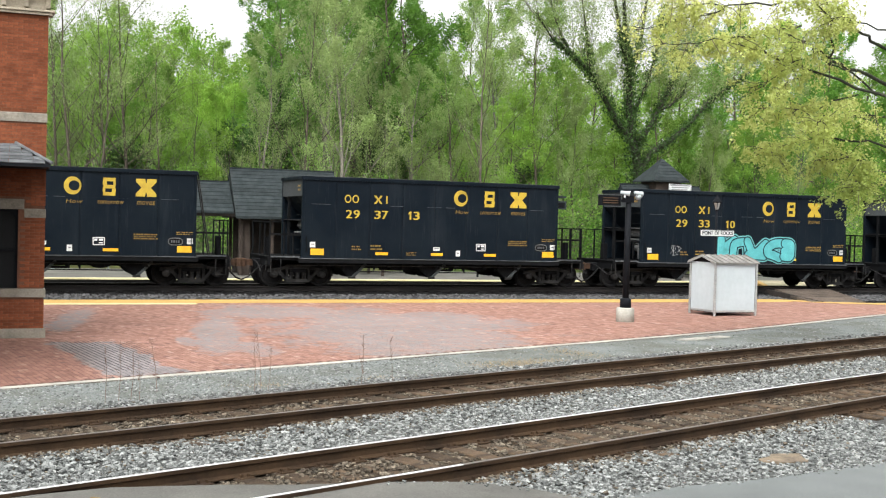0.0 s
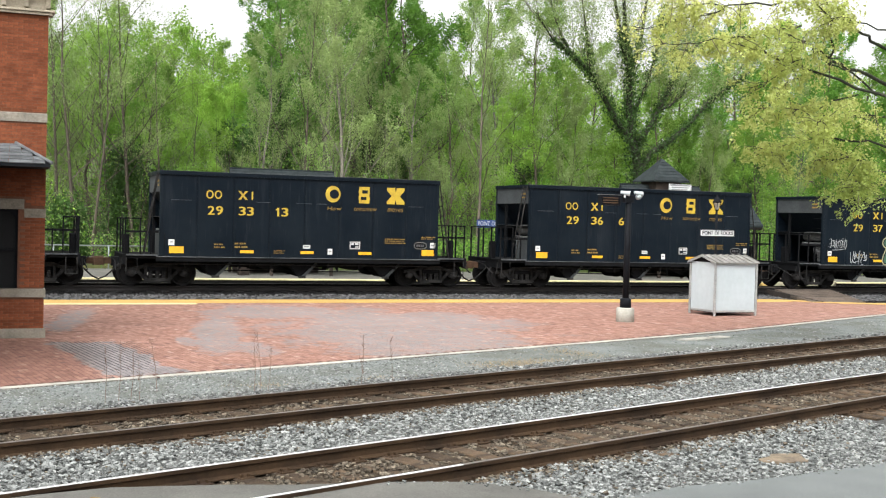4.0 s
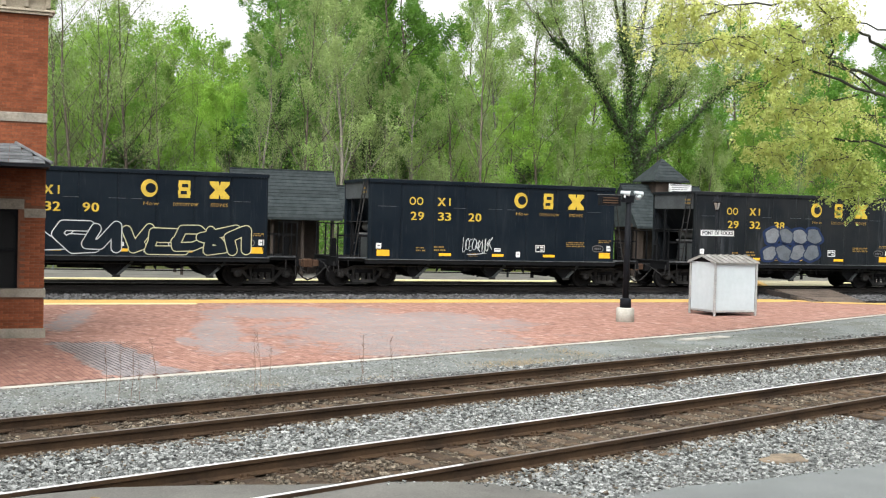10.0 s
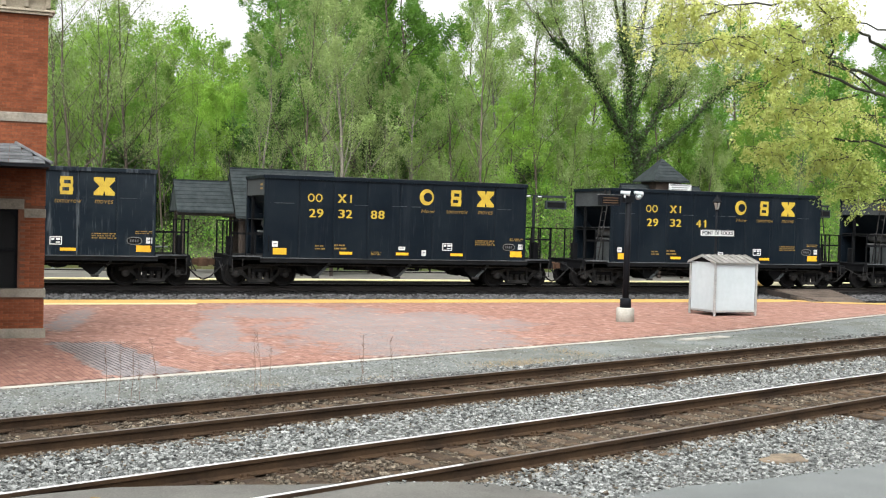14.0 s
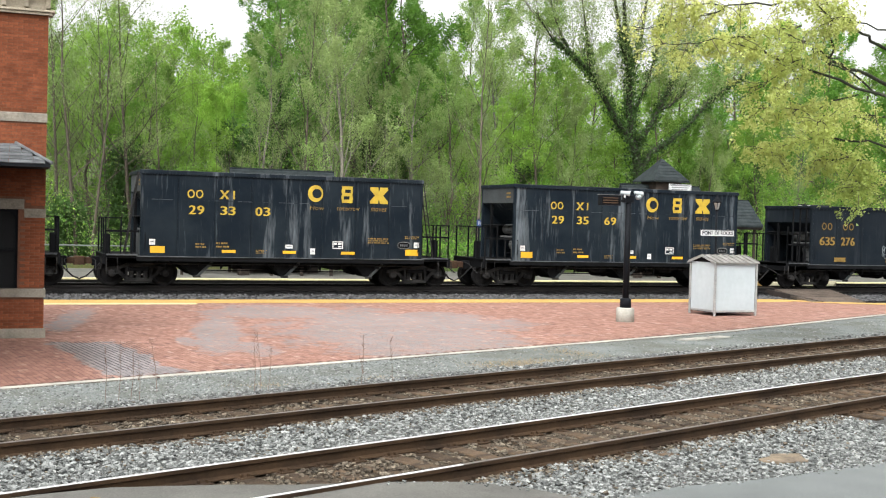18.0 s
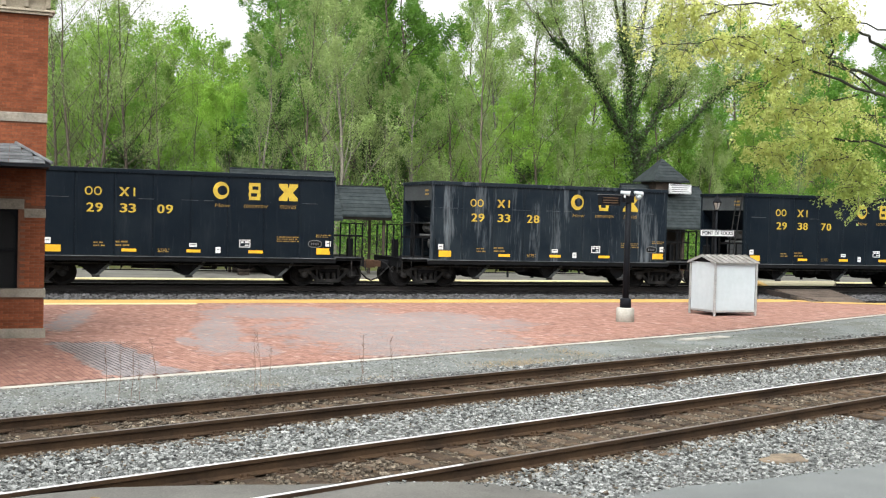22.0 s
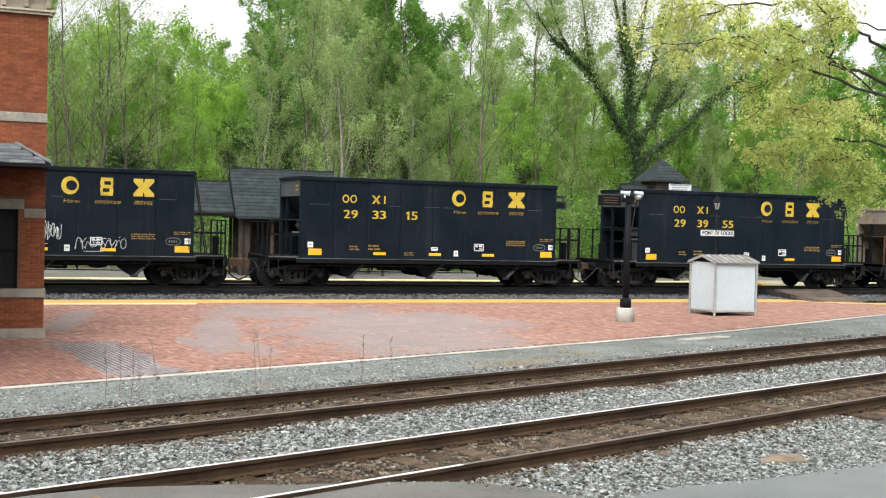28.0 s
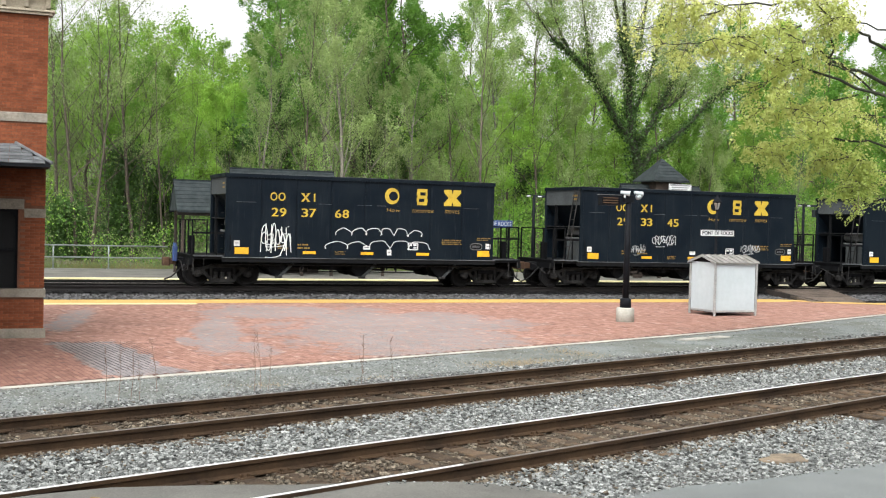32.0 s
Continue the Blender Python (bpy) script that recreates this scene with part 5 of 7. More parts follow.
def ivy_tree():
    """The big forked tree whose trunk and limbs are wrapped in dark ivy."""
    Y = 61.0
    tree = thing("tree", "large forked tree with ivy-wrapped dark trunk and sparse leaf", "tree", pose(36.1, Y, -0.3))
    wood, twigs, pts, rng, nr = Shape(), Shape(), [], random.Random(9), np.random.default_rng(9)
    # path, girth at its foot and tip, share of ivy
    arms = [([(0.1, 0, -0.5), (-0.05, 0, 2.5), (0.1, 0, 5.2), (0.05, 0, 6.4), (-0.35, 0, 7.9), (-0.7, 0, 9.6), (-0.72, 0, 11.3), (-0.85, 0, 12.7), (-1.1, 0.1, 14.8), (-1.3, 0.2, 18.5)], 0.38, 0.10, 1.0),
            ([(-0.55, 0, 8.0), (-1.6, -0.1, 9.1), (-2.2, -0.2, 9.9), (-2.9, -0.3, 10.9), (-3.8, -0.4, 12.0), (-5.2, -0.5, 12.9), (-6.3, -0.6, 13.6), (-7.4, -0.6, 15.0)], 0.22, 0.04, 0.8),
            ([(-3.7, -0.4, 11.9), (-3.8, -0.4, 13.0), (-4.0, -0.3, 14.5), (-4.4, -0.2, 17.2)], 0.13, 0.03, 0.5),
            ([(-4.6, -0.4, 12.4), (-5.6, -0.5, 13.7), (-6.2, -0.5, 15.0), (-6.7, -0.4, 17.0)], 0.08, 0.03, 0.2),
            ([(-0.9, 0, 12.5), (-1.5, 0.1, 14.7), (-2.0, 0.2, 17.5)], 0.18, 0.06, 0.7)]
    arms += [([(-0.7, 0.1, 11.8), (0.1, 0.2, 14.2), (0.6, 0.3, 17.5)], 0.18, 0.05, 0.7),
             ([(-0.6, 0.1, 9.0), (0.4, 0.2, 11.1), (1.2, 0.3, 13.2), (1.8, 0.4, 16.5)], 0.12, 0.03, 0.5),
             ([(-0.2, 0.1, 7.4), (1.1, 0.2, 9.2), (2.1, 0.3, 11.0), (3.0, 0.4, 12.5), (3.6, 0.5, 13.9), (4.3, 0.5, 16.5)], 0.17, 0.04, 0.8),
             ([(0.05, -0.1, 5.8), (0.8, -0.2, 7.3), (2.0, -0.3, 8.0), (3.4, -0.4, 9.2), (4.6, -0.5, 10.5), (5.8, -0.5, 11.4), (7.3, -0.5, 12.4)], 0.21, 0.04, 0.7),
             ([(1.4, 0.2, 9.9), (2.2, 0.1, 10.2), (3.1, 0.0, 11.0), (3.6, 0.0, 12.8)], 0.07, 0.02, 0.2)]
    ivy = []
    for path, r0, r1, wrap in arms:
        wood.tube(path, r0, 8, r1)
        n = len(path) - 1
        for i in range(n):
            a, b = Vector(path[i]), Vector(path[i + 1])
            r = r0 + (r1 - r0) * (i + 0.5) / n
            if a.z < 13.5:
                for k in range(int(1050 * wrap * (b - a).length * (r + 0.12))):
                    ivy.append(a.lerp(b, rng.random()) + Vector((rng.gauss(0, 1), rng.gauss(0, 1), rng.gauss(0, 0.5))) * (r * 0.85 + 0.09))
            for k in range(6):
                if a.z > 8.5:
                    q = a.lerp(b, rng.random())
                    go = (b - a).normalized() + Vector((rng.uniform(-0.8, 0.8), rng.uniform(-0.5, 0.5), 0.5))
                    limb(pts, twigs, q, go, rng.uniform(1.6, 3.6), 0.024, rng, 2, 0.45)
    part("trunk", wood, M_BARK_DARK, tree)
    part("branchwork", twigs, M_BARK, tree, "thin grey-brown twigs")["kind"] = "stuff"
    part("ivy", leaves("ivy", np.array([tuple(p) for p in ivy]), 0.15, L_IVY, nr, 0.42), L_IVY, tree, "dark green ivy")
    c = np.array([tuple(q) for q, _ in pts])
    i = nr.integers(0, len(c), 46000)
    part("crown", leaves("crown", c[i] + nr.normal(size=(46000, 3)) * 0.24, 0.10, L_BUD, nr), L_BUD, tree, "thin yellow-green young leaves")


ivy_tree()


def ivy_snag(bearing, depth, tall, wide, seed):
    """A stem smothered in ivy from the ground to its broken top."""
    rng, nr = random.Random(seed), np.random.default_rng(seed)
    x = ground_x(bearing, depth)
    snag = thing("ivy_covered_tree", "dead stem in dark ivy and vines, some added to darken shaded pockets", "tree", pose(x, depth, hill(x, depth)), "ivy-covered stems")
    wood, pts = Shape(), []
    for k in range(3):
        a = Vector((rng.uniform(-wide, wide) * 0.6, rng.uniform(-0.5, 0.5), -0.4))
        b = a + Vector((rng.uniform(-0.8, 0.8), rng.uniform(-0.4, 0.4), tall * rng.uniform(0.75, 1.0)))
        path = [a, a.lerp(b, 0.35) + Vector((rng.uniform(-0.3, 0.3), 0, 0)), a.lerp(b, 0.7) + Vector((rng.uniform(-0.3, 0.3), 0, 0)), b]
        wood.tube(path, 0.13, 6, 0.03)
        for i in range(3):
            for j in range(480):
                q = path[i].lerp(path[i + 1], rng.random())
                pts.append(q + Vector((rng.gauss(0, wide * 0.45), rng.gauss(0, 0.4), rng.gauss(0, 0.3))))
    part("trunk", wood, M_BARK_DARK, snag)
    part("ivy", leaves("ivy", np.array([tuple(p) for p in pts]), 0.2, L_IVY, nr, 0.4), L_IVY, snag, "dark ivy leaves")


# real ivy in places; several stems stand in for shade between the trees
for k, (bearing, depth, tall, wide) in enumerate(((0.085, 63, 3.6, 1.0), (0.137, 64, 6.6, 0.9), (0.265, 68, 9.0, 0.8), (0.325, 68, 11.5, 1.1), (0.42, 70, 10.5, 0.9), (0.445, 68, 8.5, 0.8), (0.70, 65, 5.5, 1.8), (0.175, 67, 5.0, 0.9), (0.60, 69, 6.5, 1.1), (0.775, 68, 7.0, 1.5), (0.835, 72, 9.0, 1.4))):
    ivy_snag(bearing, depth, tall, wide, 300 + k)


def build_undergrowth():
    nr = np.random.default_rng(31)
    n = 230000
    x, y = nr.uniform(-12, 80, n), 57.6 + 33 * nr.random(n) ** 1.6
    lump = np.sin(x * 0.9) * np.sin(y * 0.55 + x * 0.2) + np.sin(x * 0.37 + 2) * 0.8
    top = 1.5 + 1.9 * np.clip(lump + 0.8, 0, 2) + 0.06 * (y - 56)
    z = np.array([hill(a, b) for a, b in zip(x, y)]) + nr.random(n) ** 0.8 * top
    share = nr.choice(4, n, p=[0.50, 0.10, 0.16, 0.24])
    thin = (x < 10.5) & (y < 75)          # scrub with few leaves beside the clearing
    share = np.where(thin, nr.choice(4, n, p=[0.22, 0.22, 0.46, 0.10]), share)
    keep = ~thin | (nr.random(n) < 0.5)
    x, y, z, share = x[keep], y[keep], z[keep], share[keep]
    for k, (name, mat, size) in enumerate((("undergrowth", L_DEEP, 0.125), ("undergrowth_dark", L_IVY, 0.12), ("undergrowth_buds", L_BUD, 0.10), ("undergrowth_fresh", L_SPRING, 0.125))):
        s = np.flatnonzero(share == k)
        tagged(new(name, leaves(name, np.stack([x, y, z], 1)[s], size, mat, nr, 0.34)), "tangled green bushes and brambles under the trees", "undergrowth", kind="stuff")
    # thin leaning stems and vines
    rng = random.Random(12)
    sh = Shape()
    for k in range(640):
        px, py = rng.uniform(-6, 66), rng.uniform(60, 73)
        h = rng.uniform(3, 8) if px > 22 else rng.uniform(4, 10.5)
        a = Vector((px, py, hill(px, py) - 0.2))
        b = a + Vector((rng.gauss(0, 0.9), rng.gauss(0, 0.5), h))
        sh.tube([a, a.lerp(b, 0.3) + Vector((rng.gauss(0, 0.25), 0, 0)), a.lerp(b, 0.65) + Vector((rng.gauss(0, 0.4), 0, 0)), b], rng.uniform(0.010, 0.028), 3, 0.004)
    tagged(new("saplings", sh.mesh("saplings", M_BARK)), "thin grey sapling stems and vines", "saplings", kind="stuff")


build_undergrowth()


def build_tall_grass():
    """Half-dry grass and weeds along the fence behind the far platform."""
    nr = np.random.default_rng(19)
    n = 9000
    x, y, a, h = nr.uniform(-3, 48, n), nr.uniform(56.7, 58.2, n), nr.uniform(0, 6.28, n), nr.uniform(0.15, 0.75, n)
    z = -0.42
    base = np.stack([x, y, np.full(n, z)], 1)
    tip = np.stack([x + 0.2 * np.cos(a), y + 0.1 * np.sin(a), z + h], 1)
    side = np.stack([np.full(n, 0.014), np.zeros(n), np.zeros(n)], 1)
    me = raw_mesh("tall_grass", np.stack([base - side, base + side, tip], 1).reshape(-1, 3), np.arange(3 * n).reshape(n, 3), L_GRASS)
    tagged(new("tall_grass", me), "half-dry tall grass along the fence", "grass", kind="stuff")


build_tall_grass()


def build_distant_woods():
    """The farther crowns along the ridge, too far off to tell one from another."""
    nr = np.random.default_rng(55)
    n = 125000
    b, y = nr.uniform(-0.12, 1.15, n), nr.uniform(104, 122, n)
    x = np.array([ground_x(q, d) for q, d in zip(b, y)])
    ridge = np.interp(b, [-0.2, 0.05, 0.15, 0.23, 0.28, 0.30, 0.43, 0.475, 0.55, 0.64, 0.75, 0.9, 1.2], [0.17, 0.155, 0.165, 0.155, 0.135, 0.20, 0.20, 0.13, 0.135, 0.125, 0.14, 0.14, 0.15])
    ridge += 0.008 * np.sin(b * 70) + 0.006 * np.sin(b * 161 + 1)
    base = np.array([hill(a, d) for a, d in zip(x, y)])
    top = 2.6 + ridge * (x * 0.3595 + y * 0.9328) + nr.normal(size=n) * 0.55 - 1.6 * nr.random(n) ** 3
    z = base + (top - base) * nr.random(n) ** 0.8
    me = leaves("distant_woods", np.stack([x, y, z], 1), 0.26, L_SPRING, nr, 0.45)
    tagged(new("distant_woods", me), "hazy green woods along the ridge", "woods", kind="stuff")


build_distant_woods()


def maple():
    """A near tree, standing out of view, whose flowering boughs hang into the view."""
    tree = thing("maple_tree", "maple with yellow-green flower clusters on drooping boughs", "tree", pose(25.8, 23.0, -0.4))
    wood, twigs, rng, nr = Shape(), Shape(), random.Random(2), np.random.default_rng(2)
    pts = []
    wood.tube([(0, 0, -0.3), (0.1, 0, 2.2), (0.0, 0, 4.5), (0.2, 0.1, 7.5), (0.3, 0.2, 11)], 0.24, 10, 0.1)
    # each bough: (x, z) along it from the trunk outwards, its girth, how leafy, where along it the leaves begin
    boughs = [([(0.1, 5.2), (-5.5, 6.95), (-6.7, 7.2), (-7.8, 7.95), (-8.6, 8.5)], 0.060, 0.8, 0.60), ([(-7.7, 7.9), (-9.4, 7.5), (-10.8, 7.2), (-12.0, 7.1)], 0.026, 1.0, 0.0),
              ([(0.1, 4.8), (-5.5, 6.2), (-7.5, 6.74), (-8.7, 7.0), (-10.0, 7.2), (-11.0, 7.1)], 0.050, 0.95, 0.48), ([(-5.4, 6.4), (-6.5, 6.95), (-7.1, 7.2)], 0.030, 0.5, 0.2),
              ([(0.1, 6.0), (-5.6, 7.6), (-6.8, 7.85), (-7.4, 8.1), (-7.8, 8.8)], 0.050, 0.5, 0.5), ([(0.1, 6.4), (-5.6, 7.85), (-6.3, 8.1), (-6.8, 8.6)], 0.035, 0.4, 0.55)]
    boughs += [([(-7.5, 6.74), (-8.6, 6.4), (-9.1, 6.0), (-9.4, 5.6)], 0.022, 1.1, 0.1), ([(0.1, 3.6), (-5.5, 5.1), (-7.0, 5.25), (-7.8, 5.2), (-8.4, 4.95), (-8.7, 4.8)], 0.036, 1.15, 0.45),
               ([(0.1, 3.4), (-5.5, 4.65), (-6.3, 4.7), (-7.2, 4.65)], 0.030, 1.3, 0.50), ([(0.1, 3.1), (-5.4, 4.2), (-5.9, 4.2), (-6.3, 4.05)], 0.026, 1.3, 0.55),
               ([(-8.3, 8.4), (-9.6, 8.3), (-10.9, 8.1), (-12.1, 8.15)], 0.026, 1.1, 0.0), ([(-9.9, 8.2), (-11.0, 7.75), (-12.2, 7.5)], 0.020, 1.1, 0.0),
               ([(-8.1, 7.7), (-8.5, 7.0), (-9.0, 6.4), (-9.5, 6.2)], 0.020, 0.9, 0.1), ([(-6.0, 6.4), (-7.0, 6.0), (-8.0, 5.8), (-8.7, 5.7)], 0.020, 1.1, 0.1), ([(-6.6, 7.2), (-7.6, 7.3), (-8.5, 7.35), (-9.2, 7.6)], 0.020, 0.9, 0.2), ([(0.1, 4.4), (-5.2, 5.7), (-6.2, 5.8), (-7.2, 5.6), (-8.0, 5.5)], 0.03, 1.0, 0.45)]
    for line, girth, leafy, begin in boughs:
        path = [Vector((x, rng.uniform(-1.2, 0.3) if i else 0.0, z)) for i, (x, z) in enumerate(line)]
        fine, n = [], len(path) - 1
        for i in range(n):
            for k in range(4):
                fine.append(path[i].lerp(path[i + 1], k / 4) + Vector((rng.gauss(0, 0.03), rng.gauss(0, 0.05), rng.gauss(0, 0.035))))
        fine.append(path[-1])
        wood.tube(fine, girth, 6, 0.008)
        length = sum((b - a).length for a, b in zip(fine, fine[1:]))
        for k in range(int(length * (1 - begin) * 7.0 * leafy)):
            t = begin + (1 - begin) * rng.random()
            i = min(len(fine) - 2, int(t * (len(fine) - 1)))
            q = fine[i].lerp(fine[i + 1], rng.random())
            go = Vector((rng.uniform(-1.0, 0.45), rng.uniform(-0.9, 0.9), rng.uniform(-0.65, 0.55))).normalized()
            ln = rng.uniform(0.25, 0.85)
            e = q + go * ln + Vector((0, 0, -0.2 * ln))
            twigs.tube([q, q.lerp(e, 0.5) + Vector((0, 0, 0.05)), e], 0.010, 4, 0.004)
            for j in range(3):
                pts.append(q.lerp(e, 0.35 + 0.325 * j) + Vector((rng.gauss(0, 0.05), rng.gauss(0, 0.05), rng.gauss(-0.06, 0.04))))
    part("trunk", wood, M_BARK_DARK, tree)
    part("branchwork", twigs, M_BARK, tree, "thin brown twigs")["kind"] = "stuff"
    c = np.array([tuple(p) for p in pts])
    per = 26
    cl = np.repeat(c, per, 0) + nr.normal(size=(len(c) * per, 3)) * (np.array([0.065, 0.065, 0.075]) * nr.uniform(0.6, 1.6, (len(c), 1)).repeat(per, 0))
    part("crown", leaves("crown", cl, 0.066, L_MAPLE, nr, 0.40), L_MAPLE, tree, "yellow-green flower clusters and young leaves")


maple()


def weeds():
    rng = random.Random(6)
    for k, (x, y, h) in enumerate(((1.46, 17.75, 0.85), (1.66, 17.8, 0.95), (1.86, 18.0, 0.75), (1.98, 17.9, 0.62), (2.35, 18.75, 0.82), (3.86, 18.4, 0.86), (3.99, 18.5, 0.98), (4.08, 18.4, 0.7), (5.8, 18.8, 0.9), (6.5, 19.2, 0.72), (5.85, 18.7, 0.5))):
        w = thing("dry_weed", "tall thin dry brown weed in gravel", "weed", pose(x, y, -0.32), "dry weeds")
        sh, top = Shape(), Vector((rng.uniform(-0.12, 0.03), rng.uniform(-0.06, 0.06), h))
        sh.tube([(0, 0, -0.02), tuple(top * 0.5 + Vector((0.02, 0, 0))), tuple(top)], 0.0045, 5, 0.002)
        part("stem", sh, M_WEED, w)
        tw = Shape()
        for j in range(9):
            q = top * rng.uniform(0.45, 1.0)
            tw.tube([tuple(q), tuple(q + Vector((rng.gauss(0, 0.05), rng.gauss(0, 0.05), rng.uniform(0.03, 0.12))))], 0.003, 3, 0.002)
        part("twigs", tw, M_WEED, w)
    nr = np.random.default_rng(4)
    spots = np.array([(9.6, 20.9, 0.55, 0.30), (10.3, 21.3, 0.5, 0.25), (11.9, 22.6, 0.35, 0.5), (6.4, 19.6, 0.3, 0.12), (4.1, 19.1, 0.3, 0.12)])
    pick = nr.choice(5, 2600, p=[0.4, 0.25, 0.23, 0.06, 0.06])
    x, y = spots[pick, 0] + nr.normal(size=2600) * spots[pick, 2], spots[pick, 1] + nr.normal(size=2600) * spots[pick, 3]
    n = len(x)
    a = nr.uniform(0, 6.28, n)
    tip = np.stack([x + 0.08 * np.cos(a), y + 0.08 * np.sin(a), -0.315 + nr.uniform(0.01, 0.045, n)], 1)
    base = np.stack([x, y, np.full(n, -0.325)], 1)
    side = np.stack([-np.sin(a), np.cos(a), np.zeros(n)], 1) * 0.006
    v = np.stack([base - side, base + side, tip], 1).reshape(-1, 3)
    patch = Shape().prism([(uv(12.54 + 0.36 * math.cos(t) * (1 + 0.25 * math.sin(3 * t)), 7.80 + 0.22 * math.sin(t) * (1 + 0.2 * math.cos(5 * t))))[:2] for t in np.linspace(0, 6.28, 19)[:-1]], "z", -0.3, -0.262)
    setting("earth_patch", patch, M_EARTH, "small patch of tan earth in ballast", "earth")
    tagged(new("dead_grass", raw_mesh("dead_grass", v, np.arange(3 * n).reshape(n, 3), M_STRAW)), "tufts of dead straw-coloured grass in gravel", "grass", kind="stuff")


weeds()


# ---- the coal train ----
# A car's own space: x along the train from the middle of its body, y from the track's centre line, z from the rail head.
HB, SIDE, TOP, SILL = 5.078, 1.60, 3.98, 1.062      # half body length, half width, top and bottom of the side
PITCH = 13.899                                      # from car to car
FACE = -SIDE - 0.002


def make_truck(car, x):
    """A two-axle truck: bolster, side frames, springs and turning wheel sets."""
    truck = part("truck", Shape().box(-0.2, 0.2, -0.95, 0.95, 0.42, 0.72, 0.02), M_UNDER, car, "dusty cast steel truck")
    truck.location = (x, 0, 0)
    for y in (-0.985, 0.985):
        s = Shape()
        yo, yi = y - 0.07, y + 0.07
        s.prism([(-1.10, 0.52), (-1.08, 0.64), (-0.62, 0.70), (-0.38, 0.80), (0.38, 0.80), (0.62, 0.70), (1.08, 0.64), (1.10, 0.52), (0.72, 0.56), (0.40, 0.66), (-0.40, 0.66), (-0.72, 0.56)], "y", yo, yi)
        s.prism([(-0.78, 0.56), (-0.66, 0.60), (-0.36, 0.28), (0.36, 0.28), (0.66, 0.60), (0.78, 0.56), (0.42, 0.17), (-0.42, 0.17)], "y", yo, yi)
        for sx in (-1, 1):
            s.prism([(sx * 0.36, 0.26), (sx * 0.45, 0.30), (sx * 0.45, 0.70), (sx * 0.36, 0.70)], "y", yo, yi)
            s.prism([(sx * 0.73, 0.40), (sx * 0.80, 0.36), (sx * 0.80, 0.56), (sx * 0.70, 0.58)], "y", yo, yi)
        side = part("side_frame", s, M_TRUCK, truck, "dusty grey side frame")
        springs = Shape()
        for q in (-0.24, 0.0, 0.24):
            for k in range(4):
                springs.lathe([(0.28 + k * 0.06, 0.075), (0.31 + k * 0.06, 0.085), (0.335 + k * 0.06, 0.075)], "z", (q, y, 0), 8)
        part("suspension", springs, M_TRUCK, side)
        part("bolster_end", Shape().box(-0.33, 0.33, y - 0.09, y + 0.09, 0.53, 0.655, 0.015), M_UNDER, side)
        for q in (-0.889, 0.889):
            sgn = -1 if y < 0 else 1
            part("bearing_cap", Shape().lathe([(sgn * 0.0, 0.13), (sgn * 0.16, 0.13), (sgn * 0.19, 0.10), (sgn * 0.20, 0.0)], "y", (q, y, 0.457), 14), M_TRUCK, side, "round roller bearing cap", True)
    for q in (-0.889, 0.889):
        w = Shape()
        w.tube([(0, -1.05, 0), (0, 1.05, 0)], 0.075, 10)
        for sgn in (-1, 1):
            y0 = sgn * 0.7525
            w.lathe([(y0 + sgn * 0.07, 0.0), (y0 + sgn * 0.07, 0.12), (y0 + sgn * 0.02, 0.15), (y0, 0.34), (y0 + sgn * 0.055, 0.38), (y0 + sgn * 0.055, 0.452), (y0 - sgn * 0.035, 0.457), (y0 - sgn * 0.05, 0.482), (y0 - sgn * 0.075, 0.47), (y0 - sgn * 0.075, 0.36), (y0 - sgn * 0.03, 0.33), (y0 - sgn * 0.03, 0.1), (y0 - sgn * 0.03, 0.0)], "y", (0, 0, 0), 22)
        ws = part("wheel_set", w, M_WHEEL, truck, "rusty steel wheels on an axle")
        ws.location = (q, 0, 0.457)
    return truck


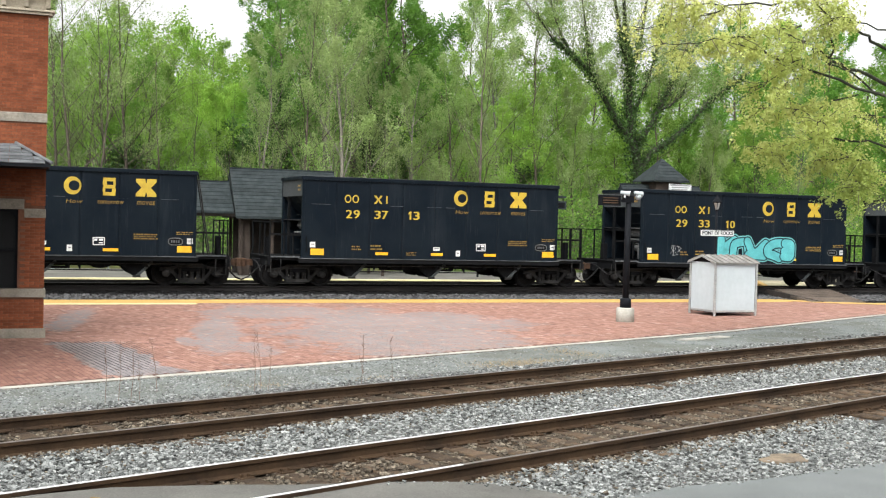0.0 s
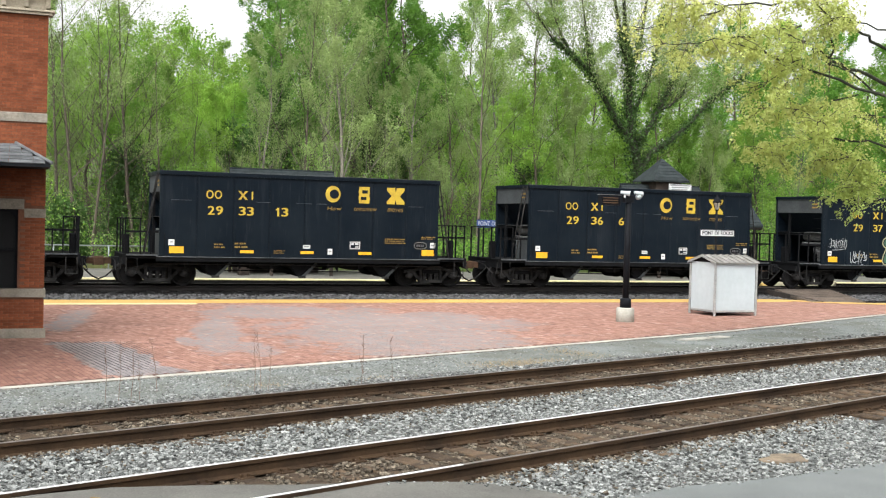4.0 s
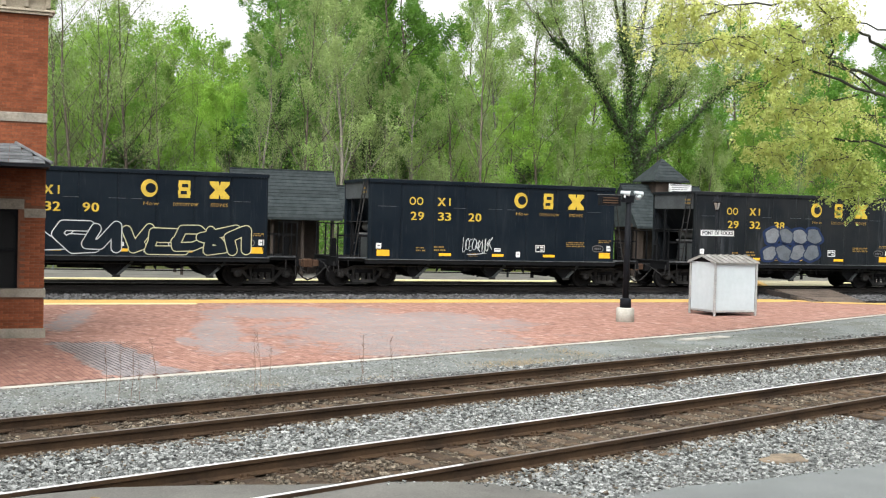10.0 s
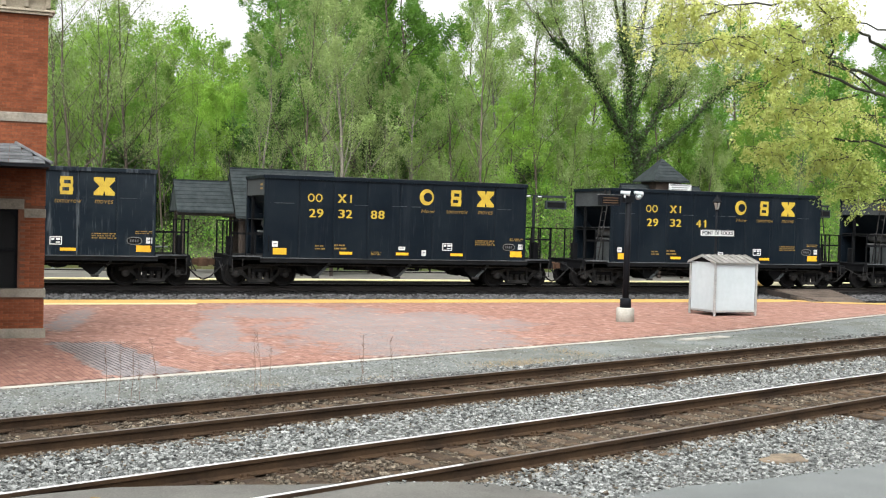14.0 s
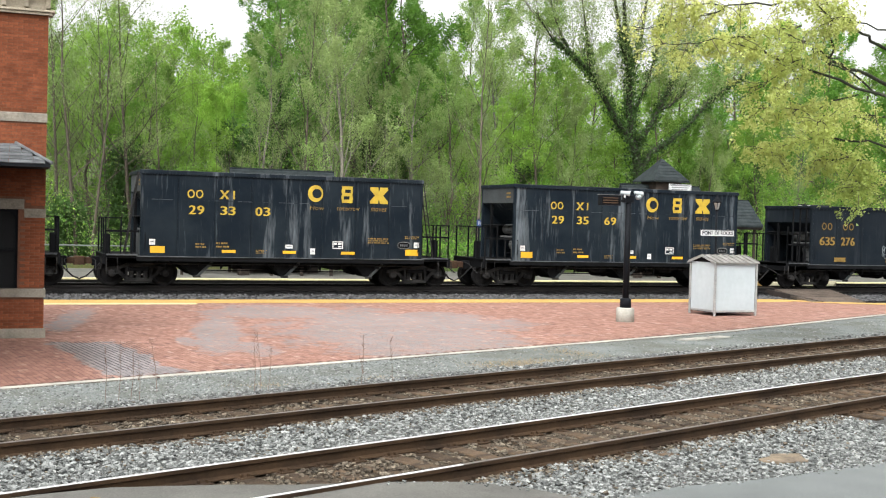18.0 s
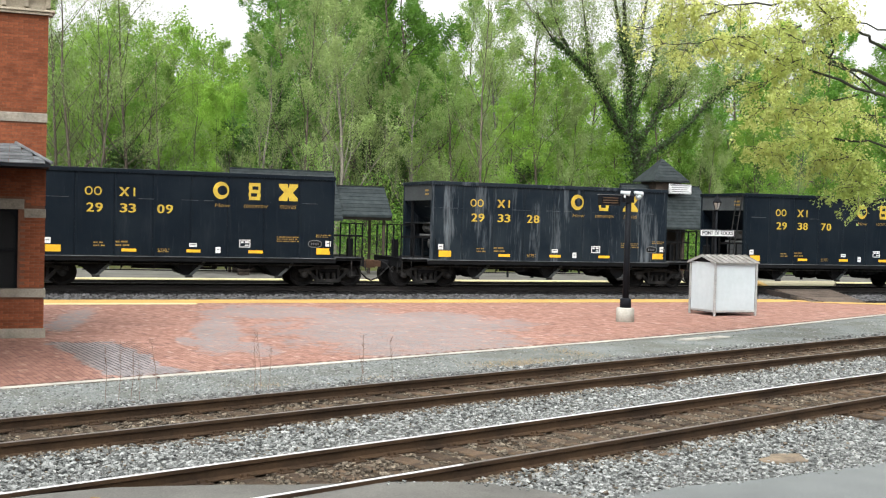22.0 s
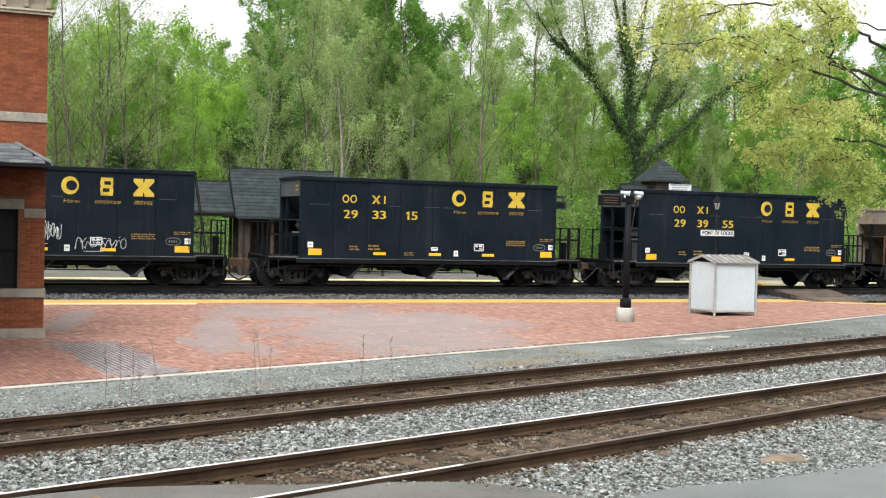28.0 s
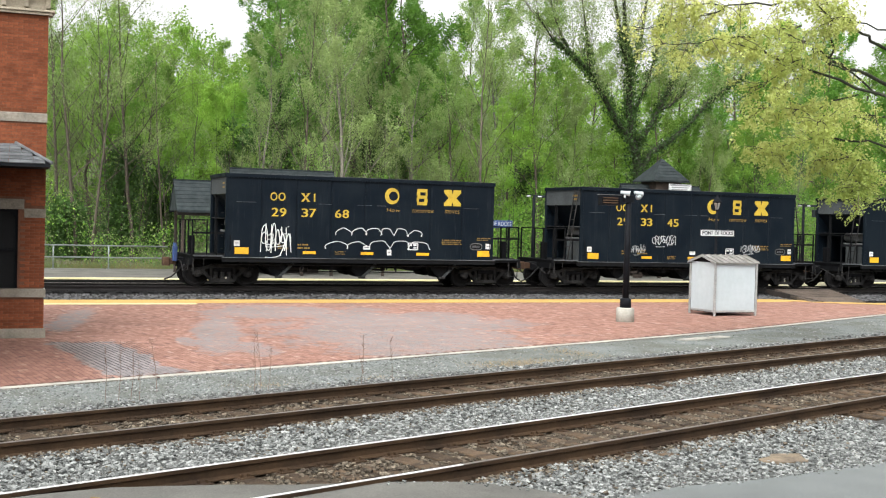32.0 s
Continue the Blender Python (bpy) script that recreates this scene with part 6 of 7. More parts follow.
def make_car(paint, tall, length, slanted, bays, label, rusty=False):
    """An empty hopper car with all that its kind shares; the marks of each car are added later."""
    car = thing("hopper_car", label, "train car", pose(0, TRACK_Y, 0), "coal train")
    h = length / 2
    under = M_UNDER
    iron = M_RUST if paint == M_TAN else M_UNDER
    n = bays
    w = 2 * h / n
    # sides: flat panels between slim ribs
    for sgn in (-1, 1):
        y = sgn * SIDE
        skin = Shape()
        line, c = [(-h, y - sgn * 0.05), (-h, y - sgn * 0.03)], 0.05
        for i in range(n):
            line += [(-h + i * w + c, y), (-h + (i + 1) * w - c, y), (-h + (i + 1) * w, y - sgn * 0.03)]
        line.append((h, y - sgn * 0.05))
        skin.prism(line, "z", SILL, tall)
        body = part("side_sheet", skin, paint, car, "dusty dark painted steel side" if not rusty else "weathered tan painted steel side")
        ribs = range(1, n) if (rusty or sgn < 0) else ()
        for i in ribs:
            x = -h + i * w
            d = 0.024 if rusty else -0.012
            r = 0.05 if rusty else 0.018
            rib = part("side_rib", Shape().box(x - r, x + r, *sorted((y - sgn * 0.04, y + sgn * d)), SILL + 0.02, tall - 0.05, 0.004), M_OXIDE if rusty and i in (4, 9) and paint == M_TAN else M_RIB_TAN if paint == M_TAN else paint, body)
            if rusty and paint == M_TAN and sgn < 0 and i % 2:
                part("rust_line", Shape().box(x - r - 0.02, x - r - 0.002, y - 0.02, y + 0.002, SILL + 0.02, tall - 0.1), M_RUST, rib, "rust along the rib")
        if not rusty and sgn < 0:
            part("weld_seam", Shape().box(-h + 0.1, h - 0.1, y - 0.004, y + 0.004, 3.0, 3.014), paint, body, "weld seam")
            for q, ln in ((0.35, 0.7), (3.3, 0.5), (4.75, 0.55), (5.5, 0.35), (8.95, 0.6)):
                part("scuff", Shape().box(-h + q, -h + q + ln, y - 0.0055, y - 0.004, 3.0, 3.016), M_SCUFF, body, "pale scuff on the seam")
        part("top_chord", Shape().box(-h - 0.03, h + 0.03, *sorted((y - sgn * 0.10, y + sgn * 0.045)), tall - 0.11, tall + 0.02, 0.012), M_RIB_TAN if paint == M_TAN else paint, body, "top chord")
        # dust and the top edge's highlight, painted together as one pale strip
        part("chord_dust", Shape().box(-h, h, *sorted((y - sgn * 0.07, y + sgn * 0.03)), tall + 0.02, tall + 0.028), M_EDGE, body, "pale dusty upper edge, highlight painted in")
        part("side_sill", Shape().box(-h - 0.10, h + 0.10, *sorted((y - sgn * 0.09, y + sgn * 0.03)), SILL - 0.17, SILL - 0.022, 0.01), under, body, "sooty side sill")
        # the highlight along the sill lip is painted in as a pale colour
        part("sill_lip", Shape().box(-h - 0.10, h + 0.10, *sorted((y - sgn * 0.05, y + sgn * 0.045)), SILL - 0.02, SILL + 0.006, 0.004), M_LIP, body, "sill ledge with its highlight painted pale")
    inner = Shape()
    inner.box(-h + 0.03, h - 0.03, -SIDE + 0.06, SIDE - 0.06, 2.4, 2.42)
    part("hopper_floor", inner, M_COAL, car, "coal-dusted hopper interior")
    for sgn in (-1, 1):
        x = sgn * h
        part("end_panel", Shape().box(*sorted((x - sgn * 0.04, x)), -SIDE + 0.05, SIDE - 0.05, tall - 0.70, tall - 0.005, 0.005), M_ENDDUST if sgn < 0 and not rusty else paint, car, "upper end panel")
        part("end_chord", Shape().box(*sorted((x - sgn * 0.06, x + sgn * 0.05)), -SIDE - 0.02, SIDE + 0.02, tall - 0.10, tall + 0.02, 0.01), paint, car, "top end chord")
        xs, zs = x - sgn * 1.9, 1.35
        part("slope_sheet", Shape().prism([(x - sgn * 0.04, tall - 0.70), (x - sgn * 0.08, tall - 0.70), (xs - sgn * 0.04, zs), (xs, zs)], "y", -SIDE + 0.06, SIDE - 0.06), paint, car, "sloping end sheet")
        for y in (-SIDE + 0.05, SIDE - 0.05):
            part("corner_post", Shape().box(*sorted((x - sgn * 0.09, x + sgn * 0.01)), y - 0.06, y + 0.06, SILL, tall - 0.1, 0.01), paint, car)
        for y in ((0.7,) if sgn < 0 else (-0.7, 0.7)):
            part("end_strut", Shape().prism([(x - sgn * 0.02, SILL), (x - sgn * 0.12, SILL), (x - sgn * 0.12, tall - 0.7), (x - sgn * 0.02, tall - 0.7)], "y", y - 0.05, y + 0.05), under, car)
        # running platform at the end
        xe = x + sgn * 1.20
        part("end_platform", Shape().box(*sorted((x - sgn * 1.2, xe)), -1.5, 1.5, 0.98, 1.10, 0.01), under, car, "sooty end platform")
        part("end_sill", Shape().box(*sorted((xe - sgn * 0.10, xe)), -1.55, 1.55, 0.78, 1.12, 0.012), under, car, "end sill")
        part("platform_edge", Shape().box(*sorted((x + sgn * 0.05, xe - sgn * 0.12)), -1.56, -1.48, 1.075, 1.125), M_LIP, car, "dusty platform edge")
        part("draft_gear", Shape().box(*sorted((x, xe + sgn * 0.25)), -0.25, 0.25, 0.66, 0.98, 0.02), under, car)
        part("coupler", Shape().box(*sorted((xe, xe + sgn * 0.62)), -0.11, 0.11, 0.72, 0.95, 0.03).box(*sorted((xe + sgn * 0.48, xe + sgn * 0.74)), -0.19, 0.19, 0.68, 0.98, 0.04), M_RUST, car, "rusty cast knuckle coupler")
        part("air_hose", Shape().tube([(xe, -0.35, 0.75), (xe + sgn * 0.22, -0.35, 0.52), (xe + sgn * 0.45, -0.3, 0.30), (xe + sgn * 0.68, -0.2, 0.20)], 0.03, 6), M_TRUCK, car, "hanging air hose", True)
        # end railings and grab irons
        up = Shape()
        for q, top in ((0.28, 1.95), (0.62, 2.35), (1.12, 2.35)):
            up.box(*sorted((x + sgn * q - 0.022, x + sgn * q + 0.022)), -1.50, -1.455, 1.1, top)
        part("railing_post", up, iron, car)
        part("top_rail", Shape().box(*sorted((x + sgn * 0.6, x + sgn * 1.15)), -1.50, -1.46, 2.32, 2.36), iron, car)
        part("mid_rail", Shape().box(*sorted((x + sgn * 0.02, x + sgn * 1.15)), -1.50, -1.46, 1.86, 1.93), iron, car)
        for y in (-0.6, 0.2, 1.46):
            part("railing_post", Shape().box(*sorted((x + sgn * 1.10, x + sgn * 1.15)), y - 0.025, y + 0.025, 1.1, 2.35), under, car)
        part("cross_rail", Shape().box(*sorted((x + sgn * 1.10, x + sgn * 1.14)), -1.5, 1.5, 2.31, 2.35), iron, car)
        step = Shape().tube([(x + sgn * 1.08, -1.53, 1.0), (x + sgn * 1.08, -1.53, 0.45), (x + sgn * 0.72, -1.53, 0.45), (x + sgn * 0.72, -1.53, 1.0)], 0.022, 5)
        part("stirrup_step", step, M_TRUCK, car, "bent steel step")
        if slanted:
            lad = Shape()
            for q in (0.0, 0.36):
                lad.tube([(x + sgn * 0.06 , -1.5 + q, tall - 0.05), (x + sgn * 0.50, -1.5 + q, 1.1)], 0.024, 5)
            for k in range(8):
                t = 0.06 + k / 8
                lad.tube([(x + sgn * (0.06 + 0.44 * t), -1.5, tall - 0.05 - 2.83 * t), (x + sgn * (0.06 + 0.44 * t), -1.14, tall - 0.05 - 2.83 * t)], 0.014, 4)
            part("end_ladder", lad, M_TRUCK, car, "slanting steel ladder")
        else:
            lad = Shape()
            for k in range(5):
                z = 1.35 + k * 0.42
                lad.tube([(x + sgn * 0.06, -1.5, z), (x + sgn * 0.06, -1.1, z)], 0.014, 4)
            part("grab_irons", lad, under, car)["kind"] = "stuff"
    # brake gear behind the near slope
    part("air_tank", Shape().lathe([(-0.55, 0.0), (-0.52, 0.2), (0.52, 0.2), (0.55, 0.0)], "y", (-h + 0.42, -0.55, 2.25), 14), M_TANK, car, "grey dusty air reservoir", True)
    part("brake_cylinder", Shape().lathe([(-0.3, 0.0), (-0.3, 0.17), (0.15, 0.17), (0.3, 0.08), (0.3, 0.0)], "x", (-h + 0.45, -1.0, 1.66), 14), M_TANK, car, "grey brake cylinder", True)
    part("valve_box", Shape().box(-h + 0.12, -h + 0.55, -1.42, -1.12, 1.18, 1.62, 0.03), M_TANK, car, "grey brake valve")
    part("gear_shelf", Shape().box(-h + 0.05, -h + 0.75, -1.5, -0.2, 1.94, 2.0, 0.01), M_TANK, car, "grey shelf under the air reservoir")
    if slanted:
        part("lower_panel", Shape().box(-h - 0.01, -h + 0.02, -1.46, -0.45, 1.12, 1.92, 0.008), M_ENDDUST, car, "grey lower end panel")
    if not rusty:
        marks = Shape()
        for q in range(2):
            marks.box(-h - 0.004, -h, -1.25, -0.85, tall - 0.36 - 0.14 * q, tall - 0.29 - 0.14 * q)
        part("end_stencil", marks, M_ORANGE, car, "small amber end stencil")
    part("pipe_run", Shape().tube([(-h + 0.1, -1.46, 1.9), (-h + 0.7, -1.46, 1.9), (-h + 0.7, -1.3, 1.2)], 0.03, 6), M_EDGE, car)
    # centre sill and three saw-tooth hoppers
    part("centre_sill", Shape().box(-h - 1.1, h + 1.1, -0.2, 0.2, 0.66, 1.0), under, car)
    k = length / 10.155
    part("underframe", Shape().box(-4.0 * k, 4.0 * k, -1.22, 1.22, 0.79, 0.99, 0.02), under, car, "sooty underframe")
    for xc in (-3.2 * k, -0.1 * k, 3.05 * k):
        out = [(xc - 0.52, 0.97), (xc + 0.62, 0.97), (xc + 0.56, 0.86), (xc + 0.20, 0.42), (xc - 0.02, 0.38), (xc - 0.28, 0.60), (xc - 0.50, 0.82)]
        ho = part("hopper_bay", Shape().prism(out, "y", -1.28, -0.22).prism(out, "y", 0.22, 1.28), under if not rusty else M_RUST, car, "sooty discharge hopper")
        part("door_brace", Shape().prism([(xc + 0.04, 0.36), (xc + 0.14, 0.34), (xc + 0.66, 0.84), (xc + 0.60, 0.90)], "y", -1.36, -1.28), M_ENDDUST, ho, "pale dusty door brace")
        part("door_lock", Shape().box(xc - 0.04, xc + 0.22, -1.40, -1.30, 0.33, 0.41, 0.02), M_TRUCK, ho)
    rods = random.Random(7)
    for q in range(9):
        x = (-3.6 + 0.9 * q) * k
        z = rods.uniform(0.62, 0.74)
        part("hanger", Shape().box(x - 0.06, x + rods.uniform(0.05, 0.3), -1.1, -0.9, z, 0.80, 0.01), under, car)
    for q in range(14):
        x = (-4.2 + 0.62 * q + rods.uniform(-0.2, 0.2)) * k
        part("linkage", Shape().prism([(x, 0.86), (x + 0.09, 0.86), (x + 0.05 + rods.uniform(-0.1, 0.14), rods.uniform(0.56, 0.76)), (x - 0.03, rods.uniform(0.60, 0.76))], "y", -1.40, -1.32), under, car)
    for sgn in (-1, 1):
        xe = sgn * (h + 1.2)
        part("uncoupling_lever", Shape().tube([(xe + sgn * 0.04, -1.50, 0.98), (xe + sgn * 0.06, -1.50, 0.62), (xe + sgn * 0.22, -1.46, 0.58), (xe + sgn * 0.16, -0.5, 0.86), (xe + sgn * 0.34, -0.1, 0.98)], 0.018, 5), M_TRUCK, car, "bent dusty uncoupling lever")
        part("brake_stand", Shape().box(*sorted((xe - sgn * 0.32, xe - sgn * 0.12)), -0.50, -0.22, 1.1, 1.78, 0.03), under, car, "upright hand brake housing")
        part("grab_rail", Shape().tube([(sgn * h - sgn * 0.16, FACE - 0.002, 1.30), (sgn * h - sgn * 0.16, FACE - 0.07, 1.33), (sgn * h - sgn * 0.16, FACE - 0.07, 1.83), (sgn * h - sgn * 0.16, FACE - 0.002, 1.86)], 0.014, 4), under, car)
    part("slack_adjuster", Shape().tube([(-1.9 * k, -0.8, 0.66), (1.0 * k, -0.8, 0.63)], 0.045, 8), under, car)
    for xc in (-1.2 * k, 1.95 * k):
        hood = [(xc + 0.50 * math.cos(t), 0.92 - 0.30 * math.sin(t)) for t in (math.pi, 2.6, 2.0, 1.57, 1.1, 0.5, 0)]
        part("hopper_hood", Shape().prism(hood, "y", -1.25, 1.25), under, car)
    part("brake_rod", Shape().tube([(-3.5, -0.55, 0.55), (3.9, -0.55, 0.52)], 0.02, 5), under, car)
    part("train_line", Shape().tube([(-h, -1.42, 0.80), (h, -1.42, 0.80)], 0.022, 5), M_TRUCK, car)
    for x in (-5.05, 5.05):
        make_truck(car, x)
    # plain yellow reflectors and stencils shared by this kind
    if not rusty:
        L = -h
        for x0, x1, z0, z1 in ((0.33, 0.82, 1.18, 1.41), (9.53, 10.03, 1.20, 1.42)):
            part("reflector", plate(Shape(), L + x0, L + x1, z0, z1, FACE), M_REFLECT, car, "large yellow reflector panel")
        for x0, x1 in ((2.77, 3.25), (4.93, 5.41), (7.08, 7.58)):
            part("reflector", plate(Shape(), L + x0, L + x1, 1.21, 1.31, FACE), M_REFLECT, car, "yellow reflector strip")
        for x0, x1, z0, z1 in ((0.30, 0.50, 1.45, 1.65), (9.86, 10.06, 1.49, 1.69), (5.93, 6.10, 1.20, 1.41), (5.02, 5.28, 1.40, 1.53)):
            tag = part("placard", plate(Shape(), L + x0, L + x1, z0, z1, FACE), M_WHITE, car, "small white placard")
            part("placard_line", plate(Shape(), L + x0 + 0.04, L + x1 - 0.04, (z0 + z1) / 2, (z0 + z1) / 2 + 0.025, FACE - 0.006), M_GREYMARK, tag)
        st = Shape()
        x0, x1, z0, z1 = L + 6.75, L + 7.14, 1.41, 1.68
        for a, b, c, d in ((x0, x1, z0, z0 + 0.03), (x0, x1, z1 - 0.03, z1), (x0, x0 + 0.03, z0, z1), (x1 - 0.03, x1, z0, z1), (x0 + 0.05, x0 + 0.15, z0 + 0.15, z1 - 0.05), (x0 + 0.2, x1 - 0.06, z0 + 0.15, z1 - 0.05), (x0 + 0.2, x1 - 0.06, z0 + 0.06, z0 + 0.10)):
            plate(st, a, b, c, d, FACE)
        part("stencil_box", st, M_WHITE, car, "white outlined lubrication stencil")
        em = Shape()
        cx, cz = L + 9.47, 1.575
        em.prism([(cx + 0.25 * math.copysign(abs(math.cos(t)) ** 0.7, math.cos(t)), cz + 0.13 * math.copysign(abs(math.sin(t)) ** 0.7, math.sin(t))) for t in np.linspace(0, 2 * math.pi, 17)[:-1]], "y", FACE - 0.004, FACE)
        em = part("builder_emblem", em, M_UNDER, car, "worn grey oval emblem")
        rim = Shape()
        ribbon(rim, [(cx + 0.24 * math.copysign(abs(math.cos(t)) ** 0.7, math.cos(t)), cz + 0.12 * math.copysign(abs(math.sin(t)) ** 0.7, math.sin(t))) for t in np.linspace(0, 2 * math.pi, 17)[:-1]], 0.032, FACE - 0.007, True)
        part("emblem_rim", rim, M_TANK, em)
        for q in (-0.13, -0.05, 0.03, 0.11):
            part("emblem_bar", plate(Shape(), cx + q - 0.02, cx + q + 0.03, cz - 0.045, cz + 0.045, FACE - 0.006), M_GREYMARK, em)
        bars = Shape()
        for x0, x1, z0, z1, rows in ((1.86, 2.23, 1.36, 1.56, 2), (2.57, 3.01, 1.37, 1.61, 2), (3.97, 4.33, 1.20, 1.34, 3), (8.08, 8.87, 1.62, 1.84, 3), (9.50, 10.05, 1.80, 1.93, 2)):
            for r in range(rows):
                dz = (z1 - z0) / rows
                q, k = x0, r
                while q < x1 - 0.05 * (r % 2):
                    ln = (0.045, 0.07, 0.035, 0.06)[k % 4]
                    plate(bars, L + q, L + q + ln, z0 + r * dz + dz * 0.2, z0 + r * dz + dz * 0.68, FACE)
                    q += ln + (0.016, 0.022, 0.05)[k % 3]
                    k += 1
        part("data_panel", bars, M_ORANGE, car, "small amber data lettering")["kind"] = "stuff"
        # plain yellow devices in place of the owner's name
        for x0 in (1.56, 1.85):
            mark = Shape()
            eight = [(x0 + 0.12 + 0.105 * math.cos(t), 3.23 + 0.125 * math.sin(t)) for t in np.linspace(0.2, 0.2 + 2 * math.pi, 17)[:-1]]
            ribbon(mark, [(L + q[0], q[1]) for q in eight], 0.045, FACE - 0.004, True)
            part("initial_ring", mark, M_YELLOW, car, "thin yellow ring")
        xm = 2.66
        part("initial_hourglass", Shape().prism([(L + xm, 3.08), (L + xm + 0.10, 3.08), (L + xm + 0.17, 3.19), (L + xm + 0.24, 3.08), (L + xm + 0.34, 3.08), (L + xm + 0.21, 3.23), (L + xm + 0.34, 3.38), (L + xm + 0.24, 3.38), (L + xm + 0.17, 3.27), (L + xm + 0.10, 3.38), (L + xm, 3.38), (L + xm + 0.13, 3.23)], "y", FACE - 0.004, FACE), M_YELLOW, car, "small yellow crossed block")
        part("initial_bar", plate(Shape(), L + 3.13, L + 3.185, 3.09, 3.37, FACE), M_YELLOW, car, "small yellow bar")
        emblem(car, [(L + 5.80, L + 6.36), (L + 7.04, L + 7.47), (L + 8.12, L + 8.80)], 3.08, 3.68, FACE - 0.004, M_YELLOW)
        words = Shape()
        for word, x0, x1 in (("How", 5.88, 6.40), ("tomorrow", 6.87, 7.72), ("moves", 8.16, 8.74)):
            lettering(words, word, L + x0, L + x1, 2.80, 2.93, FACE - 0.003, 0.15)
        part("slogan", words, M_ORANGE, car, "small slanting yellow words")
    return car


DIGITS = {}


def emblem(car, xs, z0, z1, y, material):
    """A ring heavier on one side, a waisted block with two slots and a notched hourglass, as plain painted shapes."""
    zm, hh = (z0 + z1) / 2, (z1 - z0) / 2
    (xa, xb), (ya, yb), (wa, wb) = xs
    cx, rx = (xa + xb) / 2, (xb - xa) / 2
    ring, n = Shape(), 28
    for i in range(n):
        q = []
        for t in (2 * math.pi * i / n, 2 * math.pi * (i + 1) / n):
            c, d = math.cos(t), math.sin(t)
            q.append(((cx + rx * c, y, zm + hh * d), (cx + 0.17 * rx + 0.62 * rx * c, y, zm + 0.56 * hh * d)))
        ring.add([q[0][0], q[1][0], q[1][1], q[0][1]], [(0, 1, 2, 3)])
    part("emblem_ring", ring, material, car, "yellow off-centre ring")
    w, h = yb - ya, z1 - z0
    block = Shape()
    for a, b, c, d in ((0.04, 0.96, 0.0, 0.20), (0.0, 0.20, 0.20, 0.44), (0.70, 1.0, 0.20, 0.40), (0.06, 0.94, 0.40, 0.60), (0.0, 0.30, 0.60, 0.80), (0.80, 0.98, 0.56, 0.80), (0.04, 0.96, 0.80, 1.0)):
        block.box(ya + a * w, ya + b * w, y, y + 0.004, z0 + c * h, z0 + d * h - 0.001)
    part("emblem_block", block, material, car, "yellow waisted block with two slots")
    m, w = (wa + wb) / 2, wb - wa
    part("emblem_hourglass", Shape().prism([(wa, z0), (m - 0.05 * w, z0), (m - 0.02 * w, z0 + 0.22 * h), (m + 0.02 * w, z0 + 0.22 * h), (m + 0.05 * w, z0), (wb, z0), (wb, z0 + 0.17 * h), (m + 0.23 * w, zm), (wb, z1 - 0.17 * h), (wb, z1), (m + 0.05 * w, z1),
                                            (m + 0.02 * w, z1 - 0.22 * h), (m - 0.02 * w, z1 - 0.22 * h), (m - 0.05 * w, z1), (wa, z1), (wa, z1 - 0.17 * h), (m - 0.23 * w, zm), (wa, z0 + 0.17 * h)], "y", y, y + 0.004), material, car, "yellow notched hourglass block")


def add_number(car, digits, h):
    for text, x0, x1 in zip(digits.split(), (1.62, 2.70, 3.93), (2.15, 3.26, 4.41)):
        for i, ch in enumerate(text):
            if ch not in DIGITS:
                one = Shape().prism([(0.045, 2.53), (0.115, 2.53), (0.115, 2.83), (0.06, 2.83), (-0.005, 2.78), (-0.005, 2.73), (0.045, 2.75)], "y", FACE - 0.006, FACE - 0.003)
                DIGITS[ch] = one.mesh("digit", M_YELLOW) if ch == "1" else lettering(Shape(), ch, 0.0, 0.225 if ch != "1" else 0.12, 2.53, 2.83, FACE - 0.004, 0, 0.012).mesh("digit", M_YELLOW)
            ob = part("digit", DIGITS[ch], M_YELLOW, car, "yellow numeral " + ch)
            ob.location.x = -h + x0 + i * 0.285 + (0.08 if ch == "1" else 0.0)


PAINTS = {}


def spray(c):
    if c not in PAINTS:
        PAINTS[c] = surf("spray_paint", c, tuple(0.75 * k for k in c), 2.5, 40, 0.85, 0, 0.05, 0.002, 0.05)
    return PAINTS[c]


def ribbon(sh, path, wide, y, closed=False):
    """A flat brush stroke along a path of (x, z)."""
    n, o = len(path), len(sh.v)
    for i, (x, z) in enumerate(path):
        a, b = (path[i - 1], path[(i + 1) % n]) if closed else (path[max(i - 1, 0)], path[min(i + 1, n - 1)])
        d = math.hypot(b[0] - a[0], b[1] - a[1]) or 1
        nx, nz = -(b[1] - a[1]) / d * wide / 2, (b[0] - a[0]) / d * wide / 2
        sh.v += [(x + nx, y, z + nz), (x - nx, y, z - nz)]
    sh.f += [(o + 2 * i, o + 2 * i + 1, o + 2 * ((i + 1) % n) + 1, o + 2 * ((i + 1) % n)) for i in range(n if closed else n - 1)]


